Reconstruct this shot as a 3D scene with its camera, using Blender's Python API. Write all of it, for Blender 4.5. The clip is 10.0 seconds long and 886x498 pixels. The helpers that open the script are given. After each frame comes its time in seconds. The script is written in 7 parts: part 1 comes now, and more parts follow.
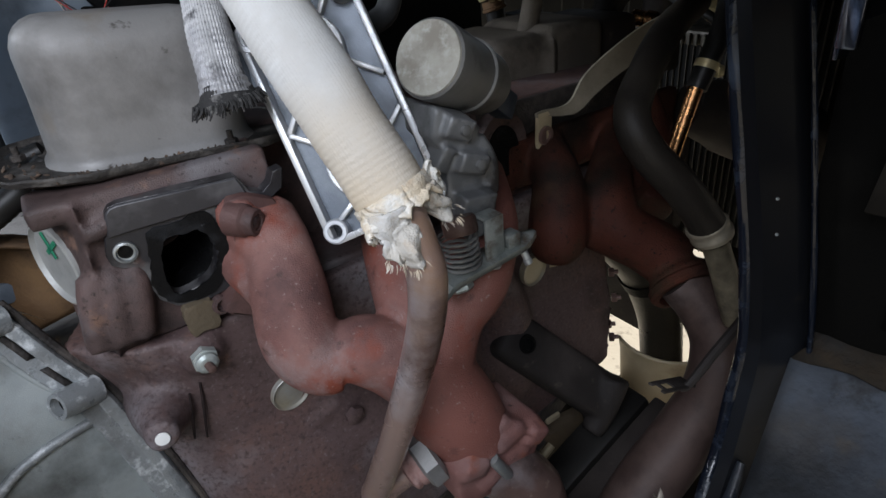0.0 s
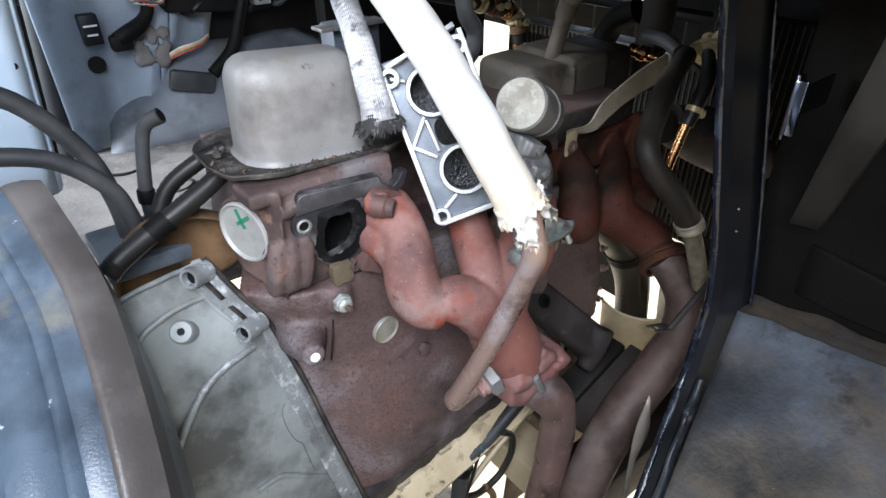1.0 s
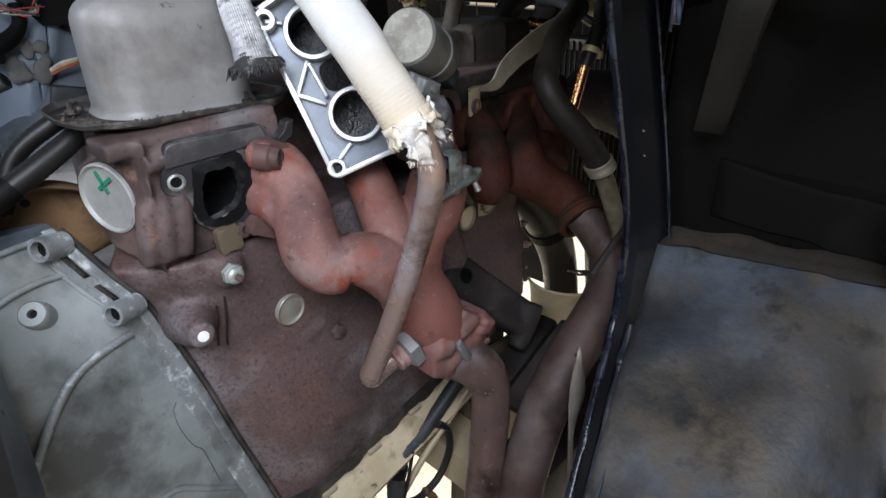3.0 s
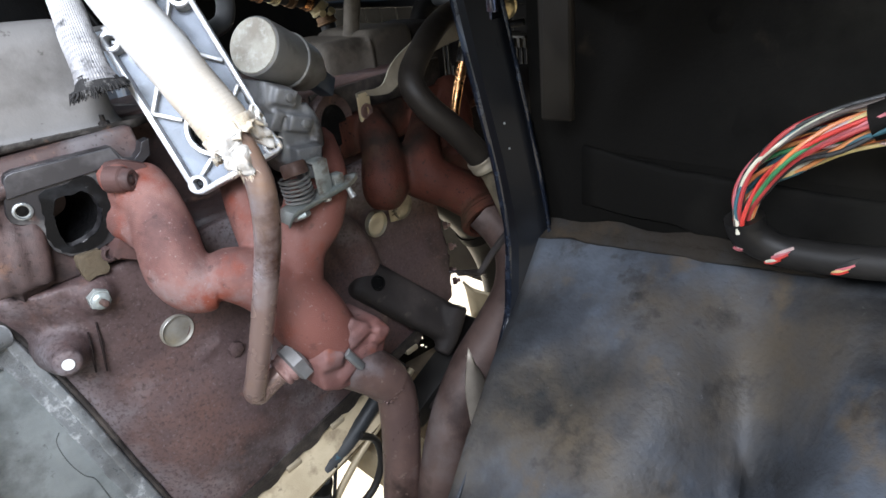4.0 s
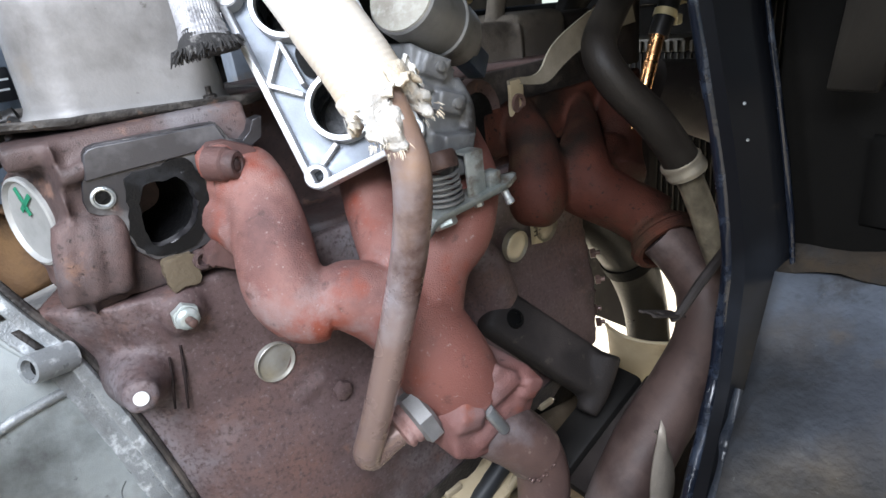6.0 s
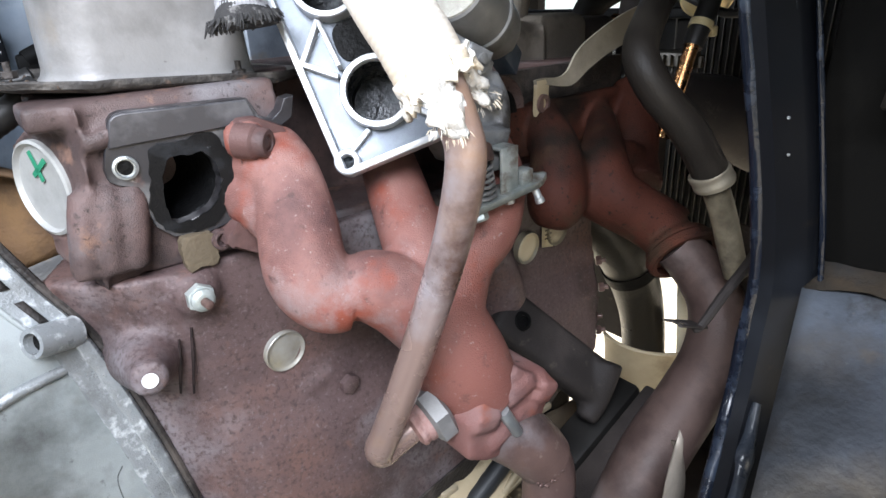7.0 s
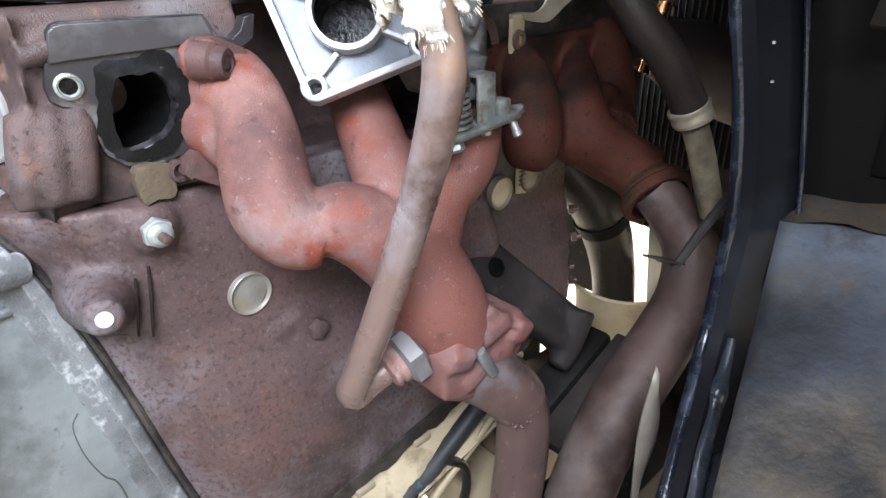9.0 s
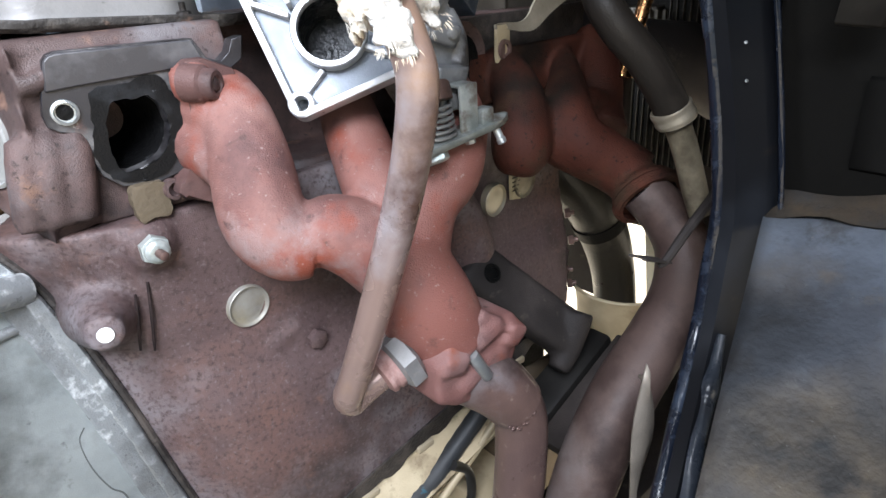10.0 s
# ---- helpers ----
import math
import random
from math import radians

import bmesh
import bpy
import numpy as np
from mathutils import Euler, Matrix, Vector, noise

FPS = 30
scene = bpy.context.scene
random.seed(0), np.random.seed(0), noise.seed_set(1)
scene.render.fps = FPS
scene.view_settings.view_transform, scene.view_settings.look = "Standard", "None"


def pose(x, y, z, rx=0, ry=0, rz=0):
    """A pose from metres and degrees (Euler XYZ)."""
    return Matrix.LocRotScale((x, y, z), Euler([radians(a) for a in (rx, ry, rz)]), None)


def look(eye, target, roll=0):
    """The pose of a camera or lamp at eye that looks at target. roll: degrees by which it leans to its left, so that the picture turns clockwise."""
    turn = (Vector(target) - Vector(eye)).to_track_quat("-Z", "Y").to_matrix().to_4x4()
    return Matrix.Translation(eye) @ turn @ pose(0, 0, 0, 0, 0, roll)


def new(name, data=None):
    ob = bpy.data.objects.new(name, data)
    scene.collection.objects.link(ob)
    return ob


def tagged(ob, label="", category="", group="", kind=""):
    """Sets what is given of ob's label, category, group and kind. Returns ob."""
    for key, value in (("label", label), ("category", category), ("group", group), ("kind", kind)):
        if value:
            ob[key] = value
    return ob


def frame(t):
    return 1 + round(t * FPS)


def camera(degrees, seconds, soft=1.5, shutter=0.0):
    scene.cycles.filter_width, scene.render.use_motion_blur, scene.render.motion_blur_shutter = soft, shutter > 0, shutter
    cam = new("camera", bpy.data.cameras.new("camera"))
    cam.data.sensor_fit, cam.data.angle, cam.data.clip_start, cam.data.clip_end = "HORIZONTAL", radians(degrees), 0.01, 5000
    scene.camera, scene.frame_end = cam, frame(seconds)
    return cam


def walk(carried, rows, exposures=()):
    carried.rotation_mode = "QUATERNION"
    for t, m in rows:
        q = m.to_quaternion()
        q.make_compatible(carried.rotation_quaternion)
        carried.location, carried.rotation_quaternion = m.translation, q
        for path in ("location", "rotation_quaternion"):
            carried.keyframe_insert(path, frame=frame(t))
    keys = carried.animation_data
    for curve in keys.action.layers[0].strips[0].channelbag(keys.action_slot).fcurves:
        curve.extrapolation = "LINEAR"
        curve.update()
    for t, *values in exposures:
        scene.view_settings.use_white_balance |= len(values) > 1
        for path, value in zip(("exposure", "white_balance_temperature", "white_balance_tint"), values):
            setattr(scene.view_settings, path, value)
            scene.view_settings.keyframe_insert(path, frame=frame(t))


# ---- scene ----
cam = camera(74.0, 10.0)
PATH = [
    (0, (-0.0012, 0.0090, 1.0974), (-0.0310, 0.9277, 0.7037), -4.44),
    (0.5, (-0.0327, -0.0004, 1.1014), (-0.0815, 0.8880, 0.6447), -3.71),
    (1, (-0.1310, -0.1585, 1.1929), (-0.0703, 0.7330, 0.7442), 0.05),
    (1.5, (-0.1822, -0.2046, 1.2028), (-0.0878, 0.6838, 0.7537), 2.47),
    (2, (-0.1588, -0.1769, 1.1608), (0.0065, 0.7338, 0.7823), -0.41),
    (2.2, (-0.1477, -0.1700, 1.1319), (0.0335, 0.7316, 0.7391), -2.48),
    (3.5, (-0.0274, -0.1535, 1.0745), (0.1270, 0.7644, 0.7088), -2.93),
    (4, (0.0417, -0.1728, 1.0647), (0.1887, 0.7464, 0.6995), -7.18),
    (4.5, (0.0249, -0.2056, 1.0857), (0.1736, 0.7170, 0.7298), -7.55),
    (5, (0.0591, -0.1655, 1.0541), (0.2028, 0.7639, 0.7142), -8.17),
    (5.5, (0.0196, -0.0245, 1.0079), (0.0589, 0.9323, 0.7196), -9.50),
    (6.8, (-0.0415, -0.0215, 1.0144), (0.0072, 0.9276, 0.7030), -3.00),
    (7, (-0.0524, -0.0128, 1.0056), (0.0061, 0.9408, 0.7102), -2.24),
    (7.5, (-0.0648, 0.0081, 0.9907), (0.0094, 0.9571, 0.6847), -1.58),
    (8, (-0.0705, 0.0156, 0.9797), (0.0411, 0.9473, 0.6342), 0.21),
    (8.5, (-0.0664, 0.0023, 0.9753), (0.0385, 0.9337, 0.6264), -0.45),
    (9, (-0.0581, -0.0030, 0.9764), (0.0537, 0.9283, 0.6299), -1.33),
    (9.5, (-0.0505, -0.0093, 0.9763), (0.0141, 0.9293, 0.6374), -3.20),
    (10, (-0.0431, -0.0152, 0.9774), (0.0505, 0.9238, 0.6467), -3.71),
]
EXPOSURES = [(0.0, 0.05), (0.5, 0.55), (1.0, 1.28), (1.5, 0.98), (2.0, 0.62), (3.5, 0.87), (4.0, 1.26), (4.5, 1.42), (5.0, 1.42), (5.5, 1.38), (7.0, 1.70), (10.0, 1.70)]
walk(cam, [(t, look(eye, target, roll)) for t, eye, target, roll in PATH], EXPOSURES)

# ---- rest ----
# engine axes in the world: x along the crank to the front, y inboard, z up
ENG = Matrix(((0.818, -0.575, -0.017, -0.231), (0.570, 0.815, -0.105, 0.374), (0.075, 0.076, 0.994, 0.947), (0, 0, 0, 1)))
GROUND_Z = 0.0
# the driver's side lies well beyond the engine: its own axes, larger and farther
CAB_AT = Vector((-0.238, -0.475, 0.294))
CAB = ENG @ Matrix.Translation(CAB_AT) @ Matrix.Scale(1.5, 4) @ Matrix.Translation(-CAB_AT)

# ---- world and sun ----
SUN_ELEV, SUN_TURN = 45.0, 51.0   # degrees above the horizon; turn from world +y towards +x
sky_world = bpy.data.worlds.new("sky_world")
scene.world = sky_world
sky_world.use_nodes = True
wn = sky_world.node_tree
wn.nodes.clear()
sky = wn.nodes.new("ShaderNodeTexSky")
sky.sky_type = "NISHITA"
sky.sun_disc = False
sky.sun_elevation = radians(SUN_ELEV)
sky.sun_rotation = radians(SUN_TURN)
bg = wn.nodes.new("ShaderNodeBackground")
bg.inputs["Strength"].default_value = 0.05
wo = wn.nodes.new("ShaderNodeOutputWorld")
wn.links.new(sky.outputs[0], bg.inputs["Color"])
wn.links.new(bg.outputs[0], wo.inputs["Surface"])
sun_data = bpy.data.lights.new("sun", "SUN")
sun_data.energy, sun_data.angle, sun_data.color = 5.0, radians(0.6), (1.0, 0.93, 0.82)
sun = new("sun", sun_data)
se, st = radians(SUN_ELEV), radians(SUN_TURN)
sun_dir = Vector((math.sin(st) * math.cos(se), math.cos(st) * math.cos(se), math.sin(se)))
sun.matrix_world = look(sun_dir * 20, (0, 0, 0))
# daylight that comes in by the open passenger door
door_light = bpy.data.lights.new("door_daylight", "AREA")
door_light.shape, door_light.size, door_light.size_y = "RECTANGLE", 0.75, 0.5
door_light.energy, door_light.color = 14.4, (0.83, 0.885, 1.0)
dl = new("door_daylight", door_light)
dl.matrix_world = look(ENG @ Vector((-0.50, -0.72, 0.75)), ENG @ Vector((0.08, -0.06, -0.16)))
# daylight that comes in by the open driver's door
far_light = bpy.data.lights.new("driver_door_daylight", "AREA")
far_light.shape, far_light.size, far_light.size_y = "RECTANGLE", 0.7, 0.6
far_light.energy, far_light.color = 25.0, (0.84, 0.90, 1.0)
fl_ob = new("driver_door_daylight", far_light)
fl_ob.matrix_world = look(ENG @ Vector((-0.95, 1.05, 0.55)), ENG @ Vector((-0.05, 0.45, 0.0)))


# ---- materials ----
def mat(name, base, rough=0.6, metal=0.0, layers=(), bump=0.0, bscale=120.0, spec=0.4, weave=None, rvar=0.15, coarse=1.6):
    """Base colour with noise layers (colour, scale, low, high, detail); bump of fine noise."""
    m = bpy.data.materials.new(name)
    m.use_nodes = True
    t = m.node_tree
    p = t.nodes["Principled BSDF"]
    p.inputs["Metallic"].default_value = metal
    p.inputs["Specular IOR Level"].default_value = spec
    co = t.nodes.new("ShaderNodeTexCoord")
    col = t.nodes.new("ShaderNodeRGB")
    col.outputs[0].default_value = (*base, 1)
    last = col.outputs[0]
    first_noise = None
    for i, (c, scale, lo, hi, det) in enumerate(layers):
        nz = t.nodes.new("ShaderNodeTexNoise")
        nz.inputs["Scale"].default_value, nz.inputs["Detail"].default_value = scale, det
        nz.inputs["Roughness"].default_value = 0.62
        off = t.nodes.new("ShaderNodeVectorMath")
        off.inputs[1].default_value = (3.1 * i + 0.7, 1.7 * i, 5.3 * i)
        t.links.new(co.outputs["Object"], off.inputs[0])
        t.links.new(off.outputs[0], nz.inputs["Vector"])
        rp = t.nodes.new("ShaderNodeMapRange")
        rp.inputs["From Min"].default_value, rp.inputs["From Max"].default_value = lo, hi
        t.links.new(nz.outputs[0], rp.inputs["Value"])
        mx = t.nodes.new("ShaderNodeMix")
        mx.data_type = "RGBA"
        t.links.new(rp.outputs[0], mx.inputs["Factor"])
        t.links.new(last, mx.inputs["A"])
        mx.inputs["B"].default_value = (*c, 1)
        last = mx.outputs["Result"]
        first_noise = first_noise or nz
    t.links.new(last, p.inputs["Base Color"])
    nb = t.nodes.new("ShaderNodeTexNoise")
    nb.inputs["Scale"].default_value, nb.inputs["Detail"].default_value = bscale, 5.0
    t.links.new(co.outputs["Object"], nb.inputs["Vector"])
    rr = t.nodes.new("ShaderNodeMapRange")
    rr.inputs["From Min"].default_value, rr.inputs["From Max"].default_value = 0.3, 0.7
    rr.inputs["To Min"].default_value, rr.inputs["To Max"].default_value = max(0.03, rough - rvar), min(1.0, rough + rvar)
    t.links.new((first_noise or nb).outputs[0], rr.inputs["Value"])
    t.links.new(rr.outputs[0], p.inputs["Roughness"])
    if bump > 0:
        bp = t.nodes.new("ShaderNodeBump")
        bp.inputs["Strength"].default_value, bp.inputs["Distance"].default_value = bump, 0.002
        nc = t.nodes.new("ShaderNodeTexNoise")
        nc.inputs["Scale"].default_value, nc.inputs["Detail"].default_value = bscale * 0.11, 4.0
        t.links.new(co.outputs["Object"], nc.inputs["Vector"])
        sm = t.nodes.new("ShaderNodeMath")
        sm.operation = "MULTIPLY_ADD"
        sm.inputs[1].default_value = coarse
        t.links.new(nc.outputs[0], sm.inputs[0])
        t.links.new(nb.outputs[0], sm.inputs[2])
        h = sm.outputs[0]
        if weave:
            wv = t.nodes.new("ShaderNodeTexWave")
            wv.wave_type, wv.bands_direction = "BANDS", "Z"
            wv.inputs["Scale"].default_value, wv.inputs["Distortion"].default_value = weave, 0.6
            t.links.new(co.outputs["Object"], wv.inputs["Vector"])
            ad = t.nodes.new("ShaderNodeMath")
            ad.operation = "ADD"
            t.links.new(wv.outputs[1], ad.inputs[0])
            t.links.new(h, ad.inputs[1])
            h = ad.outputs[0]
        t.links.new(h, bp.inputs["Height"])
        t.links.new(bp.outputs[0], p.inputs["Normal"])
    return m


BLOCK = mat("rusty_iron_block", (0.104, 0.068, 0.066), 0.54, 0.1, [((0.150, 0.084, 0.070), 9, .47, .62, 10), ((0.225, 0.207, 0.220), 4.5, .47, .62, 10), ((0.028, 0.019, 0.018), 6, .51, .65, 10), ((0.165, 0.092, 0.070), 30, .63, .76, 10), ((0.066, 0.043, 0.041), 240, .49, .68, 7), ((0.170, 0.132, 0.128), 300, .57, .74, 6)], 0.35, 1100, coarse=0.15)
HEAD = mat("rusty_iron_head", (0.096, 0.065, 0.061), 0.56, 0.1, [((0.160, 0.100, 0.090), 10, .46, .64, 10), ((0.175, 0.160, 0.165), 8, .50, .65, 9), ((0.024, 0.018, 0.018), 8, .52, .68, 10), ((0.21, 0.122, 0.09), 45, .60, .72, 8), ((0.034, 0.023, 0.021), 200, .58, .70, 5)], 0.35, 1000, coarse=0.15)
MANI = mat("red_rust_casting", (0.215, 0.084, 0.067), 0.58, 0.0, [((0.290, 0.158, 0.138), 7, .46, .66, 10), ((0.100, 0.050, 0.047), 8, .52, .70, 10), ((0.285, 0.222, 0.216), 9, .57, .71, 10), ((0.235, 0.060, 0.037), 15, .55, .67, 8), ((0.055, 0.032, 0.029), 60, .61, .74, 8), ((0.45, 0.11, 0.03), 40, .745, .77, 3), ((0.33, 0.25, 0.235), 260, .62, .76, 4)], 0.5, 900, coarse=0.2)
# dark red rust, deepened further for the shade under the dashboard
MANI_FRONT = mat("shaded_dark_red_rust_casting", (0.050, 0.0145, 0.009), 0.72, 0.0, [((0.085, 0.027, 0.016), 10, .46, .63, 9), ((0.011, 0.007, 0.005), 7, .46, .63, 9), ((0.040, 0.022, 0.013), 22, .55, .70, 7), ((0.008, 0.005, 0.004), 200, .61, .68, 3)], 0.5, 600, spec=0.18, coarse=0.2)
PIPE = mat("oxidised_steel_pipe", (0.112, 0.071, 0.063), 0.36, 0.25, [((0.155, 0.095, 0.078), 13, .44, .62, 8), ((0.24, 0.215, 0.22), 8, .54, .72, 9), ((0.040, 0.025, 0.021), 14, .51, .66, 9), ((0.21, 0.15, 0.125), 90, .63, .71, 5)], 0.14, 600, coarse=0.2)
PIPE_DULL = mat("dull_brown_pipe", (0.078, 0.051, 0.044), 0.58, 0.1, [((0.108, 0.072, 0.060), 11, .44, .64, 9), ((0.130, 0.108, 0.102), 8, .54, .72, 9), ((0.034, 0.021, 0.018), 13, .50, .66, 9)], 0.16, 600, spec=0.3, coarse=0.2)
TUBE = mat("brown_steel_tube", (0.27, 0.185, 0.158), 0.32, 0.3, [((0.36, 0.225, 0.14), 7, .47, .62, 9), ((0.36, 0.32, 0.33), 7, .51, .66, 9), ((0.11, 0.062, 0.048), 14, .54, .68, 9), ((0.45, 0.34, 0.24), 40, .63, .74, 7)], 0.12, 900, coarse=0.1)
COVER = mat("grey_dusty_cover", (0.22, 0.213, 0.206), 0.5, 0.1, [((0.30, 0.292, 0.285), 7, .44, .62, 7), ((0.105, 0.098, 0.092), 9, .52, .72, 8), ((0.19, 0.16, 0.125), 16, .56, .74, 7), ((0.07, 0.062, 0.056), 70, .66, .74, 4)], 0.12, 420, coarse=0.5)
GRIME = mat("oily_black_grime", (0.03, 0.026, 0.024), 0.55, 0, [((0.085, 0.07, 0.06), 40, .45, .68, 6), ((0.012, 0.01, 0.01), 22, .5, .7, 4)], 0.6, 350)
CAST_AL = mat("dull_cast_aluminium", (0.235, 0.258, 0.256), 0.42, 0.15, [((0.34, 0.365, 0.362), 6, .47, .63, 9), ((0.088, 0.093, 0.091), 9, .47, .64, 10), ((0.15, 0.14, 0.118), 6, .55, .72, 9), ((0.46, 0.48, 0.48), 34, .70, .73, 6), ((0.05, 0.05, 0.05), 40, .64, .74, 6)], 0.2, 1200, coarse=0.1)
BRIGHT_AL = mat("machined_aluminium", (0.60, 0.61, 0.63), 0.36, 0.5, [((0.46, 0.48, 0.51), 40, .45, .68, 6), ((0.68, 0.68, 0.68), 14, .48, .68, 4)], 0.1, 900, coarse=0.2)
GREY_AL = mat("stained_grey_aluminium", (0.20, 0.20, 0.195), 0.5, 0.35, [((0.29, 0.285, 0.275), 20, .44, .66, 7), ((0.09, 0.085, 0.08), 24, .50, .68, 8)], 0.15, 700, coarse=0.2)
CAP_FACE = mat("chalky_alloy_face", (0.38, 0.365, 0.315), 0.7, 0.1, [((0.27, 0.25, 0.21), 40, .45, .66, 6), ((0.46, 0.45, 0.41), 120, .5, .7, 4)], 0.3, 500)
# near-black for holes and bores: their inner shade put into the colour
HOLE_BLACK = mat("black_hole_shade", (0.004, 0.004, 0.004), 0.5, 0, [((0.02, 0.02, 0.02), 60, .55, .75, 5)], 0.5, 300, spec=0.15)
GLASS_CLOTH = mat("white_woven_sleeve", (0.57, 0.56, 0.54), 0.9, 0, [((0.50, 0.41, 0.30), 10, .55, .74, 7), ((0.63, 0.63, 0.62), 30, .45, .66, 4)], 0.2, 700, coarse=0.4)
SCORCH_CLOTH = mat("scorched_sleeve_end", (0.70, 0.60, 0.46), 0.95, 0, [((0.42, 0.26, 0.13), 40, .52, .72, 5), ((0.80, 0.78, 0.73), 50, .48, .62, 4)], 0.6, 700)
GREY_BRAID = mat("grey_braided_sleeve", (0.36, 0.357, 0.37), 0.42, 0.25, [((0.56, 0.555, 0.56), 16, .47, .60, 9), ((0.060, 0.060, 0.064), 9, .52, .63, 10), ((0.10, 0.10, 0.105), 60, .58, .68, 6)], 0.3, 700, coarse=0.4)
DARK_FRAY = mat("charred_fibres", (0.030, 0.029, 0.029), 0.85, 0, [((0.16, 0.155, 0.15), 160, .54, .66, 5)], 0.3, 500)
RUBBER = mat("black_rubber_hose", (0.010, 0.0095, 0.009), 0.5, 0, [((0.024, 0.022, 0.020), 10, .45, .7, 7), ((0.055, 0.044, 0.034), 7, .60, .78, 7)], 0.05, 700, spec=0.28, coarse=0.2)
RUBBER_GREY = mat("dusty_grey_hose", (0.022, 0.024, 0.026), 0.55, 0, [((0.055, 0.056, 0.057), 12, .48, .70, 8), ((0.03, 0.085, 0.11), 60, .70, .75, 3)], 0.1, 600, coarse=0.2)
SEAL = mat("black_painted_lip", (0.0045, 0.0050, 0.0064), 0.4, 0, [((0.012, 0.0140, 0.0180), 8, .5, .7, 7), ((0.03, 0.024, 0.018), 16, .64, .76, 7)], 0.06, 200, spec=0.2)
GLOSS_EDGE = mat("glossy_black_edge", (0.0060, 0.0085, 0.015), 0.25, 0, [((0.04, 0.056, 0.085), 22, .50, .70, 6), ((0.10, 0.09, 0.075), 60, .68, .76, 4)], 0.15, 240, spec=0.45)
PANEL = mat("dark_firewall_pad", (0.0062, 0.0059, 0.0053), 0.8, 0, [((0.0185, 0.0175, 0.015), 3.2, .46, .68, 8), ((0.0030, 0.0030, 0.0028), 5, .50, .64, 7), ((0.036, 0.028, 0.020), 11, .64, .8, 7)], 0.22, 200, spec=0.06, coarse=0.3)
MATV = mat("dusty_vinyl_floor_mat", (0.040, 0.044, 0.051), 0.58, 0, [((0.078, 0.090, 0.108), 9, .47, .65, 10), ((0.070, 0.056, 0.039), 5, .49, .69, 10), ((0.014, 0.015, 0.016), 6, .49, .64, 10), ((0.088, 0.067, 0.044), 14, .57, .71, 9), ((0.017, 0.016, 0.015), 22, .55, .69, 9), ((0.11, 0.108, 0.105), 160, .68, .80, 4)], 0.5, 200, spec=0.22)
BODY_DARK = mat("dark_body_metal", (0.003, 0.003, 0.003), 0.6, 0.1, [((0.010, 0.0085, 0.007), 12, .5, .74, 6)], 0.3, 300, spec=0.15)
DUST_FLOOR = mat("dirty_cab_floor", (0.13, 0.122, 0.116), 0.9, 0, [((0.22, 0.205, 0.19), 6, .46, .62, 9), ((0.045, 0.043, 0.043), 8, .50, .66, 8), ((0.32, 0.24, 0.17), 45, .62, .76, 5)], 0.7, 220)
TRIM = mat("grey_blue_plastic_trim", (0.088, 0.104, 0.125), 0.42, 0, [((0.15, 0.172, 0.20), 6, .46, .64, 8), ((0.040, 0.047, 0.057), 9, .50, .66, 9), ((0.11, 0.10, 0.085), 18, .62, .74, 7)], 0.12, 500, coarse=0.4)
DOME = mat("grey_blue_moulded_vinyl", (0.066, 0.092, 0.125), 0.40, 0, [((0.15, 0.195, 0.245), 5, .50, .64, 10), ((0.022, 0.031, 0.043), 7, .47, .62, 10), ((0.17, 0.16, 0.125), 9, .60, .74, 8), ((0.36, 0.38, 0.40), 70, .67, .72, 5)], 0.12, 500, spec=0.5, coarse=0.3)
DOOR_BLUE = mat("pale_blue_door_paint", (0.42, 0.53, 0.64), 0.4, 0, [((0.5, 0.6, 0.70), 6, .42, .66, 3), ((0.32, 0.36, 0.4), 40, .66, .76, 4)], 0.1, 300)
ZINC = mat("zinc_plated_steel", (0.38, 0.40, 0.40), 0.4, 0.7, [((0.50, 0.52, 0.52), 50, .45, .66, 4), ((0.20, 0.17, 0.14), 60, .6, .74, 4)], 0.2, 600)
GREEN_ZINC = mat("pale_green_zinc", (0.37, 0.41, 0.39), 0.45, 0.5, [((0.52, 0.55, 0.53), 50, .45, .66, 5), ((0.20, 0.16, 0.12), 60, .60, .74, 5)], 0.15, 600)
PLUG = mat("dull_steel_core_plug", (0.36, 0.32, 0.235), 0.40, 0.35, [((0.17, 0.14, 0.10), 18, .48, .68, 9), ((0.36, 0.36, 0.345), 10, .5, .68, 8)], 0.08, 900, coarse=0.1)
PALE_DISC = mat("whitish_core_plug", (0.42, 0.42, 0.405), 0.5, 0.3, [((0.33, 0.33, 0.315), 25, .45, .66, 5)], 0.15, 500)
GREEN_PAINT = mat("green_paint_mark", (0.02, 0.20, 0.11), 0.6)
COPPER = mat("copper_pipe", (0.42, 0.21, 0.09), 0.24, 1.0, [((0.16, 0.075, 0.04), 40, .52, .72, 4)], 0.15, 500)
BRASS = mat("yellowed_brass", (0.55, 0.46, 0.26), 0.32, 0.45, [((0.36, 0.28, 0.15), 30, .5, .72, 6)], 0.1, 500, coarse=0.2)
TAN_STEEL = mat("dusty_tan_steel", (0.36, 0.295, 0.19), 0.55, 0.1, [((0.48, 0.40, 0.27), 9, .45, .66, 7), ((0.17, 0.125, 0.078), 14, .54, .72, 8)], 0.15, 500, coarse=0.3)
CREAM = mat("cream_dusty_strip", (0.36, 0.30, 0.205), 0.7, 0, [((0.26, 0.20, 0.125), 20, .5, .72, 7)], 0.15, 500, coarse=0.2)
BEIGE = mat("dusty_beige_housing", (0.085, 0.073, 0.060), 0.75, 0, [((0.125, 0.108, 0.088), 12, .45, .66, 6), ((0.04, 0.034, 0.028), 18, .52, .74, 6)], 0.3, 400, spec=0.2)
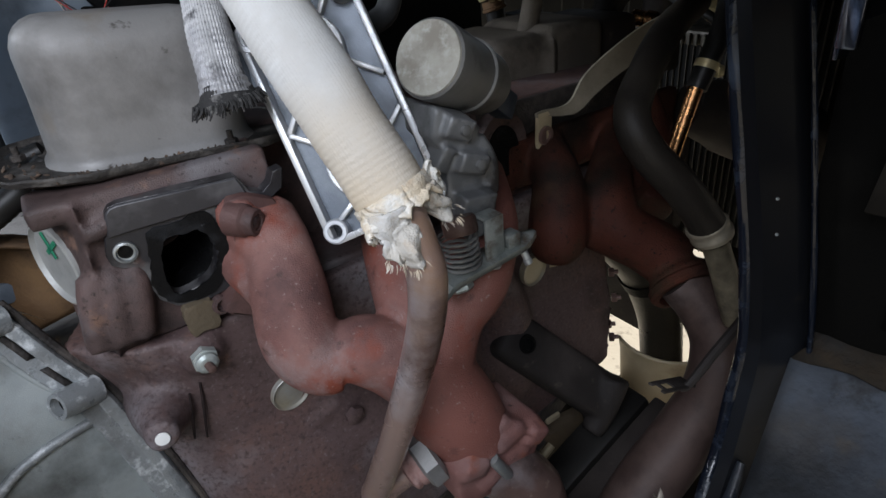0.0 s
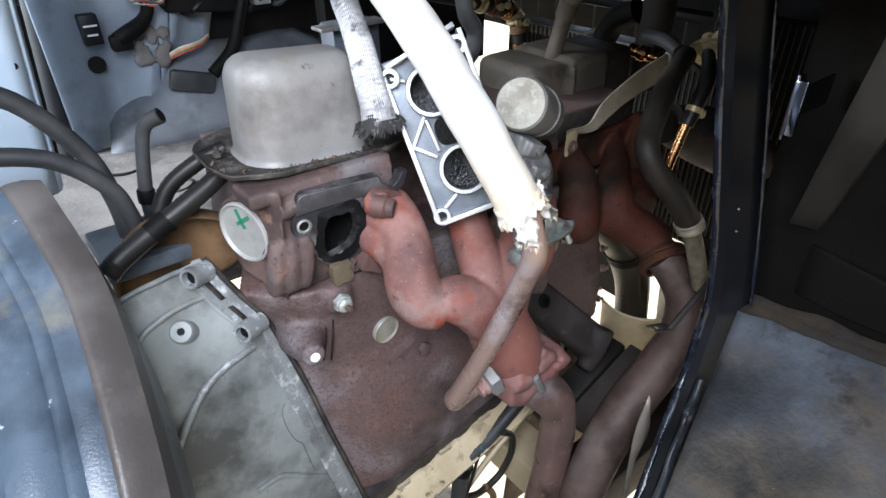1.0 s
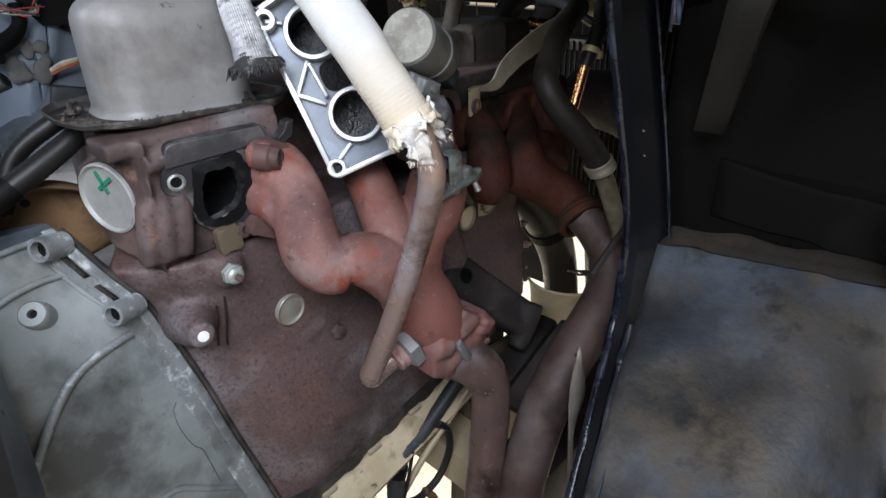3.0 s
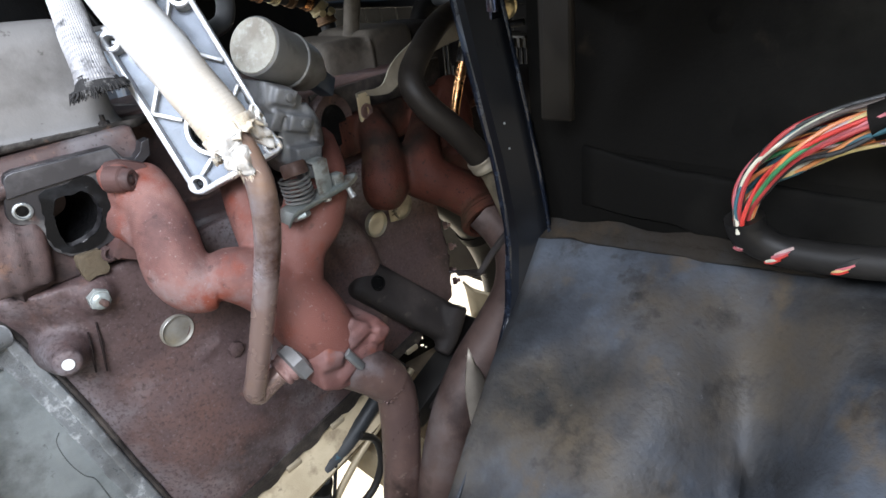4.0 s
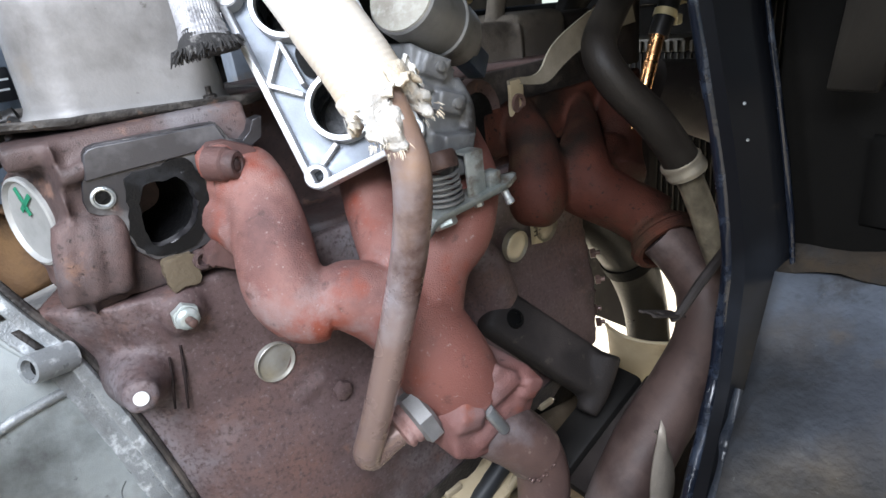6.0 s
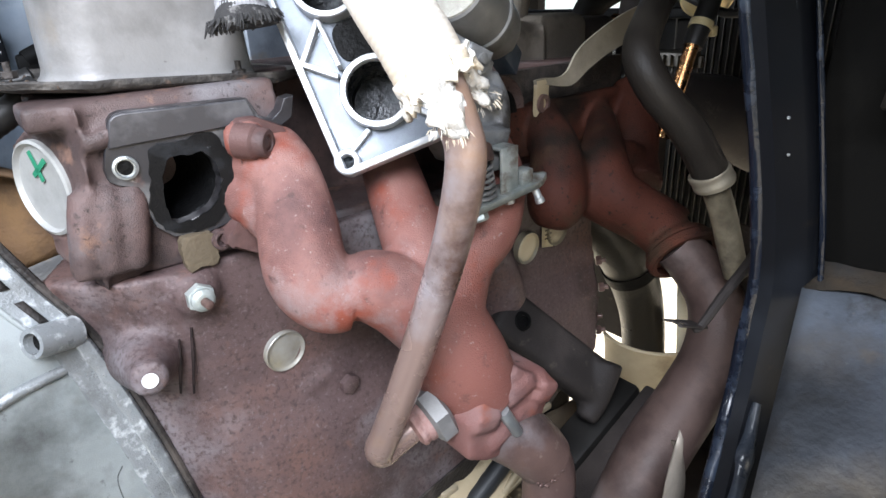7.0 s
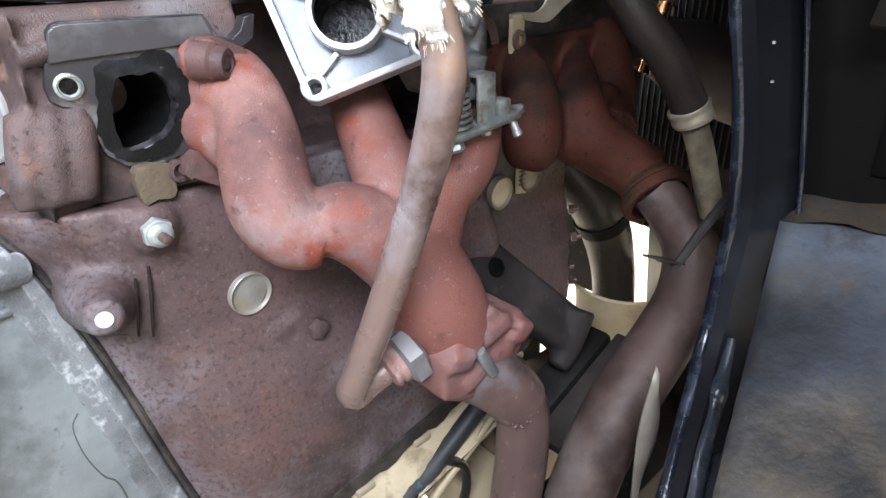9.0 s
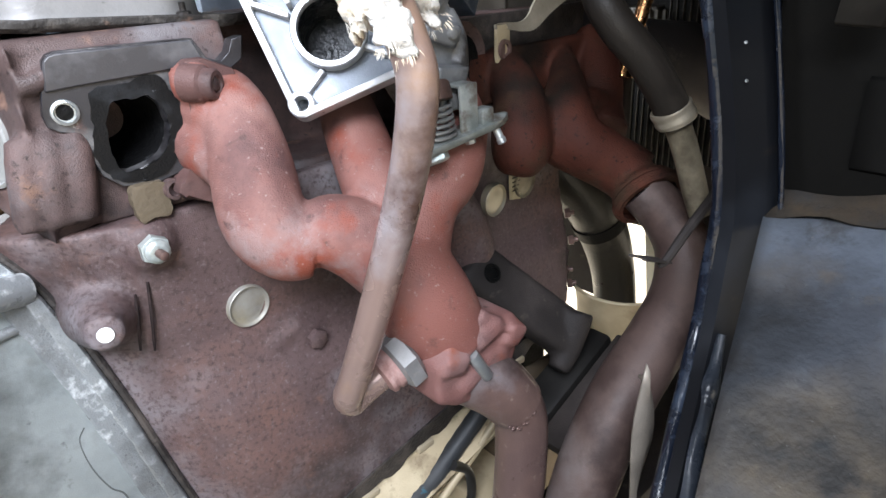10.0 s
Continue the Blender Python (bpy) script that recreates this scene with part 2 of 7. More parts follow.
MOUNT = mat("dusty_black_mount", (0.027, 0.023, 0.0215), 0.68, 0, [((0.058, 0.048, 0.044), 9, .46, .66, 9), ((0.085, 0.070, 0.058), 40, .62, .74, 7)], 0.35, 600, spec=0.2, coarse=0.2)
RUST_ORANGE = mat("orange_rusty_steel", (0.115, 0.062, 0.028), 0.7, 0.3, [((0.17, 0.098, 0.044), 25, .45, .68, 7), ((0.038, 0.024, 0.015), 16, .50, .68, 8)], 0.3, 400)
BLUE_PLASTIC = mat("dark_blue_connector", (0.03, 0.045, 0.07), 0.45, 0, [((0.06, 0.075, 0.1), 40, .5, .7, 4)], 0.1, 400)
VIOLET_PLASTIC = mat("grey_violet_connector", (0.085, 0.085, 0.115), 0.55, 0, [((0.12, 0.12, 0.15), 30, .5, .7, 4)], 0.1, 400)
LABEL_PAPER = mat("yellowed_paper_label", (0.62, 0.55, 0.38), 0.8, 0, [((0.48, 0.40, 0.25), 60, .5, .72, 4)], 0.1, 400)
INK = mat("faded_print", (0.12, 0.10, 0.08), 0.8)
PALE_INK = mat("pale_print", (0.55, 0.56, 0.56), 0.7)
GROUND = mat("pale_dry_ground", (0.62, 0.565, 0.465), 0.9, 0, [((0.70, 0.65, 0.55), 3, .42, .66, 8), ((0.40, 0.35, 0.28), 26, .56, .70, 9)], 0.8, 60)
WORN_AL = mat("worn_aluminium_edge", (0.26, 0.275, 0.28), 0.36, 0.25, [((0.62, 0.64, 0.65), 70, .55, .68, 8), ((0.16, 0.165, 0.165), 18, .50, .64, 10)], 0.3, 700, coarse=0.3)
FIN = mat("grey_radiator_fin", (0.070, 0.064, 0.053), 0.5, 0.3, [((0.036, 0.033, 0.027), 30, .5, .7, 6)], 0.05, 400)
WEB_AL = mat("grey_blue_aluminium_web", (0.115, 0.130, 0.152), 0.42, 0.5, [((0.20, 0.22, 0.245), 30, .47, .68, 6), ((0.085, 0.09, 0.10), 24, .54, .70, 6)], 0.08, 700, coarse=0.2)
CHROME = mat("polished_chrome_clip", (0.22, 0.24, 0.30), 0.24, 1.0, [((0.15, 0.17, 0.22), 20, .45, .66, 4)], 0.03, 300)
WIRE_COLS = [(0.55, 0.05, 0.04), (0.03, 0.03, 0.03), (0.62, 0.48, 0.22), (0.70, 0.28, 0.10), (0.10, 0.08, 0.07), (0.50, 0.14, 0.16), (0.62, 0.60, 0.48), (0.05, 0.22, 0.09), (0.04, 0.12, 0.15), (0.55, 0.40, 0.38), (0.40, 0.05, 0.05), (0.66, 0.22, 0.08)]
WIRES = [mat("wire_sheath", c, 0.4, 0, [(tuple(v * 0.7 for v in c), 60, .5, .72, 3)], 0.05, 300) for c in WIRE_COLS]


# ---- builders ----
def thing(name, base, label, category, group="", kind="", m=None):
    ob = new(name)
    ob.empty_display_size = 0.02
    ob.matrix_world = (ENG if m is None else m) @ Matrix.Translation(base)
    ob["base"] = base
    return tagged(ob, label, category, group, kind)


def top_base(ob):
    return Vector(ob["base"])


def part(name, bm, material, parent, label="", smooth=True, mods=()):
    """One mesh object, drawn in engine axes, under a thing or a part."""
    me = bpy.data.meshes.new(name)
    bmesh.ops.recalc_face_normals(bm, faces=bm.faces)
    base = top_base(parent)
    bmesh.ops.translate(bm, verts=bm.verts, vec=-base)
    bm.to_mesh(me)
    bm.free()
    me.materials.append(material)
    if smooth:
        for p in me.polygons:
            p.use_smooth = True
    ob = new(name, me)
    ob.parent = parent
    ob["base"] = tuple(base)
    for kind, args in mods:
        md = ob.modifiers.new(kind.lower(), kind)
        for k, v in args.items():
            if k == "voxel_size":
                md.mode = "VOXEL"
                md.voxel_size = v
                md.use_smooth_shade = True
            elif k == "angle":
                md.use_edge_angle = True
                md.split_angle = v
            elif k == "width":
                md.width, md.segments, md.limit_method = v, 2, "ANGLE"
            elif k == "factor":
                md.factor, md.iterations = v
            elif k == "thickness":
                md.thickness, md.offset = v, 0
            elif k == "levels":
                md.levels = md.render_levels = v
    if smooth and not any(k == "REMESH" for k, _ in mods):
        me.set_sharp_from_angle(angle=radians(38))
    return tagged(ob, label)


def cast(size=0.0035, it=4):
    return [("REMESH", {"voxel_size": size}), ("SMOOTH", {"factor": (0.5, it)})]


def BM():
    return bmesh.new()


def spline(pts, n):
    """Catmull-Rom through pts, n steps a span; items are tuples of any length."""
    P = [np.array(p, float) for p in pts]
    P = [2 * P[0] - P[1]] + P + [2 * P[-1] - P[-2]]
    out = []
    for i in range(1, len(P) - 2):
        for k in range(n):
            t = k / n
            a, b, c, e = P[i - 1], P[i], P[i + 1], P[i + 2]
            out.append(0.5 * (2 * b + (c - a) * t + (2 * a - 5 * b + 4 * c - e) * t * t + (3 * b - a - 3 * c + e) * t ** 3))
    out.append(P[-2])
    return out


def tube(bm, pts, seg=16, n=6, cap=True, wob=0.0, hollow=False, ridge=None):
    """Sweep through (x, y, z, radius) points."""
    S = spline(pts, n)
    C = [Vector(s[:3]) for s in S]
    rings = []
    ref = Vector((0.13, 0.31, 0.94)).normalized()
    for i, s in enumerate(S):
        d = (C[min(i + 1, len(C) - 1)] - C[max(i - 1, 0)]).normalized()
        u = (ref - d * ref.dot(d))
        if u.length < 1e-3:
            u = d.orthogonal()
        u.normalize()
        ref = u
        v = d.cross(u)
        r = max(s[3], 1e-4)
        if ridge and i % 2:
            r *= ridge
        ring = []
        for k in range(seg):
            a = 2 * math.pi * k / seg
            rr = r
            if wob:
                rr *= 1 + wob * noise.noise(C[i] * 35 + Vector((math.cos(a), math.sin(a), 0)) * 0.8)
            ring.append(bm.verts.new(C[i] + (u * math.cos(a) + v * math.sin(a)) * rr))
        rings.append(ring)
    for a, b in zip(rings, rings[1:]):
        for k in range(seg):
            bm.faces.new((a[k], a[(k + 1) % seg], b[(k + 1) % seg], b[k]))
    if cap:
        bm.faces.new(rings[0][::-1])
        bm.faces.new(rings[-1])
    return rings


def box(bm, x0, x1, y0, y1, z0, z1, bev=0.0, seg=2):
    r = bmesh.ops.create_cube(bm, size=1.0)
    vs = r["verts"]
    for v in vs:
        v.co = Vector((x0 if v.co.x < 0 else x1, y0 if v.co.y < 0 else y1, z0 if v.co.z < 0 else z1))
    if bev:
        es = list({e for v in vs for e in v.link_edges})
        bmesh.ops.bevel(bm, geom=es, offset=bev, segments=seg, affect="EDGES", profile=0.5)


def prism(bm, outline, y0, y1, bev=0.0):
    """Outline of (x, z) between the depths y0 (near) and y1."""
    a = [bm.verts.new((x, y0, z)) for x, z in outline]
    b = [bm.verts.new((x, y1, z)) for x, z in outline]
    n = len(a)
    fs = [bm.faces.new(a), bm.faces.new(b[::-1])]
    for i in range(n):
        fs.append(bm.faces.new((a[i], b[i], b[(i + 1) % n], a[(i + 1) % n])))
    if bev:
        es = list({e for e in fs[0].edges})
        bmesh.ops.bevel(bm, geom=es, offset=bev, segments=2, affect="EDGES", profile=0.5)


def prism_hole(bm, outer, inner, y0, y1, lean=0.0):
    """Plate with the outline outer and a hole inner, from y0 (near) to y1; lean: change of depth along x."""
    loops = []
    for y in (y0, y1):
        pair = []
        for pts in (outer, inner):
            vs = [bm.verts.new((x, y + lean * x, z)) for x, z in pts]
            pair.append(vs)
        es = [bm.edges.new((vs[i], vs[(i + 1) % len(vs)])) for vs in pair for i in range(len(vs))]
        bmesh.ops.triangle_fill(bm, use_beauty=True, use_dissolve=False, edges=es)
        loops.append(pair)
    for k in (0, 1):
        a, b = loops[0][k], loops[1][k]
        for i in range(len(a)):
            bm.faces.new((a[i], b[i], b[(i + 1) % len(a)], a[(i + 1) % len(a)]))


def ngon(cx, cz, r, n=24, rz=None, rot=0.0):
    rz = rz or r
    return [(cx + r * math.cos(2 * math.pi * k / n + rot), cz + rz * math.sin(2 * math.pi * k / n + rot)) for k in range(n)]


def frame_to(origin, axis, side=(0, 0, 1)):
    """Matrix whose z runs along axis."""
    z = Vector(axis).normalized()
    x = Vector(side) - z * Vector(side).dot(z)
    if x.length < 1e-4:
        x = z.orthogonal()
    x.normalize()
    y = z.cross(x)
    m = Matrix((x, y, z)).transposed().to_4x4()
    m.translation = Vector(origin)
    return m


def lathe(bm, prof, origin, axis, seg=24, sides=None, closed=False):
    """Revolve (radius, height) about the axis; sides: facets for a hexagon."""
    m = frame_to(origin, axis)
    n = sides or seg
    rings = []
    for r, h in prof:
        rings.append([bm.verts.new(m @ Vector((max(r, 1e-5) * math.cos(2 * math.pi * k / n), max(r, 1e-5) * math.sin(2 * math.pi * k / n), h))) for k in range(n)])
    for a, b in zip(rings, rings[1:]):
        for k in range(n):
            bm.faces.new((a[k], a[(k + 1) % n], b[(k + 1) % n], b[k]))
    if closed:
        for k in range(n):
            bm.faces.new((rings[-1][k], rings[-1][(k + 1) % n], rings[0][(k + 1) % n], rings[0][k]))
    else:
        bm.faces.new(rings[0][::-1])
        bm.faces.new(rings[-1])


def sheet(bm, rows):
    """Grid surface from rows of points."""
    g = [[bm.verts.new(p) for p in r] for r in rows]
    for a, b in zip(g, g[1:]):
        for i in range(len(a) - 1):
            bm.faces.new((a[i], a[i + 1], b[i + 1], b[i]))


def hexbolt(parent, name, origin, axis, r, h, material, shank=0.0, label=""):
    bm = BM()
    lathe(bm, [(r * 0.86, 0), (r, h * 0.12), (r, h * 0.85), (r * 0.8, h)], origin, axis, sides=6)
    if shank:
        lathe(bm, [(r * 0.45, h), (r * 0.45, h + shank)], origin, axis, 12)
    return part(name, bm, material, parent, label)


def setting(name, bm, material, label, category, smooth=False, m=None):
    me = bpy.data.meshes.new(name)
    bmesh.ops.recalc_face_normals(bm, faces=bm.faces)
    bm.to_mesh(me)
    bm.free()
    me.materials.append(material)
    ob = new(name, me)
    ob.matrix_world = ENG if m is None else m
    ob["base"] = (0.0, 0.0, 0.0)
    if smooth:
        for p in me.polygons:
            p.use_smooth = True
        ob.modifiers.new("edges", "EDGE_SPLIT").split_angle = radians(38)
    return tagged(ob, label, category, kind="structure")


# ---- the setting ----
bm = BM()
g = 60.0
sheet(bm, [[Vector((x, y, GROUND_Z)) for x in (-g, -4, -1, 1, 4, g)] for y in (-g, -4, -1, 1, 4, g)])
setting("ground", bm, GROUND, "pale sunlit dry ground under the vehicle", "ground", m=Matrix.Identity(4))

# passenger firewall: vertical pad with a lip towards the engine opening
bm = BM()
# the unseen upper part only shuts out sun from the windshield side
box(bm, 0.378, 0.40, -1.05, -0.262, -0.16, 0.98, 0.004)
firewall = setting("wall_firewall", bm, PANEL, "dark padded firewall in the passenger footwell", "wall", True)
bm = BM()
v8 = []
for (bx, by, bz), (dx, dy, dz), ln in (((0.331, -0.308, 0.025), (-0.249, -0.174, 0.953), 0.42), ((0.344, -0.330, 0.022), (-0.420, -0.260, 0.869), 0.46)):
    for k in (0.0, ln):
        for off_ in (0.0, 0.008):
            v8.append(bm.verts.new((bx + dx * k + off_, by + dy * k, bz + dz * k)))
for f in ((0, 2, 6, 4), (1, 5, 7, 3), (0, 1, 3, 2), (4, 6, 7, 5), (0, 4, 5, 1), (2, 3, 7, 6)):
    bm.faces.new([v8[i] for i in f])
bmesh.ops.bevel(bm, geom=list(bm.edges), offset=0.002, segments=2, affect="EDGES", profile=0.5)
part("trim_strip", bm, mat("brown_black_trim", (0.016, 0.014, 0.0115), 0.55, 0, [((0.031, 0.027, 0.021), 8, .45, .66, 7)], 0.1, 300, spec=0.2, coarse=0.2), firewall, "dull brownish metal edge strip on the firewall")
bm = BM()
rows = []
for i in range(41):
    yy = -0.322 - 0.018 * i
    zt = -0.012 - 0.010 * min(1.0, i / 5) + 0.002 * noise.noise(Vector((i * 0.6, 0, 0)))
    zb = -0.066 - 0.004 * min(1, i / 8) + 0.004 * noise.noise(Vector((i * 0.9, 3, 0)))
    rows.append([(0.3785, yy, zt + 0.002), (0.3762, yy, zt), (0.3755, yy, zt - 0.003), (0.3755 + 0.001 * noise.noise(Vector((i * 0.5, 1, 1))), yy, (zt + zb) / 2), (0.3758, yy, zb), (0.3785, yy, zb - 0.002)])
sheet(bm, rows)
part("lower_pad", bm, PANEL, firewall, "lower pad edge with torn seam", mods=[("SOLIDIFY", {"thickness": 0.003})])
bm = BM()
rows = []
for i in range(45):
    yy = -0.300 - 0.017 * i
    rows.append([(0.3772 + 0.0022 * noise.noise(Vector((yy * 9, zz * 9, 4))) + 0.0010 * noise.noise(Vector((yy * 30, zz * 26, 1))), yy, zz) for zz in np.linspace(-0.012, 0.60, 40)])
sheet(bm, rows)
part("pad_skin", bm, PANEL, firewall, "dull dark pad surface with soft dents")
for (yy, zz) in ((-0.433, 0.098), (-0.62, 0.10)):
    bm = BM()
    lathe(bm, [(0.011, 0), (0.008, 0.0012), (0.004, 0.002), (0.003, 0.003)], (0.378, yy, zz), (-1, 0, 0), 16)
    part("pad_button", bm, PANEL, firewall)

# floor mat: rises towards the firewall, with soft folds
bm = BM()
rows = []
for i in range(41):
    u = i / 40
    row = []
    for j in range(81):
        v = j / 80
        x = 0.376 - 0.62 * u
        y = -0.276 - 0.80 * v - 0.18 * u
        z = -0.100 + 0.115 * (-0.274 - y) - 0.31 * u - 0.12 * u * v
        fade = min(1.0, 5 * u)
        z += (0.012 * noise.noise(Vector((x * 5, y * 5, 0))) + 0.004 * noise.noise(Vector((x * 16, y * 16, 3)))) * fade
        q = (y + 0.515 + 0.05 * noise.noise(Vector((x * 7, 0, 5)))) / 0.034
        z -= 0.052 * math.exp(-q * q) * fade
        if q < 0:
            z += 0.055 * (1 - math.exp(-q * q * 1.0)) * fade * (1 - 0.5 * min(1.0, max(0.0, -q - 3) / 6))
        z += 0.010 * math.exp(-((q - 2.2) / 1.2) ** 2) * fade
        row.append((x, y, z))
    rows.append(row)
sheet(bm, rows)
fm = setting("floor_mat", bm, MATV, "grey-blue dusty vinyl mat with brown stains on the footwell floor", "floor mat", True)
fm.modifiers.new("thick", "SOLIDIFY").thickness = -0.006
bm = BM()
rows = []
for i in range(61):
    yy = -0.280 - 0.0135 * i
    zj = -0.100 + 0.115 * (-0.274 - yy)
    rows.append([(0.3775, yy, zj + 0.008 + 0.009 * noise.noise(Vector((yy * 24, 1, 1)))), (0.3745, yy, zj + 0.002 + 0.003 * noise.noise(Vector((yy * 50, 2, 1)))), (0.370, yy, zj - 0.001), (0.360, yy, zj - 0.006 + 0.006 * noise.noise(Vector((yy * 30, 4, 1))))])
sheet(bm, rows)
part("torn_underlay", bm, mat("crumbled_underlay", (0.017, 0.0125, 0.008), 0.95, 0, [((0.055, 0.037, 0.020), 12, .50, .70, 8), ((0.02, 0.018, 0.016), 30, .5, .66, 6)], 0.9, 160), fm, "crumbling brown underlay along the mat edge", mods=[("SOLIDIFY", {"thickness": 0.0012})])

# the black lip round the engine opening: down the firewall, then along the floor to the rear
LIP = [(0.350, -0.165, 0.42), (0.350, -0.195, 0.25), (0.350, -0.214, 0.15), (0.350, -0.236, 0.05), (0.350, -0.254, -0.03), (0.349, -0.265, -0.10), (0.346, -0.266, -0.150), (0.334, -0.269, -0.200), (0.300, -0.279, -0.232), (0.230, -0.301, -0.284), (0.150, -0.326, -0.345), (0.05, -0.357, -0.42), (-0.05, -0.39, -0.50)]
opening = thing("engine_opening_lip", (0.35, -0.26, -0.1), "black painted steel lip with rubber edge round the engine opening", "opening lip", kind="structure")
bm = BM()
S = spline(LIP, 6)
rows = []
for i, s in enumerate(S):
    x, y, z = s
    w = 0.001 * noise.noise(Vector((i * 0.7, 0, 0)))
    low = max(0.0, min(1.0, (-0.12 - z) / 0.06))
    rows.append([(x + 0.020, y + 0.010, z - 0.010 * low), (x + 0.004, y + 0.012 + w, z), (x - 0.006, y + 0.006 + w, z + 0.004 * low), (x - 0.006, y - 0.002, z + 0.006 * low), (x + 0.004, y - 0.008, z + 0.003 * low), (x + 0.012, y - 0.014, z - 0.002 * low), (x + 0.024, y - 0.022, z - 0.006 * low)])
sheet(bm, rows)
part("flange", bm, SEAL, opening, mods=[("SOLIDIFY", {"thickness": 0.003})])
bm = BM()
tube(bm, [(x - 0.004, y + 0.011, z + 0.003, 0.0052) for x, y, z in LIP], 10, 6, wob=0.15)
part("rubber_edge", bm, GLOSS_EDGE, opening, "glossy black edge with bluish worn streaks")
for dy, rr, lo in ((-0.012, 0.0026, 0), (-0.024, 0.0020, 0)):
    bm = BM()
    tube(bm, [(x + 0.006 - 0.5 * dy, y + dy + 0.001 * math.sin(k * 1.9), z - 0.002, rr) for k, (x, y, z) in enumerate(LIP)], 8, 6, wob=0.25)
    part("ridge", bm, GLOSS_EDGE, opening, "glossy folded ridge")
bm = BM()
box(bm, 0.286, 0.291, -0.303, -0.2935, 0.118, 0.162, 0.0015)
clip = part("metal_clip", bm, CHROME, opening, "shiny folded metal clip")
bm = BM()
box(bm, 0.2912, 0.303, -0.2945, -0.2920, 0.112, 0.164, 0.0008)
part("clip_fold", bm, CHROME, clip)
bm = BM()
box(bm, 0.303, 0.366, -0.2940, -0.2915, 0.126, 0.152, 0.0008)
part("clip_bracket", bm, SEAL, clip, "black painted clip bracket")
for z, y in ((0.012, -0.262), (-0.012, -0.266)):
    bm = BM()
    lathe(bm, [(0.0012, 0), (0.0008, 0.0010)], (0.3475, y + 0.006, z), (-1, -0.2, 0), 8)
    part("screw_head", bm, ZINC, opening)

bm = BM()
ROLL = [(0.330, -0.277, -0.196, 0.0030), (0.316, -0.281, -0.214, 0.0045), (0.303, -0.284, -0.226, 0.0070), (0.292, -0.287, -0.236, 0.0060), (0.25, -0.300, -0.266, 0.0068), (0.19, -0.319, -0.312, 0.0080), (0.10, -0.347, -0.385, 0.0090), (-0.02, -0.385, -0.48, 0.0100)]
tube(bm, ROLL, 20, 10, wob=0.2)
part("rolled_lip", bm, mat("worn_blue_black_lip", (0.028, 0.034, 0.044), 0.34, 0, [((0.095, 0.105, 0.120), 16, .46, .62, 9), ((0.008, 0.009, 0.012), 9, .53, .68, 8), ((0.12, 0.10, 0.075), 26, .62, .74, 7)], 0.25, 260, spec=0.4), opening, "worn blue-black rolled lip beside the mat")

bm = BM()
LX = [p[0] for p in LIP[::-1] if p[2] <= -0.10]
rows = []
for i in range(25):
    u = 0.17 + 0.47 * i / 24
    x = 0.376 - 0.62 * u
    y1, z1 = -0.276 - 0.18 * u, -0.100 + 0.115 * (0.18 * u + 0.002) - 0.31 * u
    y0 = float(np.interp(x, LX, [p[1] for p in LIP[::-1] if p[2] <= -0.10])) - 0.012
    z0 = float(np.interp(x, LX, [p[2] for p in LIP[::-1] if p[2] <= -0.10]))
    w = 0.003 * noise.noise(Vector((i * 0.6, 2, 0)))
    rows.append([(x, y0, z0), (x, y0 - 0.010 + w, z0 + 0.010), (x, (y0 + y1) / 2 - 0.004 + w, (z0 + z1) / 2), (x, y1 - 0.002, z1 - 0.010), (x, y1 - 0.010, z1 - 0.002)])
sheet(bm, rows)
part("edge_strip", bm, mat("blue_black_edge_strip", (0.022, 0.025, 0.031), 0.42, 0.0, [((0.070, 0.075, 0.082), 14, .50, .66, 9), ((0.008, 0.009, 0.011), 10, .50, .64, 9), ((0.10, 0.082, 0.058), 30, .63, .73, 7)], 0.25, 400), opening, "worn blue-black metal strip between the lip and the mat", mods=[("SOLIDIFY", {"thickness": 0.002})])

# solid near-black slab added for the shade beneath the dash, before the kick panel
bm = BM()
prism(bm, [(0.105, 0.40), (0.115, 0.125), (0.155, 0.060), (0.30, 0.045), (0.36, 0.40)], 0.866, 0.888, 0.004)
setting("dash_dark_slab", bm, BODY_DARK, "dark open recess under the driver's side dashboard", "dashboard")
# roof, rear wall, hood, far cab side: unseen, close the place and block light
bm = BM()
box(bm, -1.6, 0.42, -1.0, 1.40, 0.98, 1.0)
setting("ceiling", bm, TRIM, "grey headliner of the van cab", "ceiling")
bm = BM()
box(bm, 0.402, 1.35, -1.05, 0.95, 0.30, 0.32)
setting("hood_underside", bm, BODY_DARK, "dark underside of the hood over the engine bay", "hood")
# unseen block, brought low and rearward to shade the engine's front end
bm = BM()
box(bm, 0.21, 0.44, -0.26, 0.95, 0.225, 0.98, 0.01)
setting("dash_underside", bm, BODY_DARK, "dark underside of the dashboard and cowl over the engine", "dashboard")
# unseen block added above the footwell to shade pad and mat
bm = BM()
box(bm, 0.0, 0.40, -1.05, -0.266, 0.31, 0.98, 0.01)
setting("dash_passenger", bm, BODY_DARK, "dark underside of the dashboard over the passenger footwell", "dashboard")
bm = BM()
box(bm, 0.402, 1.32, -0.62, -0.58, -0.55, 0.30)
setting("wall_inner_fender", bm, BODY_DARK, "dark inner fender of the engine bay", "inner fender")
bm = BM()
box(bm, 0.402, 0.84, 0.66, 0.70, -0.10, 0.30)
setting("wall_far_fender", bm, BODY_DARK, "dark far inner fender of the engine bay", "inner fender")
bm = BM()
box(bm, -1.62, -1.58, -1.0, 1.40, -0.5, 0.98)
setting("wall_rear", bm, TRIM, "grey rear wall of the cab", "wall")
bm = BM()
box(bm, -1.6, -0.62, -1.0, 0.20, -0.47, -0.44)
setting("floor_rear", bm, MATV, "dusty vinyl cab floor behind the engine", "floor")
bm = BM()
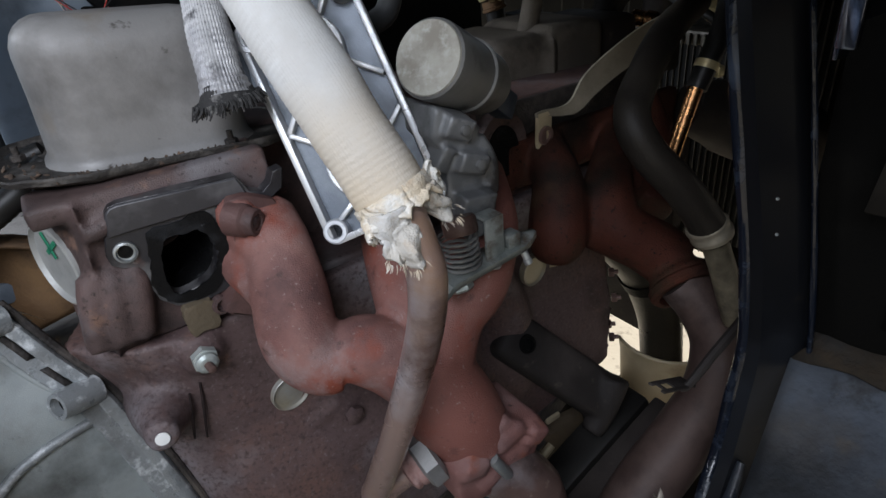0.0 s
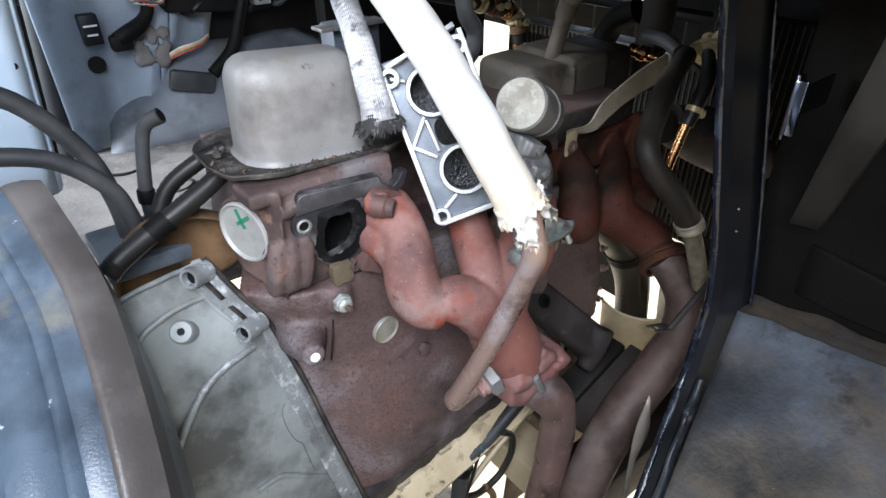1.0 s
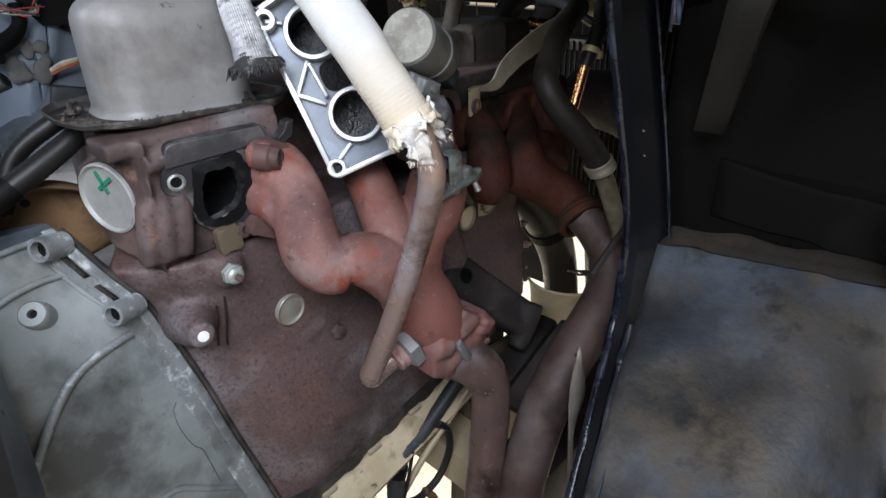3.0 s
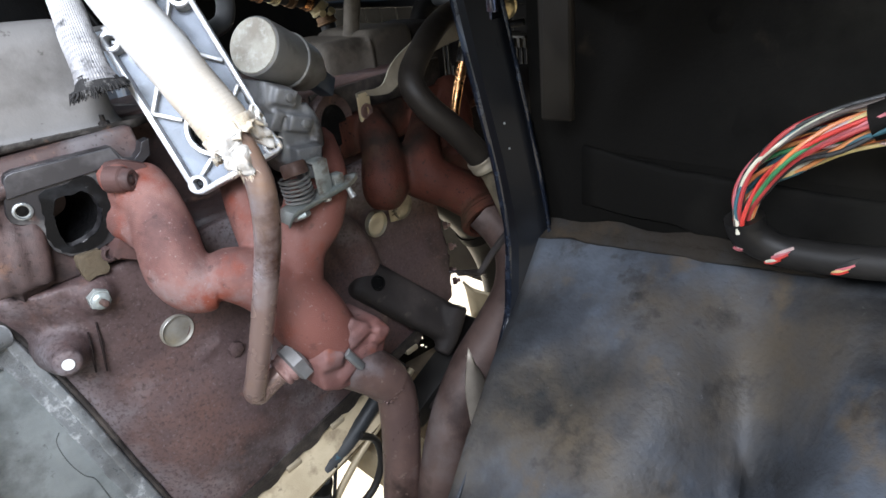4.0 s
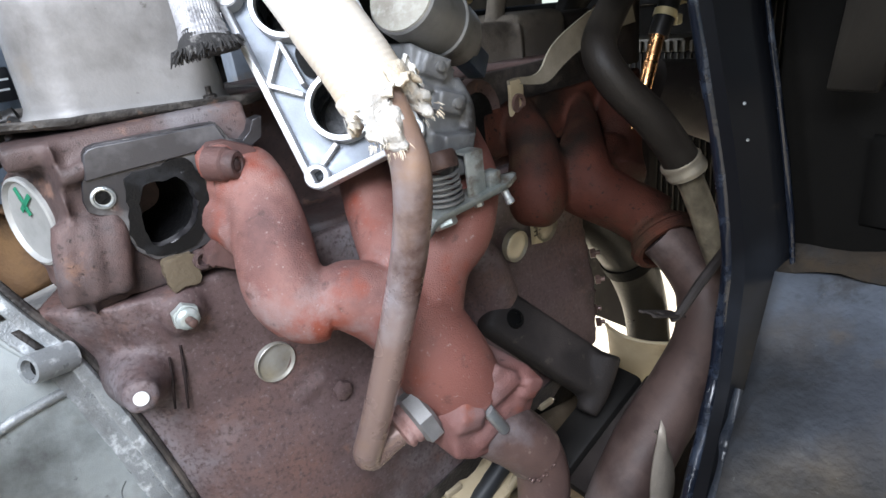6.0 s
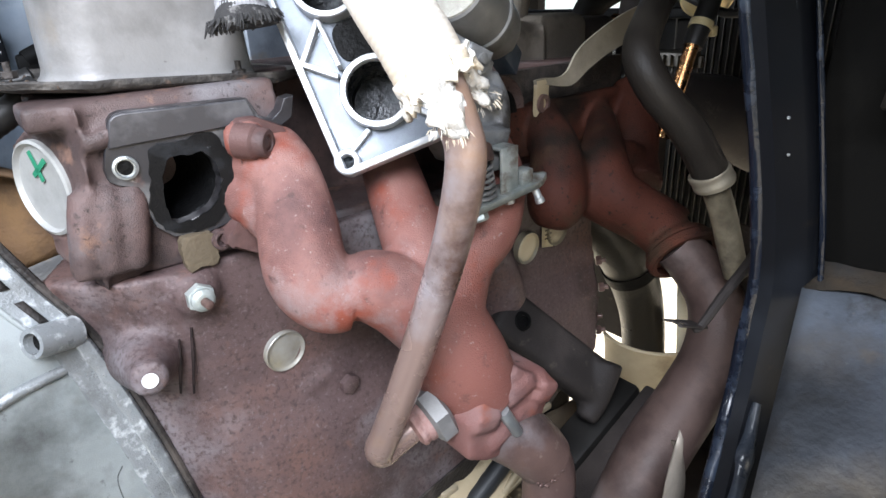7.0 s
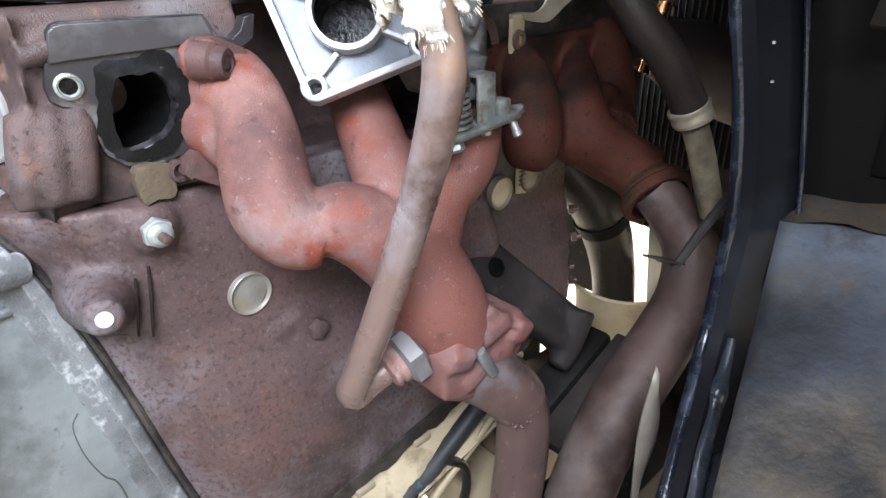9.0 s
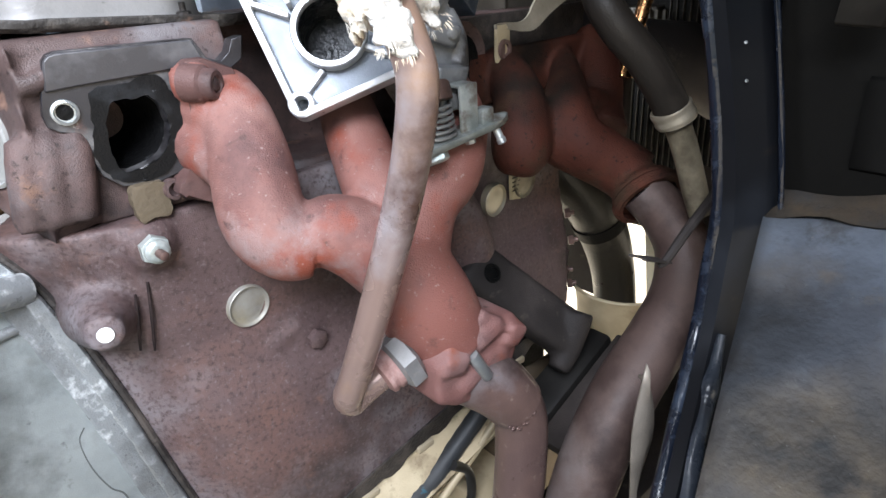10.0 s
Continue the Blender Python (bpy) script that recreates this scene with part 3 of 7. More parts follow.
box(bm, 1.33, 1.36, -1.05, 1.45, -0.16, -0.02)
# upper block added to hide the bright ground beyond
box(bm, 1.33, 1.36, 0.85, 1.45, -0.02, 0.30)
setting("wall_front", bm, BODY_DARK, "dark front panel of the engine bay", "front panel")
bm = BM()
box(bm, 0.402, 1.33, -1.05, -0.62, -0.16, -0.14)
setting("wall_fender_shelf", bm, BODY_DARK, "dark shelf between the fenders", "inner fender")

# ---- engine ----
engine = thing("engine", (0.25, 0.12, -0.42), "rust-brown inline engine stripped on its intake side, bolted to the gearbox", "engine")


def rail_z(x):
    return -0.425 + 0.19 * x


GROOVES = ((0.0075, -0.0009, -0.1265, -0.1693), (0.0176, 0.0081, -0.1205, -0.1740))


# block: side wall with a flared lower half, bosses and ribs
bm = BM()
prof = [(0.002, -0.075), (0.001, -0.12), (0.0, -0.185), (-0.006, -0.215), (-0.018, -0.25), (-0.028, -0.31), (-0.032, -0.5)]


def joint(z):
    """x and y of the joint with the bell housing at the height z."""
    zs, xs, ys = (-0.5, -0.36, -0.29, -0.21, -0.135, -0.083, -0.03), (0.032, 0.008, -0.005, -0.019, -0.035, -0.060, -0.078), (-0.03, -0.005, 0.008, 0.022, 0.036, 0.047, 0.062)
    return float(np.interp(z, zs, xs)), float(np.interp(z, zs, ys))


secs = []
for u in np.linspace(0.0, 1.0, 27):
    row = []
    for y, z in prof:
        x = 0.495 * u
        zz = max(z, rail_z(x) + 0.004)
        xl, yl = joint(zz)
        x = xl + (0.495 - 0.32 * max(0.0, -0.265 - zz) - xl) * u
        k = max(0.0, 1 - (x - xl) / 0.06)
        row.append((x, y + (yl + 0.004 - y) * k ** 1.6, max(z, rail_z(x) + 0.004)))
    secs.append(row + [(row[-1][0] + 0.10 * (1 - u), 0.25, row[-1][2]), (row[0][0] + 0.10 * (1 - u), 0.25, -0.075)])
vs = [[bm.verts.new(p) for p in r] for r in secs]
for a, b in zip(vs, vs[1:]):
    for i in range(len(a)):
        j = (i + 1) % len(a)
        bm.faces.new((a[i], a[j], b[j], b[i]))
bm.faces.new(vs[0])
bm.faces.new(vs[-1][::-1])
tube(bm, [(-0.010, 0.034, -0.142, 0.032), (-0.0165, 0.004, -0.1385, 0.0215), (-0.0195, -0.012, -0.1362, 0.0146), (-0.0214, -0.0248, -0.1340, 0.0128)], 24, 6)
tube(bm, [(0.04, 0.012, -0.235, 0.010), (0.085, 0.006, -0.218, 0.013), (0.125, 0.004, -0.205, 0.013)], 14, 4)
lathe(bm, [(0.019, -0.03), (0.017, 0.006), (0.014, 0.010)], (0.0260, 0.003, -0.0940), (0, -1, 0), 20)
lathe(bm, [(0.019, -0.03), (0.0165, 0.008), (0.013, 0.013)], (0.1300, 0.004, -0.2200), (0.1, -1, 0), 16)
lathe(bm, [(0.025, -0.03), (0.0242, 0.002), (0.0212, 0.0025), (0.0208, -0.014), (0.0, -0.014)], (0.0845, 0.006, -0.170), (0.08, -0.99, -0.04), 24)
lathe(bm, [(0.025, -0.03), (0.0242, 0.002), (0.0212, 0.0025), (0.0208, -0.004), (0.0, -0.004)], (0.372, 0.002, -0.164), (0.1, -1, 0.05), 24)
tube(bm, [(0.30, 0.004, -0.12, 0.02), (0.33, 0.0, -0.2, 0.03), (0.335, 0.0, -0.30, 0.03)], 12, 4)
block = part("block", bm, BLOCK, engine, "dark rust-brown cast iron block side", mods=cast(0.004, 3))
for cx, cz, cy, f_ in ((0.0835, -0.1690, 0.0040, 0.86), (0.372, -0.164, 0.0005, 0.88), (0.424, -0.158, 0.0025, 0.88)):
    bm = BM()
    lathe(bm, [(r_ * f_, h_) for r_, h_ in ((0.0212, -0.010), (0.0210, -0.0006), (0.0204, 0.0), (0.0197, -0.0003), (0.0187, -0.0017), (0.0168, -0.0024), (0.0120, -0.0021), (0.0, -0.0012))], (cx, cy - 0.0074, cz), (0.08, -0.99, -0.04), 32)
    part("core_plug", bm, PLUG, block, "dished steel core plug")
bm = BM()
lathe(bm, [(0.0054, 0), (0.0052, 0.0008), (0.0, 0.0012)], (-0.0214, -0.0258, -0.1340), (-0.14, -0.97, 0.15), 20)
part("white_disc", bm, mat("white_paint_dab", (0.85, 0.85, 0.82), 0.6), block, "white dab on a round boss")
sensor = part("sensor", (lambda b: (lathe(b, [(0.0105, 0.008), (0.0105, 0.016)], (0.0260, 0.003, -0.0940), (0, -1, 0), sides=6), lathe(b, [(0.0085, 0.016), (0.0085, 0.020), (0.0065, 0.022), (0.0055, 0.0225)], (0.0260, 0.003, -0.0940), (0, -1, 0), 16), b)[-1])(BM()), GREEN_ZINC, block, "pale green-grey plated sensor with hexagon")
bm = BM()
lathe(bm, [(0.0034, 0.0), (0.0034, 0.008), (0.002, 0.009)], (0.0260, -0.018, -0.0940), (0.15, -1, -0.1), 10)
part("terminal", bm, PIPE, sensor, "rusty sensor terminal")
hexbolt(block, "boss_bolt", (0.1315, -0.0090, -0.2200), (0.1, -1, 0), 0.0095, 0.008, BLOCK)
# grooves are not cut: dark raised lines carry their shade
GROOVE_SHADE = mat("dark_groove_shade", (0.020, 0.014, 0.0135), 0.8, 0, [((0.045, 0.030, 0.028), 90, .48, .66, 6)], 0.3, 500, spec=0.15)
for x0, x1, z0, z1 in GROOVES:
    bm = BM()
    tube(bm, [(x0, 0.0015, z0, 0.0009), ((x0 + x1) / 2, 0.0006, (z0 + z1) / 2, 0.0014), (x1, 0.0004, z1, 0.0010)], 8, 8, wob=0.5)
    part("casting_groove", bm, GROOVE_SHADE, block, "dark dirt-filled casting groove")
# label and rail
bm = BM()
rows = [[(0.398 + 0.018 * i, -0.003 + 0.001 * math.sin(3 * j), -0.130 - 0.042 * j - 0.004 * i) for i in (0, 0.5, 1)] for j in (0, 0.5, 1)]
sheet(bm, rows)
lab = part("paper_label", bm, LABEL_PAPER, block, "small yellowed printed label", mods=[("SOLIDIFY", {"thickness": 0.0008})])
for k in range(6):
    bm = BM()
    z = -0.137 - 0.005 * k
    box(bm, 0.4005, 0.4135 - 0.002 * (k % 3), -0.0052, -0.0046, z - 0.0007, z + 0.0007)
    part("print_bar", bm, INK, lab)
bm = BM()
a, b = [], []
n = 36
top, bot = [], []
for i in range(n + 1):
    x = 0.02 + 0.40 * i / n
    top.append((x, rail_z(x) + 0.012))
    bot.append((x, rail_z(x) - 0.006 - (0.006 if i % 6 in (2, 3) else 0.0)))
prism(bm, top + bot[::-1], -0.034, 0.02)
part("pan_rail", bm, GRIME, engine, "oily black pan rail with notched gasket edge")
for k in range(5):
    x = 0.06 + 0.075 * k
    bm = BM()
    box(bm, x, x + 0.022, -0.038, -0.02, rail_z(x) - 0.012, rail_z(x) - 0.004, 0.002)
    part("gasket_tab", bm, CREAM, engine, "pale gasket tab")
    hexbolt(engine, "pan_bolt", (x + 0.035, -0.021, rail_z(x + 0.035) + 0.028), (0, -1, 0), 0.006, 0.004, BLOCK)
bm = BM()
rows = []
for i in range(19):
    x = 0.0 + 0.36 * i / 18
    z0 = rail_z(x) - 0.008
    rows.append([(x, -0.026, z0), (x, -0.020, z0 - 0.006), (x, 0.010, z0 - 0.04), (x, 0.03, z0 - 0.09), (x, 0.05, z0 - 0.14), (x, 0.20, z0 - 0.15)])
sheet(bm, rows)
part("oil_pan", bm, TAN_STEEL, engine, "dusty tan sheet steel oil pan", mods=[("SOLIDIFY", {"thickness": 0.003})])
bm = BM()
rows = []
for i in range(41):
    x = -0.02 + 0.36 * i / 40
    z0 = rail_z(x) - 0.010
    w = 0.0012 * noise.noise(Vector((x * 60, 0, 0)))
    rows.append([(x, -0.030, z0), (x, -0.040 + w, z0 - 0.008), (x, -0.058 + w, z0 - 0.030), (x, -0.062 + w, z0 - 0.034), (x, -0.060 + w, z0 - 0.040)])
sheet(bm, rows)
part("pan_lip", bm, mat("dusty_tan_lip", (0.42, 0.34, 0.215), 0.6, 0.0, [((0.55, 0.46, 0.31), 9, .45, .64, 8), ((0.20, 0.15, 0.09), 20, .52, .66, 9), ((0.09, 0.065, 0.04), 60, .60, .70, 7)], 0.25, 600, coarse=0.3), engine, "dusty tan folded lip of the oil pan", mods=[("SOLIDIFY", {"thickness": 0.002})])

# head: side wall with a slanting rear corner, ledges and the open intake port
PORT_LEAN = -0.15
THROAT = [(0.0273, 0.0026), (0.0339, 0.0057), (0.0446, 0.0054), (0.0532, 0.0048), (0.0589, -0.0063), (0.0591, -0.0195), (0.0546, -0.029), (0.0471, -0.0363), (0.0291, -0.0414), (0.0216, -0.0355), (0.021, -0.0251), (0.0236, -0.0096)]
head = BM()
HEAD_SIDE = [(-0.018, 0.040), (0.118, 0.036), (0.118, -0.05), (0.13, -0.068), (0.30, -0.072), (0.30, 0.028), (0.545, 0.020), (0.545, -0.105), (0.35, -0.10), (0.10, -0.10), (0.06, -0.078), (0.0, -0.074), (-0.028, -0.078)]
prism_hole(head, HEAD_SIDE, [(0.041 + (x - 0.041) * 1.32, -0.018 + (z + 0.018) * 1.32) for x, z in THROAT], 0.014, 0.075)
prism(head, HEAD_SIDE, 0.075, 0.20)
for lx, ly in ((-0.0219, 0.0155), (-0.0070, 0.0125), (0.0075, 0.0115)):
    tube(head, [(lx - 0.002, ly + 0.004, -0.010, 0.0080), (lx - 0.004, ly, -0.022, 0.0098), (lx - 0.008, ly - 0.002, -0.040, 0.0102), (lx - 0.013, ly - 0.001, -0.066, 0.0096)], 14, 4)
tube(head, [(-0.012, 0.012, 0.020, 0.007), (0.02, 0.012, 0.030, 0.006), (0.07, 0.004, 0.030, 0.006)], 12, 4)
box(head, 0.10, 0.32, 0.085, 0.20, -0.08, 0.045)
# slanting rear corner
v8 = [head.verts.new(p) for p in ((-0.015, 0.006, 0.044), (-0.035, 0.074, 0.050), (-0.022, 0.2, 0.050), (0.04, 0.2, 0.045), (-0.026, 0.006, -0.078), (-0.044, 0.074, -0.066), (-0.030, 0.2, -0.066), (0.03, 0.2, -0.078))]
for f in ((0, 1, 2, 3), (7, 6, 5, 4), (0, 4, 5, 1), (1, 5, 6, 2), (2, 6, 7, 3), (3, 7, 4, 0)):
    head.faces.new([v8[i] for i in f])
box(head, -0.043, 0.118, 0.016, 0.06, 0.030, 0.0465, 0.003)
lathe(head, [(0.040, -0.03), (0.0385, 0.000), (0.0345, 0.001), (0.0345, -0.004), (0.0, -0.004)], (-0.0390, 0.0600, -0.0120), (-0.93, -0.365, 0.03), 32)
headp = part("cylinder_head", head, HEAD, engine, "rust-brown cylinder head with open intake port", mods=cast(0.0032, 2))
bm = BM()
lathe(bm, [(0.0335, -0.006), (0.0333, 0.001), (0.0312, 0.002), (0.0296, -0.0015), (0.0, -0.002)], (-0.0400, 0.0597, -0.0120), (-0.93, -0.365, 0.03), 36)
disc = part("side_plug", bm, PALE_DISC, headp, "whitish round core plug with a green paint cross")
for pts in (((-0.010, 0.014), (0.008, 0.002)), ((0.007, 0.019), (-0.002, -0.001))):
    bm = BM()
    m = frame_to((-0.0400 + 0.93 * 0.0010, 0.0597 + 0.365 * 0.0010, -0.0060), (-0.93, -0.365, 0.03))
    (ax, az), (bx, bz) = pts
    d = Vector((bx - ax, bz - az)).normalized() * 0.0018
    q = [(ax - d.y, az + d.x), (bx - d.y, bz + d.x), (bx + d.y, bz - d.x), (ax + d.y, az - d.x)]
    f0 = [bm.verts.new(m @ Vector((z, x, 0.0))) for x, z in q]
    f1 = [bm.verts.new(m @ Vector((z, x, 0.0008))) for x, z in q]
    bm.faces.new(f0[::-1])
    bm.faces.new(f1)
    for i in range(4):
        bm.faces.new((f0[i], f0[(i + 1) % 4], f1[(i + 1) % 4], f1[i]))
    part("green_stroke", bm, GREEN_PAINT, disc, "green paint stroke")
def ring_of(pts, n, rag):
    """Closed smooth outline through pts with a ragged edge."""
    P = [np.array(p, float) for p in pts]
    out = []
    m_ = len(P)
    for i in range(m_):
        a, b, c, e = P[i - 1], P[i], P[(i + 1) % m_], P[(i + 2) % m_]
        for k in range(n):
            t = k / n
            q = 0.5 * (2 * b + (c - a) * t + (2 * a - 5 * b + 4 * c - e) * t * t + (3 * b - a - 3 * c + e) * t ** 3)
            w = rag * noise.noise(Vector((q[0] * 220, q[1] * 220, 1.0)))
            out.append((q[0] + w, q[1] + w * 0.7))
    return out


# port plate with its ear, hole and stained gasket face
PLATE = [(0.0004, 0.0339), (0.0036, 0.0372), (0.0086, 0.0385), (0.0867, 0.0373), (0.0900, 0.0310), (0.0930, 0.0240), (0.102, 0.0207), (0.1085, 0.0260), (0.1122, 0.0341), (0.1194, 0.0356), (0.1160, 0.0202), (0.0990, 0.010), (0.0860, 0.000), (0.0800, -0.0129), (0.0750, -0.031), (0.0620, -0.0479), (0.0441, -0.0525), (0.0223, -0.0502), (0.0128, -0.0408), (0.0098, -0.0279), (0.0105, -0.0165), (0.0080, -0.0115), (-0.002, -0.0086), (-0.0078, -0.0045), (-0.0086, 0.0030), (-0.0056, 0.0147)]
bm = BM()
prism_hole(bm, PLATE, ring_of(THROAT, 3, 0.0012), 0.0080, 0.020, PORT_LEAN)
PLATE_MET = mat("grey_gasket_face", (0.034, 0.033, 0.037), 0.38, 0.3, [((0.18, 0.175, 0.175), 16, .50, .66, 9), ((0.020, 0.018, 0.019), 22, .48, .62, 9), ((0.16, 0.085, 0.07), 18, .60, .74, 7), ((0.30, 0.29, 0.28), 90, .64, .72, 5)], 0.10, 900, coarse=0.1)
plate = part("port_face", bm, PLATE_MET, headp, "grey machined face of the intake port", mods=[("BEVEL", {"width": 0.0009})])
bm = BM()
LEDGE = [(-0.0036, 0.0162), (0.0005, 0.0335), (0.0040, 0.0366), (0.0088, 0.0376), (0.0855, 0.0366), (0.0902, 0.0242), (0.0783, 0.0205), (0.0668, 0.0196), (0.0553, 0.0190), (0.012, 0.0172)]
a = [bm.verts.new((x, 0.0058 + PORT_LEAN * x, z)) for x, z in LEDGE]
b = [bm.verts.new((x, 0.0100 + PORT_LEAN * x, z)) for x, z in LEDGE]
bm.faces.new(a)
bm.faces.new(b[::-1])
for i in range(len(a)):
    bm.faces.new((a[i], b[i], b[(i + 1) % len(a)], a[(i + 1) % len(a)]))
part("port_ledge", bm, mat("pale_grey_ledge", (0.052, 0.050, 0.054), 0.38, 0.3, [((0.125, 0.122, 0.128), 14, .50, .66, 9), ((0.040, 0.036, 0.037), 11, .50, .64, 9), ((0.17, 0.10, 0.085), 26, .62, .76, 7)], 0.08, 900, coarse=0.1), plate, "paler raised ledge above the port", mods=[("BEVEL", {"width": 0.0010})])
bm = BM()
prism_hole(bm, ring_of([(0.0200, 0.0130), (0.0394, 0.0148), (0.056, 0.0191), (0.0660, 0.0088), (0.0690, -0.0096), (0.0640, -0.0298), (0.0515, -0.0460), (0.0374, -0.0490), (0.023, -0.0463), (0.0145, -0.0381), (0.0120, -0.0252), (0.0163, -0.0081)], 4, 0.0022), ring_of(THROAT, 4, 0.0026), 0.0068, 0.0090, PORT_LEAN)
part("port_gasket", bm, mat("sooty_gasket", (0.0055, 0.0055, 0.006), 0.42, 0.0, [((0.018, 0.019, 0.021), 30, .54, .68, 8), ((0.12, 0.125, 0.135), 120, .68, .74, 5)], 0.2, 600, spec=0.16, coarse=0.3), plate, "sooty black gasket ring")
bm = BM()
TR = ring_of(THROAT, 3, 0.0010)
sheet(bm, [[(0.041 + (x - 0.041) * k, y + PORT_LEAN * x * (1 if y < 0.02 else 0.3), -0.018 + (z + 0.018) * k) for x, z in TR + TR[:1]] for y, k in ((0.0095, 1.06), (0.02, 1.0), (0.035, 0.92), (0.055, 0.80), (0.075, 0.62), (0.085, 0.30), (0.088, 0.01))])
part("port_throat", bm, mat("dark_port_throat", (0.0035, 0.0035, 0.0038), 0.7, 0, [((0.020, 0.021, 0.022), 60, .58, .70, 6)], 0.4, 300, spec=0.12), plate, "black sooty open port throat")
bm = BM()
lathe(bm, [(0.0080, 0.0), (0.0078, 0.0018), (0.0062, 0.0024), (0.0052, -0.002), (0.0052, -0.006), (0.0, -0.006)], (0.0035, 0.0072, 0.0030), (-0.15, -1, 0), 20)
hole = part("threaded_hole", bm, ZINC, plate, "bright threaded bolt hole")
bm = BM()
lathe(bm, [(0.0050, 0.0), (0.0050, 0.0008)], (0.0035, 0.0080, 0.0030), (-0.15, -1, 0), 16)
part("hole_shadow", bm, HOLE_BLACK, hole)
bm = BM()
prism(bm, ring_of([(0.024, -0.052), (0.033, -0.050), (0.046, -0.052), (0.047, -0.064), (0.044, -0.076), (0.034, -0.073), (0.026, -0.077), (0.023, -0.064)], 4, 0.002), -0.0035, 0.006, 0.0008)
part("gasket_scrap", bm, mat("brown_gasket_scrap", (0.11, 0.085, 0.055), 0.8, 0, [((0.18, 0.14, 0.09), 40, .5, .7, 4)], 0.4, 300), plate, "torn brown scrap of gasket")
bm = BM()
lathe(bm, [(0.0075, 0.0), (0.0075, 0.006), (0.005, 0.0065), (0.0045, 0.002), (0.0, 0.002)], (0.0500, 0.001, -0.0585), (0.2, -1, 0), 16)
part("stud_hole", bm, BLOCK, plate, "rusty bolt hole")
# thin dark slab over the head's front side stands for dashboard shade
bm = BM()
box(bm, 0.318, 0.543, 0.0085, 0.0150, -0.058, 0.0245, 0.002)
part("head_shade_slab", bm, GRIME, headp, "oily black side of the head above the front manifold")
# second port, farther along the head
bm = BM()
prism(bm, ngon(0.335, -0.012, 0.03, 20, 0.036), -0.006, 0.01, 0.002)
part("port_face", bm, HEAD, headp)
# flat black face stands in for the dark port opening
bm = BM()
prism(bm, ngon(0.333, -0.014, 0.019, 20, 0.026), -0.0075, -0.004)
part("port_throat", bm, HOLE_BLACK, headp, "black open port throat")

# valve cover: rounded box on a rolled flange
cover = thing("valve_cover", (0.04, 0.15, 0.06), "grey dusty pressed-steel valve cover on the head", "valve cover")
bm = BM()
X0, X1, Y0, Y1, Z0, Z1 = -0.018, 0.126, 0.046, 0.135, 0.052, 0.152
rings = []
FILLET = [(Z1 - 0.024 + 0.025 * math.sin(radians(a)), 0.004 + 0.025 * (1 - math.cos(radians(a)))) for a in (0, 15, 30, 45, 60, 75, 88)]
for z, inset in [(Z0, -0.004), (Z0 + 0.003, -0.001), (Z0 + 0.008, 0.001), (0.10, 0.003)] + FILLET:
    R = max(0.034 - inset, 0.003)
    ring = []
    for cx, cy, a0 in ((X1 - 0.034, Y1 - 0.034, 0), (X0 + 0.034, Y1 - 0.034, 90), (X0 + 0.034, Y0 + 0.034, 180), (X1 - 0.034, Y0 + 0.034, 270)):
        for q in range(7):
            a = radians(a0 + 15 * q)
            x, y = cx + R * math.cos(a), cy + R * math.sin(a)
            dent = 0.0015 * noise.noise(Vector((x * 25, y * 25, z * 18)))
            ring.append(bm.verts.new((x + dent, y + dent, z - 0.07 * x)))
    rings.append(ring)
for a, b in zip(rings, rings[1:]):
    for k in range(len(a)):
        bm.faces.new((a[k], a[(k + 1) % len(a)], b[(k + 1) % len(a)], b[k]))
bm.faces.new(rings[-1])
part("shell", bm, COVER, cover)
bm = BM()
rings = []
for grow, z in ((0.0, 0.053), (0.030, 0.0515), (0.034, 0.0535), (0.0375, 0.0575), (0.0388, 0.0562), (0.0375, 0.0525), (0.031, 0.0495), (0.0, 0.0485)):
    R = 0.030 + grow
    ring = []
    for cx, cy, a0 in ((X1 - 0.03, Y1 - 0.03, 0), (X0 + 0.03, Y1 - 0.03, 90), (X0 + 0.03, Y0 + 0.03, 180), (X1 - 0.03, Y0 + 0.03, 270)):
        for q in range(13):
            a = radians(a0 + 7.5 * q)
            x, y = cx + R * math.cos(a), cy + R * math.sin(a)
            w = 0.0016 * noise.noise(Vector((x * 45, y * 45, 2))) * (grow > 0.02)
            if y < Y0:
                y = Y0 - (Y0 - y) * 0.5
            ring.append(bm.verts.new((x + w, y + w, z - 0.07 * x + w)))
    rings.append(ring)
for a, b in zip(rings, rings[1:]):
    for k in range(len(a)):
        bm.faces.new((a[k], a[(k + 1) % len(a)], b[(k + 1) % len(a)], b[k]))
part("flange", bm, mat("grimy_cover_flange", (0.042, 0.038, 0.035), 0.65, 0.2, [((0.17, 0.155, 0.14), 40, .50, .70, 7), ((0.025, 0.022, 0.02), 22, .48, .66, 7), ((0.22, 0.13, 0.09), 45, .64, .78, 4)], 0.6, 350), cover, "rolled flange caked with oily dirt")
for x, y in ((-0.036, 0.10), (0.10, 0.036)):
    hexbolt(cover, "bolt", (x, y, 0.055 - 0.07 * x), (0, 0, 1), 0.0052, 0.005, GRIME, 0.006, "dirty bolt")
crumb_rnd = random.Random(8)
bm = BM()
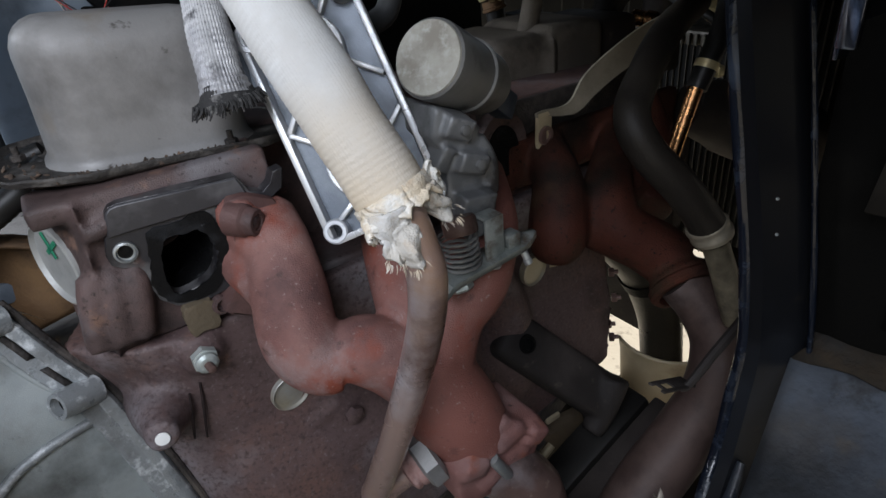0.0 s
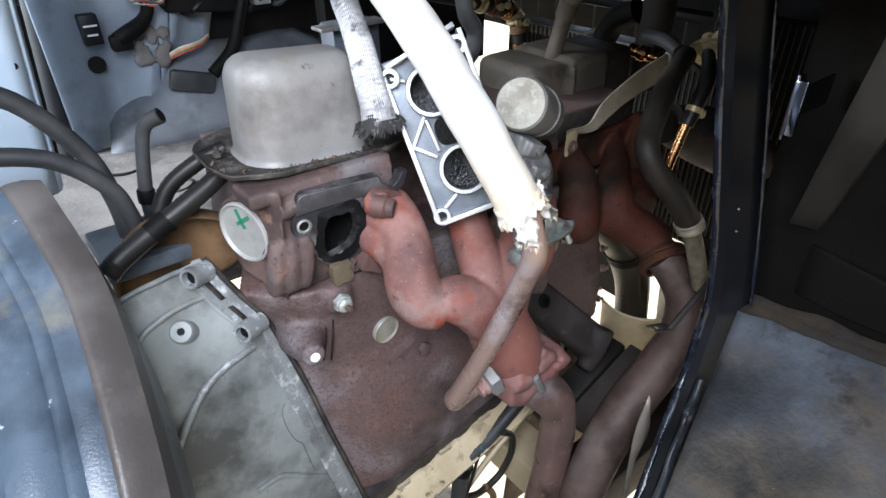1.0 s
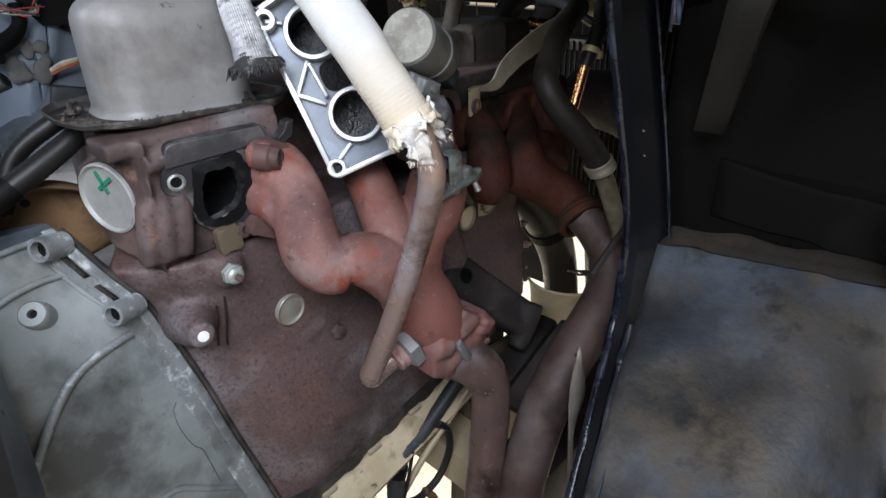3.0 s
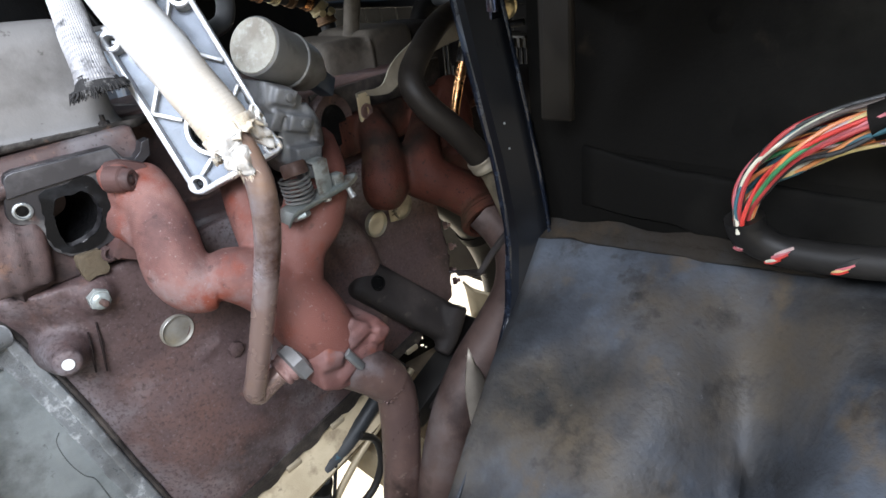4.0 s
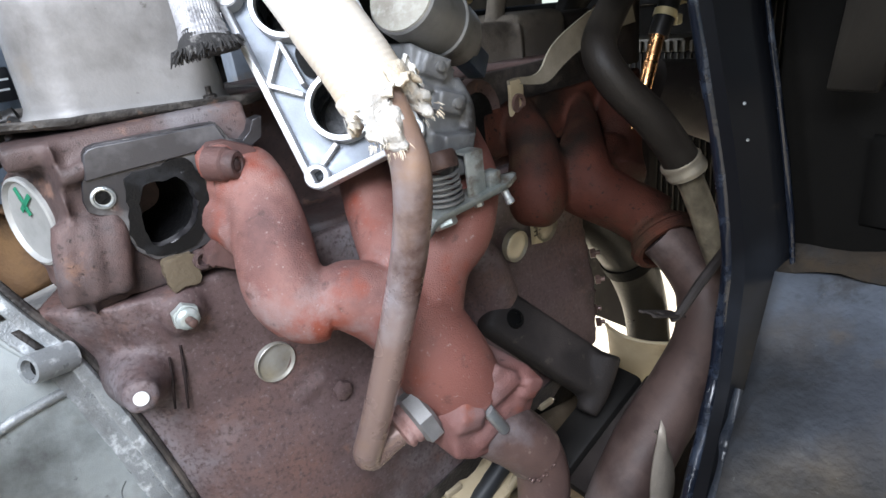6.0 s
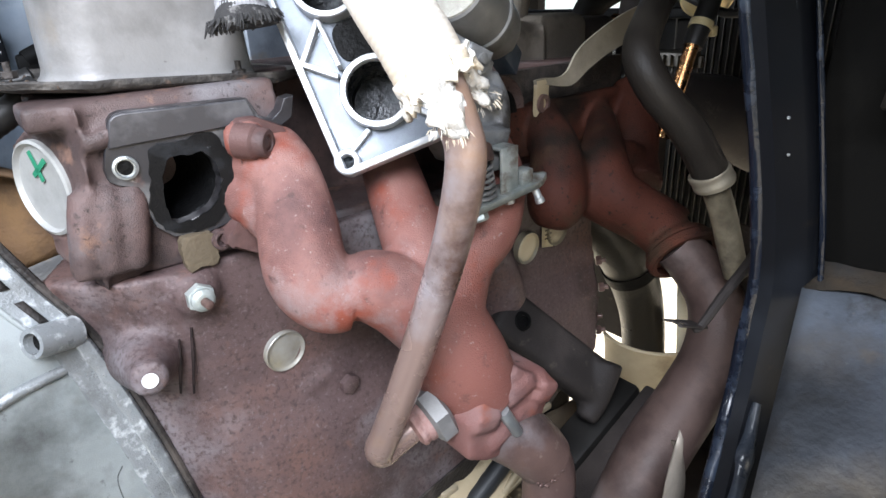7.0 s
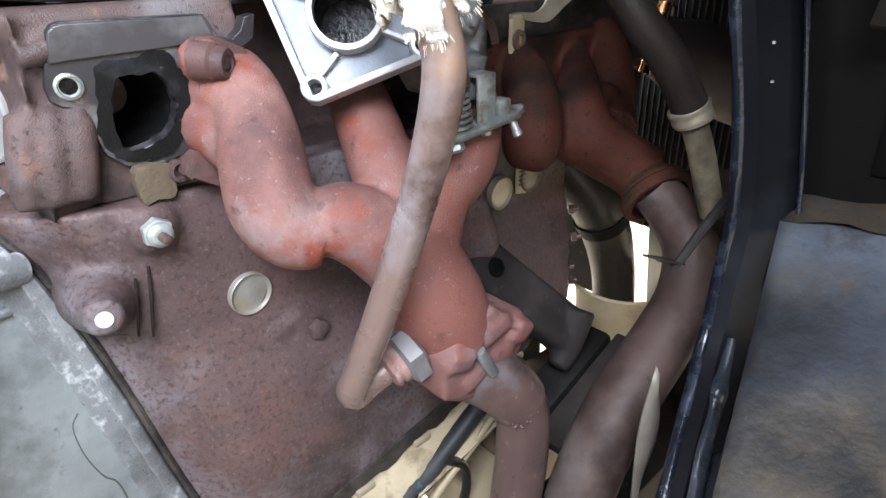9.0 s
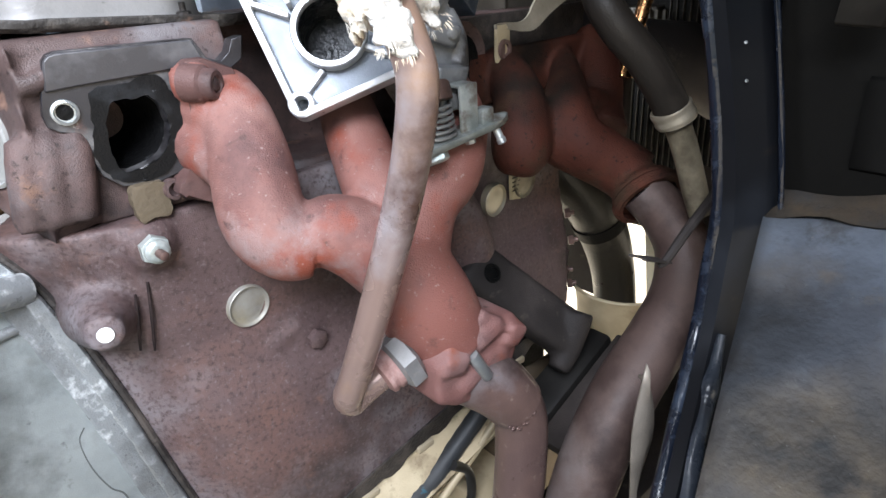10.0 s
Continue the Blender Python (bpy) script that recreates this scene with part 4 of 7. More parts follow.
for k in range(150):
    x, y = crumb_rnd.uniform(-0.048, 0.13), crumb_rnd.gauss(0.038, 0.0035)
    if x < -0.02:
        y = crumb_rnd.uniform(0.04, 0.12)
    m = Matrix.Translation((x, y, 0.0535 - 0.07 * x)) @ Euler((crumb_rnd.random() * 3, crumb_rnd.random() * 3, 0)).to_matrix().to_4x4() @ Matrix.Diagonal((crumb_rnd.uniform(0.7, 2.2), 1, 0.5, 1))
    bmesh.ops.create_icosphere(bm, subdivisions=1, radius=crumb_rnd.uniform(0.0005, 0.0019), matrix=m)
tagged(part("dirt_crumbs", bm, mat("brown_dirt_crumbs", (0.06, 0.045, 0.035), 0.95, 0, [((0.18, 0.12, 0.085), 60, .5, .7, 4)], 0.5, 400), cover, "dirt caked along the flange"), kind="stuff")

# ---- rear exhaust manifold ----
mani = thing("exhaust_manifold", (0.18, -0.10, -0.2), "red-rusted cast iron exhaust manifold of the rear cylinders", "exhaust manifold", "exhaust manifolds")
bm = BM()
tube(bm, [(0.078, 0.004, -0.034, 0.021), (0.082, -0.016, -0.037, 0.022), (0.090, -0.034, -0.046, 0.025)], 18, 4)
tube(bm, [(0.086, 0.004, -0.008, 0.019), (0.090, -0.014, -0.014, 0.020), (0.096, -0.030, -0.026, 0.022)], 18, 4)
tube(bm, [(0.103, 0.006, -0.004, 0.0225), (0.0985, -0.022, -0.018, 0.0250), (0.0930, -0.042, -0.046, 0.0285), (0.0885, -0.056, -0.078, 0.0298), (0.097, -0.066, -0.0955, 0.0290), (0.112, -0.074, -0.0990, 0.0262)], 24, 6)
tube(bm, [(0.1135, -0.077, -0.0945, 0.0245), (0.126, -0.082, -0.0955, 0.0278), (0.142, -0.088, -0.106, 0.0298), (0.162, -0.095, -0.127, 0.0335)], 24, 6)
tube(bm, [(0.204, 0.004, -0.034, 0.024), (0.186, -0.036, -0.052, 0.025), (0.176, -0.066, -0.078, 0.026), (0.174, -0.088, -0.110, 0.029)], 20, 5)
tube(bm, [(0.300, -0.005, -0.026, 0.026), (0.2658, -0.056, -0.0467, 0.0305), (0.2373, -0.080, -0.0625, 0.0330), (0.2213, -0.088, -0.0780, 0.0318), (0.2000, -0.094, -0.0960, 0.0260), (0.1820, -0.098, -0.1240, 0.0290)], 24, 5)
tube(bm, [(0.170, -0.094, -0.116, 0.032), (0.174, -0.102, -0.146, 0.038), (0.184, -0.110, -0.176, 0.039), (0.196, -0.116, -0.206, 0.035)], 24, 5)
lathe(bm, [(0.0140, -0.010), (0.0135, 0.006), (0.0125, 0.008)], (0.0790, -0.012, 0.0105), (0.35, -1, 0.0), 18)
lathe(bm, [(0.0075, -0.008), (0.0068, 0.004), (0.0058, 0.006)], (0.1130, -0.036, -0.0235), (0.75, -0.6, 0.25), 8)
part("casting", bm, MANI, mani, mods=cast(0.0026, 4))
# outlet flange at the foot of the manifold
bm = BM()
prism(bm, [(0.156, -0.234), (0.156, -0.200), (0.168, -0.188), (0.178, -0.176), (0.212, -0.174), (0.224, -0.186), (0.244, -0.190), (0.253, -0.212), (0.238, -0.241), (0.212, -0.238), (0.196, -0.251), (0.176, -0.247)], -0.147, -0.088, 0.003)
for x0, x1, z0, z1, y0, rot in ((0.160, 0.186, -0.212, -0.196, -0.153, 18), (0.196, 0.226, -0.200, -0.186, -0.152, -14), (0.226, 0.246, -0.216, -0.196, -0.156, 30), (0.176, 0.204, -0.232, -0.218, -0.151, -24), (0.208, 0.232, -0.228, -0.214, -0.150, 12)):
    b2 = BM()
    box(b2, x0, x1, y0, -0.130, z0, z1, 0.002)
    bmesh.ops.rotate(b2, verts=b2.verts, cent=((x0 + x1) / 2, y0, (z0 + z1) / 2), matrix=Matrix.Rotation(radians(rot), 3, "Y") @ Matrix.Rotation(radians(rot * 0.4), 3, "X"))
    me2 = bpy.data.meshes.new("lump")
    b2.to_mesh(me2)
    b2.free()
    bm.from_mesh(me2)
    bpy.data.meshes.remove(me2)
part("outlet_flange", bm, mat("dusty_pink_flange", (0.190, 0.088, 0.077), 0.62, 0.0, [((0.250, 0.160, 0.150), 12, .48, .68, 10), ((0.105, 0.060, 0.058), 14, .52, .66, 9), ((0.26, 0.085, 0.055), 20, .58, .70, 8), ((0.060, 0.036, 0.034), 70, .64, .74, 6)], 0.5, 800, coarse=0.2), mani, "dusty pink lumpy outlet flange", mods=cast(0.0028, 8))
bm = BM()
prism(bm, [(0.0700, 0.021), (0.0760, 0.0255), (0.0869, 0.0255), (0.1060, 0.0163), (0.1130, 0.0017), (0.1200, -0.0267), (0.1200, -0.0640), (0.1000, -0.0760), (0.0806, -0.0745), (0.0754, -0.0715), (0.0540, -0.0640), (0.0500, -0.0590), (0.0530, -0.0520), (0.0655, -0.043), (0.0720, -0.0200), (0.0715, 0.0)], -0.0150, 0.004, 0.0025)
FLANGE_MET = mat("purple_brown_flange", (0.105, 0.055, 0.049), 0.58, 0.1, [((0.16, 0.095, 0.088), 16, .46, .62, 10), ((0.038, 0.026, 0.026), 12, .50, .64, 9), ((0.22, 0.15, 0.14), 60, .62, .72, 7)], 0.3, 900, coarse=0.2)
part("mounting_flange", bm, FLANGE_MET, mani, "purple-brown flat flange bolted to the head")
bm = BM()
BOSS_AX = (0.62, -0.78, -0.08)
lathe(bm, [(0.0125, -0.012), (0.0120, 0.001), (0.0102, 0.003), (0.0100, 0.009), (0.0088, 0.0105), (0.0060, 0.0105), (0.0055, 0.0088), (0.0, 0.0085)], (0.0800, -0.0230, 0.0105), BOSS_AX, 28)
part("boss_ring", bm, FLANGE_MET, mani, "round hollow boss at the head end")
bm = BM()
lathe(bm, [(0.0046, -0.003), (0.0046, 0.0010), (0.0036, 0.0016), (0.0, 0.0016)], (0.0853, -0.0296, 0.0098), BOSS_AX, sides=6)
part("bolt", bm, BLOCK, mani, "rusted bolt head sunk in the boss")
bm = BM()
lathe(bm, [(0.0052, -0.004), (0.0052, 0.024), (0.0042, 0.026)], (0.1920, -0.1490, -0.2060), (0.45, -0.12, -0.90), 12)
part("stud", bm, ZINC, mani, "grey flange stud")
# ---- exhaust pipe of the rear manifold ----
pipe = thing("exhaust_pipe", (0.2, -0.165, -0.6), "brown oxidised steel exhaust pipe under the manifold", "exhaust pipe", "exhaust pipes")
bm = BM()
tube(bm, [(0.198, -0.122, -0.232, 0.021), (0.222, -0.143, -0.252, 0.0225), (0.240, -0.152, -0.285, 0.0235), (0.236, -0.158, -0.33, 0.0235), (0.222, -0.163, -0.39, 0.023), (0.208, -0.166, -0.46, 0.023), (0.20, -0.168, -0.62, 0.023)], 24, 6)
part("pipe", bm, PIPE, pipe)
bm = BM()
tube(bm, [(0.192, -0.112, -0.226, 0.0265), (0.206, -0.126, -0.238, 0.0280), (0.226, -0.142, -0.258, 0.0270), (0.238, -0.150, -0.278, 0.0255)], 24, 5, wob=0.06)
part("collar", bm, PIPE, pipe, "flared rusty pipe collar with weld bead")
weld_rnd = random.Random(2)
for k in range(16):
    bm = BM()
    a = k * 0.17 + weld_rnd.uniform(-0.05, 0.05)
    m = Matrix.Translation((0.240 + 0.0238 * math.cos(a + 3.0), -0.152 - 0.0238 * math.sin(a + 0.2) * 0.9, -0.280 - 0.004 * math.sin(a * 3) + weld_rnd.uniform(-0.0015, 0.0015))) @ Matrix.Diagonal((1.4, 0.7, weld_rnd.uniform(0.6, 1.3), 1))
    bmesh.ops.create_icosphere(bm, subdivisions=2, radius=weld_rnd.uniform(0.0012, 0.0022), matrix=m)
    part("weld_bead", bm, PIPE, pipe)

# ---- recirculation tube ----
egr = thing("recirculation_tube", (0.158, -0.106, -0.204), "bent brown steel recirculation tube screwed into the manifold", "exhaust tube")
bm = BM()
tube(bm, [(0.1185, -0.158, 0.085, 0.0106), (0.1235, -0.171, 0.062, 0.0110), (0.1255, -0.183, 0.038, 0.0111), (0.1270, -0.187, 0.015, 0.0112), (0.1290, -0.172, -0.03, 0.0113), (0.1215, -0.155, -0.085, 0.0113), (0.1115, -0.135, -0.145, 0.0112), (0.1035, -0.116, -0.195, 0.0112), (0.1015, -0.108, -0.212, 0.0114), (0.1065, -0.104, -0.2215, 0.0113), (0.118, -0.107, -0.2150, 0.0111), (0.136, -0.112, -0.206, 0.0110), (0.160, -0.116, -0.197, 0.0110)], 20, 6)
part("tube", bm, TUBE, egr)
ax_n = (0.93, -0.13, 0.35)
bm = BM()
lathe(bm, [(0.0108, -0.0075), (0.0158, -0.0055), (0.0166, -0.003), (0.0158, -0.001), (0.0154, 0.0), (0.0168, 0.0015), (0.0172, 0.004), (0.0160, 0.008)], (0.136, -0.1125, -0.2062), ax_n, 24)
part("ferrule", bm, mat("pinkish_rusty_ferrule", (0.30, 0.17, 0.15), 0.75, 0, [((0.42, 0.30, 0.28), 40, .45, .68, 5), ((0.2, 0.1, 0.08), 60, .55, .74, 4)], 0.5, 400), egr, "pinkish corroded ferrule")
bm = BM()
lathe(bm, [(0.019, 0.0), (0.0232, 0.0025), (0.0232, 0.014), (0.019, 0.017)], (0.141, -0.114, -0.2045), ax_n, sides=6)
part("union_nut", bm, mat("dull_steel_nut", (0.20, 0.195, 0.19), 0.5, 0.4, [((0.28, 0.275, 0.27), 30, .45, .68, 5), ((0.26, 0.15, 0.11), 40, .58, .76, 4)], 0.2, 500), egr, "grey steel union nut")


# ---- woven heat sleeves ----
def frayed(parent, material, centre, axis, r, count, length, spread, thick, seed, label):
    rnd = random.Random(seed)
    m = frame_to(centre, axis)
    for k in range(count):
        a = rnd.uniform(0, 2 * math.pi)
        rr = r * rnd.uniform(0.75, 1.02)
        p0 = Vector((rr * math.cos(a), rr * math.sin(a), -0.004))
        L = length * rnd.uniform(0.4, 1.2)
        out = rnd.uniform(0.0, spread)
        p1 = p0 + Vector((math.cos(a) * out * 0.4, math.sin(a) * out * 0.4, L * 0.5))
        p2 = p0 + Vector((math.cos(a + 0.4) * out, math.sin(a + 0.4) * out, L))
        bm = BM()
        w = thick * rnd.uniform(0.6, 1.3)
        tube(bm, [(*(m @ p0), w), (*(m @ p1), w), (*(m @ p2), w * 0.4)], 5, 3)
        part("frayed_strand", bm, material, parent, label)


def woven(bm, pts, seg, n, cells, pitch, amp, wob=0.0):
    """Open tube with the relief of a plain weave."""
    S = spline(pts, n)
    C_ = [Vector(s[:3]) for s in S]
    ref = Vector((0.13, 0.31, 0.94)).normalized()
    run, rings = 0.0, []
    for i, s in enumerate(S):
        d = (C_[min(i + 1, len(C_) - 1)] - C_[max(i - 1, 0)]).normalized()
        u = (ref - d * ref.dot(d)).normalized()
        ref = u
        v = d.cross(u)
        if i:
            run += (C_[i] - C_[i - 1]).length
        ring = []
        for k in range(seg):
            a = 2 * math.pi * k / seg
            w = math.sin(a * cells + run / pitch) * math.sin(a * cells - run / pitch)
            r = s[3] * (1 + wob * noise.noise(C_[i] * 35 + Vector((math.cos(a), math.sin(a), 0)) * 0.8)) + amp * w
            ring.append(bm.verts.new(C_[i] + (u * math.cos(a) + v * math.sin(a)) * r))
        rings.append(ring)
    for a, b in zip(rings, rings[1:]):
        for k in range(seg):
            bm.faces.new((a[k], a[(k + 1) % seg], b[(k + 1) % seg], b[k]))


sleeve = thing("heat_sleeve", (0.115, -0.18, 0.05), "white woven heat sleeve with a torn scorched end over the tube", "heat sleeve")
SL = [(0.1250, -0.1655, 0.058, 0.0200), (0.1205, -0.157, 0.074, 0.0204), (0.1169, -0.1493, 0.0878, 0.0204), (0.1110, -0.134, 0.112, 0.0202), (0.1065, -0.1175, 0.1333, 0.0200), (0.1025, -0.099, 0.155, 0.0198), (0.1000, -0.0782, 0.1759, 0.0194), (0.1000, -0.048, 0.198, 0.0190), (0.1015, -0.017, 0.2166, 0.0190), (0.104, 0.045, 0.250, 0.0190), (0.107, 0.12, 0.285, 0.0190)]
bm = BM()
woven(bm, SL, 220, 40, 36, 0.0011, 0.00018, 0.07)
st_ = GLASS_CLOTH.node_tree
sp_ = st_.nodes["Principled BSDF"]
old_col = sp_.inputs["Base Color"].links[0].from_socket
s_co = st_.nodes.new("ShaderNodeTexCoord")
s_xyz = st_.nodes.new("ShaderNodeSeparateXYZ")
s_nz = st_.nodes.new("ShaderNodeTexNoise")
s_nz.inputs["Scale"].default_value, s_nz.inputs["Detail"].default_value = 26.0, 7.0
s_add = st_.nodes.new("ShaderNodeMath")
s_add.operation = "MULTIPLY_ADD"
s_add.inputs[1].default_value = 0.07
s_rng = st_.nodes.new("ShaderNodeMapRange")
s_rng.inputs["From Min"].default_value, s_rng.inputs["From Max"].default_value = 0.115, 0.035
s_mix = st_.nodes.new("ShaderNodeMix")
s_mix.data_type = "RGBA"
s_mix.inputs["B"].default_value = (0.60, 0.50, 0.37, 1)
st_.links.new(s_co.outputs["Object"], s_xyz.inputs[0])
st_.links.new(s_co.outputs["Object"], s_nz.inputs["Vector"])
st_.links.new(s_nz.outputs[0], s_add.inputs[0])
st_.links.new(s_xyz.outputs["Z"], s_add.inputs[2])
st_.links.new(s_add.outputs[0], s_rng.inputs["Value"])
st_.links.new(s_rng.outputs[0], s_mix.inputs["Factor"])
st_.links.new(old_col, s_mix.inputs["A"])
st_.links.new(s_mix.outputs["Result"], sp_.inputs["Base Color"])
part("braid", bm, GLASS_CLOTH, sleeve)
# torn end: ragged skirt, long on the near left, short in front
bm = BM()
ax_s = (Vector(SL[0][:3]) - Vector(SL[1][:3])).normalized()
ms = frame_to(Vector(SL[0][:3]), ax_s, (0, -1, 0))
rows = []
NS = 56
for k in range(NS + 1):
    a = 2 * math.pi * (k % NS) / NS
    rag = noise.noise(Vector((math.cos(a) * 2.2, math.sin(a) * 2.2, 3.0)))
    fine = noise.noise(Vector((math.cos(a) * 11, math.sin(a) * 11, 7.0)))
    L = 0.011 + 0.009 * rag + 0.006 * fine - 0.005 * max(0.0, math.cos(a))
    row = []
    for v in (-0.25, 0.0, 0.25, 0.5, 0.75, 1.0):
        h = L * max(v, 0) + 0.02 * min(v, 0)
        r = 0.0206 + 0.0030 * max(v, 0) ** 2 * (1 + 1.2 * rag) - 0.0016 * math.sin(max(v, 0) * 3.1) + 0.0012 * noise.noise(Vector((a * 4, v * 4, 1)))
        row.append(ms @ Vector((r * math.cos(a), r * math.sin(a), h)))
    rows.append(row)
sheet(bm, rows)
part("torn_end", bm, SCORCH_CLOTH, sleeve, "scorched tan torn end", mods=[("SOLIDIFY", {"thickness": 0.002})])


def flap(name, root, down, across, length, width, material, seed, label="", curl=0.0035):
    """Crumpled torn piece of cloth that hangs from root."""
    rr = random.Random(seed)
    D, W_ = Vector(down).normalized(), Vector(across)
    W_ = (W_ - D * W_.dot(D)).normalized()
    N_ = D.cross(W_)
    bm = BM()
    rows = []
    for i in range(19):
        v = i / 18
        row = []
        for j in range(15):
            u = j / 14 - 0.5
            sh = seed * 7.3
            wide = width * (1.0 - 0.45 * v ** 1.5 + 0.30 * noise.noise(Vector((v * 3, sh, 0))))
            end = length * (1 - 0.45 * abs(u) ** 1.2 + 0.30 * noise.noise(Vector((u * 4, sh, 3))) + 0.07 * noise.noise(Vector((u * 17, sh, 5))))
            n = curl * (noise.noise(Vector((u * 3.0, v * 2.6, sh))) * 1.6 + 0.35 * noise.noise(Vector((u * 7, v * 6, sh)))) * (0.35 + v) + curl * 0.8 * math.cos(u * 5)
            e = 0.10 * width * noise.noise(Vector((v * 6, u * 2, sh + 1)))
            row.append(Vector(root) + D * (end * v - 0.006) + W_ * (u * wide + e * abs(u) * 2) + N_ * n)
        rows.append(row)
    sheet(bm, rows)
    return part(name, bm, material, sleeve, label, mods=[("SOLIDIFY", {"thickness": 0.0026})])


TORN = mat("white_torn_fibres", (0.58, 0.55, 0.50), 0.95, 0, [((0.50, 0.36, 0.22), 26, .54, .70, 7), ((0.66, 0.65, 0.63), 60, .52, .66, 5), ((0.22, 0.17, 0.13), 90, .66, .74, 4)], 0.5, 800, coarse=0.4)
flap("torn_flap", (0.1100, -0.1855, 0.0560), (0.05, -0.1, -1), (1, -0.35, 0), 0.027, 0.017, TORN, 1, "hanging white torn piece of cloth")
flap("torn_flap", (0.1160, -0.1875, 0.0480), (0.30, -0.2, -1), (1, -0.2, 0.2), 0.024, 0.018, TORN, 2, "hanging white torn piece of cloth", 0.005)
flap("torn_flap", (0.1040, -0.1795, 0.0560), (-0.25, 0.0, -1), (0.8, -0.6, 0), 0.014, 0.012, SCORCH_CLOTH, 3, "scorched torn piece of cloth")
flap("torn_flap", (0.1410, -0.1745, 0.0560), (0.55, -0.1, -0.75), (0.8, -0.4, 0.5), 0.024, 0.016, TORN, 4, "white torn piece of cloth", 0.005)
flap("torn_flap", (0.1470, -0.1655, 0.0640), (0.85, 0.1, -0.55), (0.5, -0.5, 0.7), 0.018, 0.013, SCORCH_CLOTH, 5, "scorched torn piece of cloth")
frayed(sleeve, TORN, (0.1255, -0.1675, 0.0520), ax_s, 0.0205, 60, 0.006, 0.003, 0.00025, 4, "")

for c_, a_, r_, n_ in (((0.1120, -0.1885, 0.0320), (0.05, -0.1, -1), 0.008, 50), ((0.1200, -0.1925, 0.0280), (0.3, -0.2, -1), 0.007, 40), ((0.1555, -0.1775, 0.0400), (0.6, -0.1, -0.7), 0.007, 40)):
    frayed(sleeve, SCORCH_CLOTH, c_, a_, r_, n_ // 2, 0.004, 0.003, 0.00022, int(n_ + 1000 * r_), "")
braid = thing("braided_sleeve", (0.097, 0.004, 0.08), "grey braided sleeve with a charred frayed end hanging by the cover", "heat sleeve")
bm = BM()
BR = [(0.0972, 0.0040, 0.0900, 0.0185), (0.0978, 0.0080, 0.1000, 0.0165), (0.0988, 0.0126, 0.1104, 0.0150), (0.1040, 0.0320, 0.1340, 0.0140), (0.1105, 0.0547, 0.1600, 0.0136), (0.1200, 0.0880, 0.1850, 0.0132), (0.1305, 0.1220, 0.2080, 0.0130), (0.150, 0.18, 0.25, 0.0130)]
woven(bm, BR, 150, 40, 22, 0.0016, 0.00055, 0.10)
part("braid", bm, GREY_BRAID, braid)
bm = BM()
tube(bm, [(0.0970, 0.0035, 0.0835, 0.0225), (0.0972, 0.0045, 0.089, 0.0210), (0.0976, 0.0075, 0.097, 0.0182)], 24, 5, cap=True, wob=0.25)
part("charred_end", bm, DARK_FRAY, braid, "black charred end")
frayed(braid, DARK_FRAY, (0.0970, 0.0035, 0.0860), (0.10, -0.12, -1), 0.0235, 260, 0.008, 0.006, 0.0009, 9, "")

# ---- gearbox bell housing ----
bell = thing("bell_housing", (-0.12, 0.0, -0.45), "dull grey cast aluminium bell housing with ribs behind the engine", "bell housing")
BELL = [(-0.086, 0.063, -0.027), (-0.0625, 0.0490, -0.078), (-0.0425, 0.037, -0.120), (-0.0215, 0.022, -0.210), (-0.008, 0.008, -0.290), (0.005, -0.005, -0.360), (0.030, -0.030, -0.500)]
BS = [Vector(p) for p in spline(BELL, 8)]
BACK = Vector((-0.17, -0.035, 0.010))
BN = Vector((-0.30, -0.62, 0.72)).normalized()


def bell_on(s, u, h=0.0):
    """Point of the casting: s along the joint from its top corner, u rearwards, h out of the surface."""
    q = min(1.0, max(0.0, s)) * (len(BS) - 1)
    i = min(len(BS) - 2, int(q))
    drop = Vector((0.0, 0.0, -0.22)) * max(0.0, u - 0.38) ** 2 * (1.0 - 0.55 * s)
    return BS[i].lerp(BS[i + 1], q - i) + BACK * u + drop + BN * h


def bell_at(s, u, h=0.0):
    return bell_on((7 * s - 1) / 6, u, h)


bm = BM()
rows = []
for i in range(len(BS)):
    s = i / (len(BS) - 1)
    row = [bell_on(s, 0.03, -0.016), bell_on(s, 0.085, -0.009), bell_on(s, 0.105, -0.007)]
    for u in (0.2, 0.3, 0.4, 0.5, 0.6, 0.7, 0.8, 0.95, 1.1):
        row.append(bell_on(s, u, -0.007 - 0.012 * (u - 0.1) ** 2 + 0.002 * noise.noise(Vector((s * 6, u * 6, 1)))))
    rows.append(row)
rows.insert(0, [p + Vector((0.012, 0.030, -0.030)) for p in rows[0]])
sheet(bm, rows)
part("shell", bm, CAST_AL, bell)
bm = BM()
rows = []
for i in range(4 * len(BS)):
    s = i / (4 * len(BS) - 1)
    w = 0.006 * noise.noise(Vector((s * 40, 0, 0)))
    rows.append([bell_on(s, 0.0, -0.03), bell_on(s, 0.0, 0.0050), bell_on(s, 0.006, 0.0070), bell_on(s, 0.052 + w, 0.0072), bell_on(s, 0.060 + w, 0.0062), bell_on(s, 0.062 + w, 0.0010), bell_on(s, 0.140 + w, -0.0005), bell_on(s, 0.152 + w, -0.003), bell_on(s, 0.155, -0.012)])
rows.insert(0, [p + Vector((0.010, 0.026, -0.026)) for p in rows[0]])
sheet(bm, rows)
part("flange_edge", bm, WORN_AL, bell, "worn bright stepped flange edge")


def rib(pts, r, h):
    bm = BM()
    tube(bm, [(*bell_at(s, u, h), r) for s, u in pts], 10, 6)
    return bm


part("rib", rib([(0.255, 0.05), (0.235, 0.16), (0.232, 0.30), (0.24, 0.45), (0.25, 0.60), (0.28, 0.9)], 0.0030, -0.0060), CAST_AL, bell)
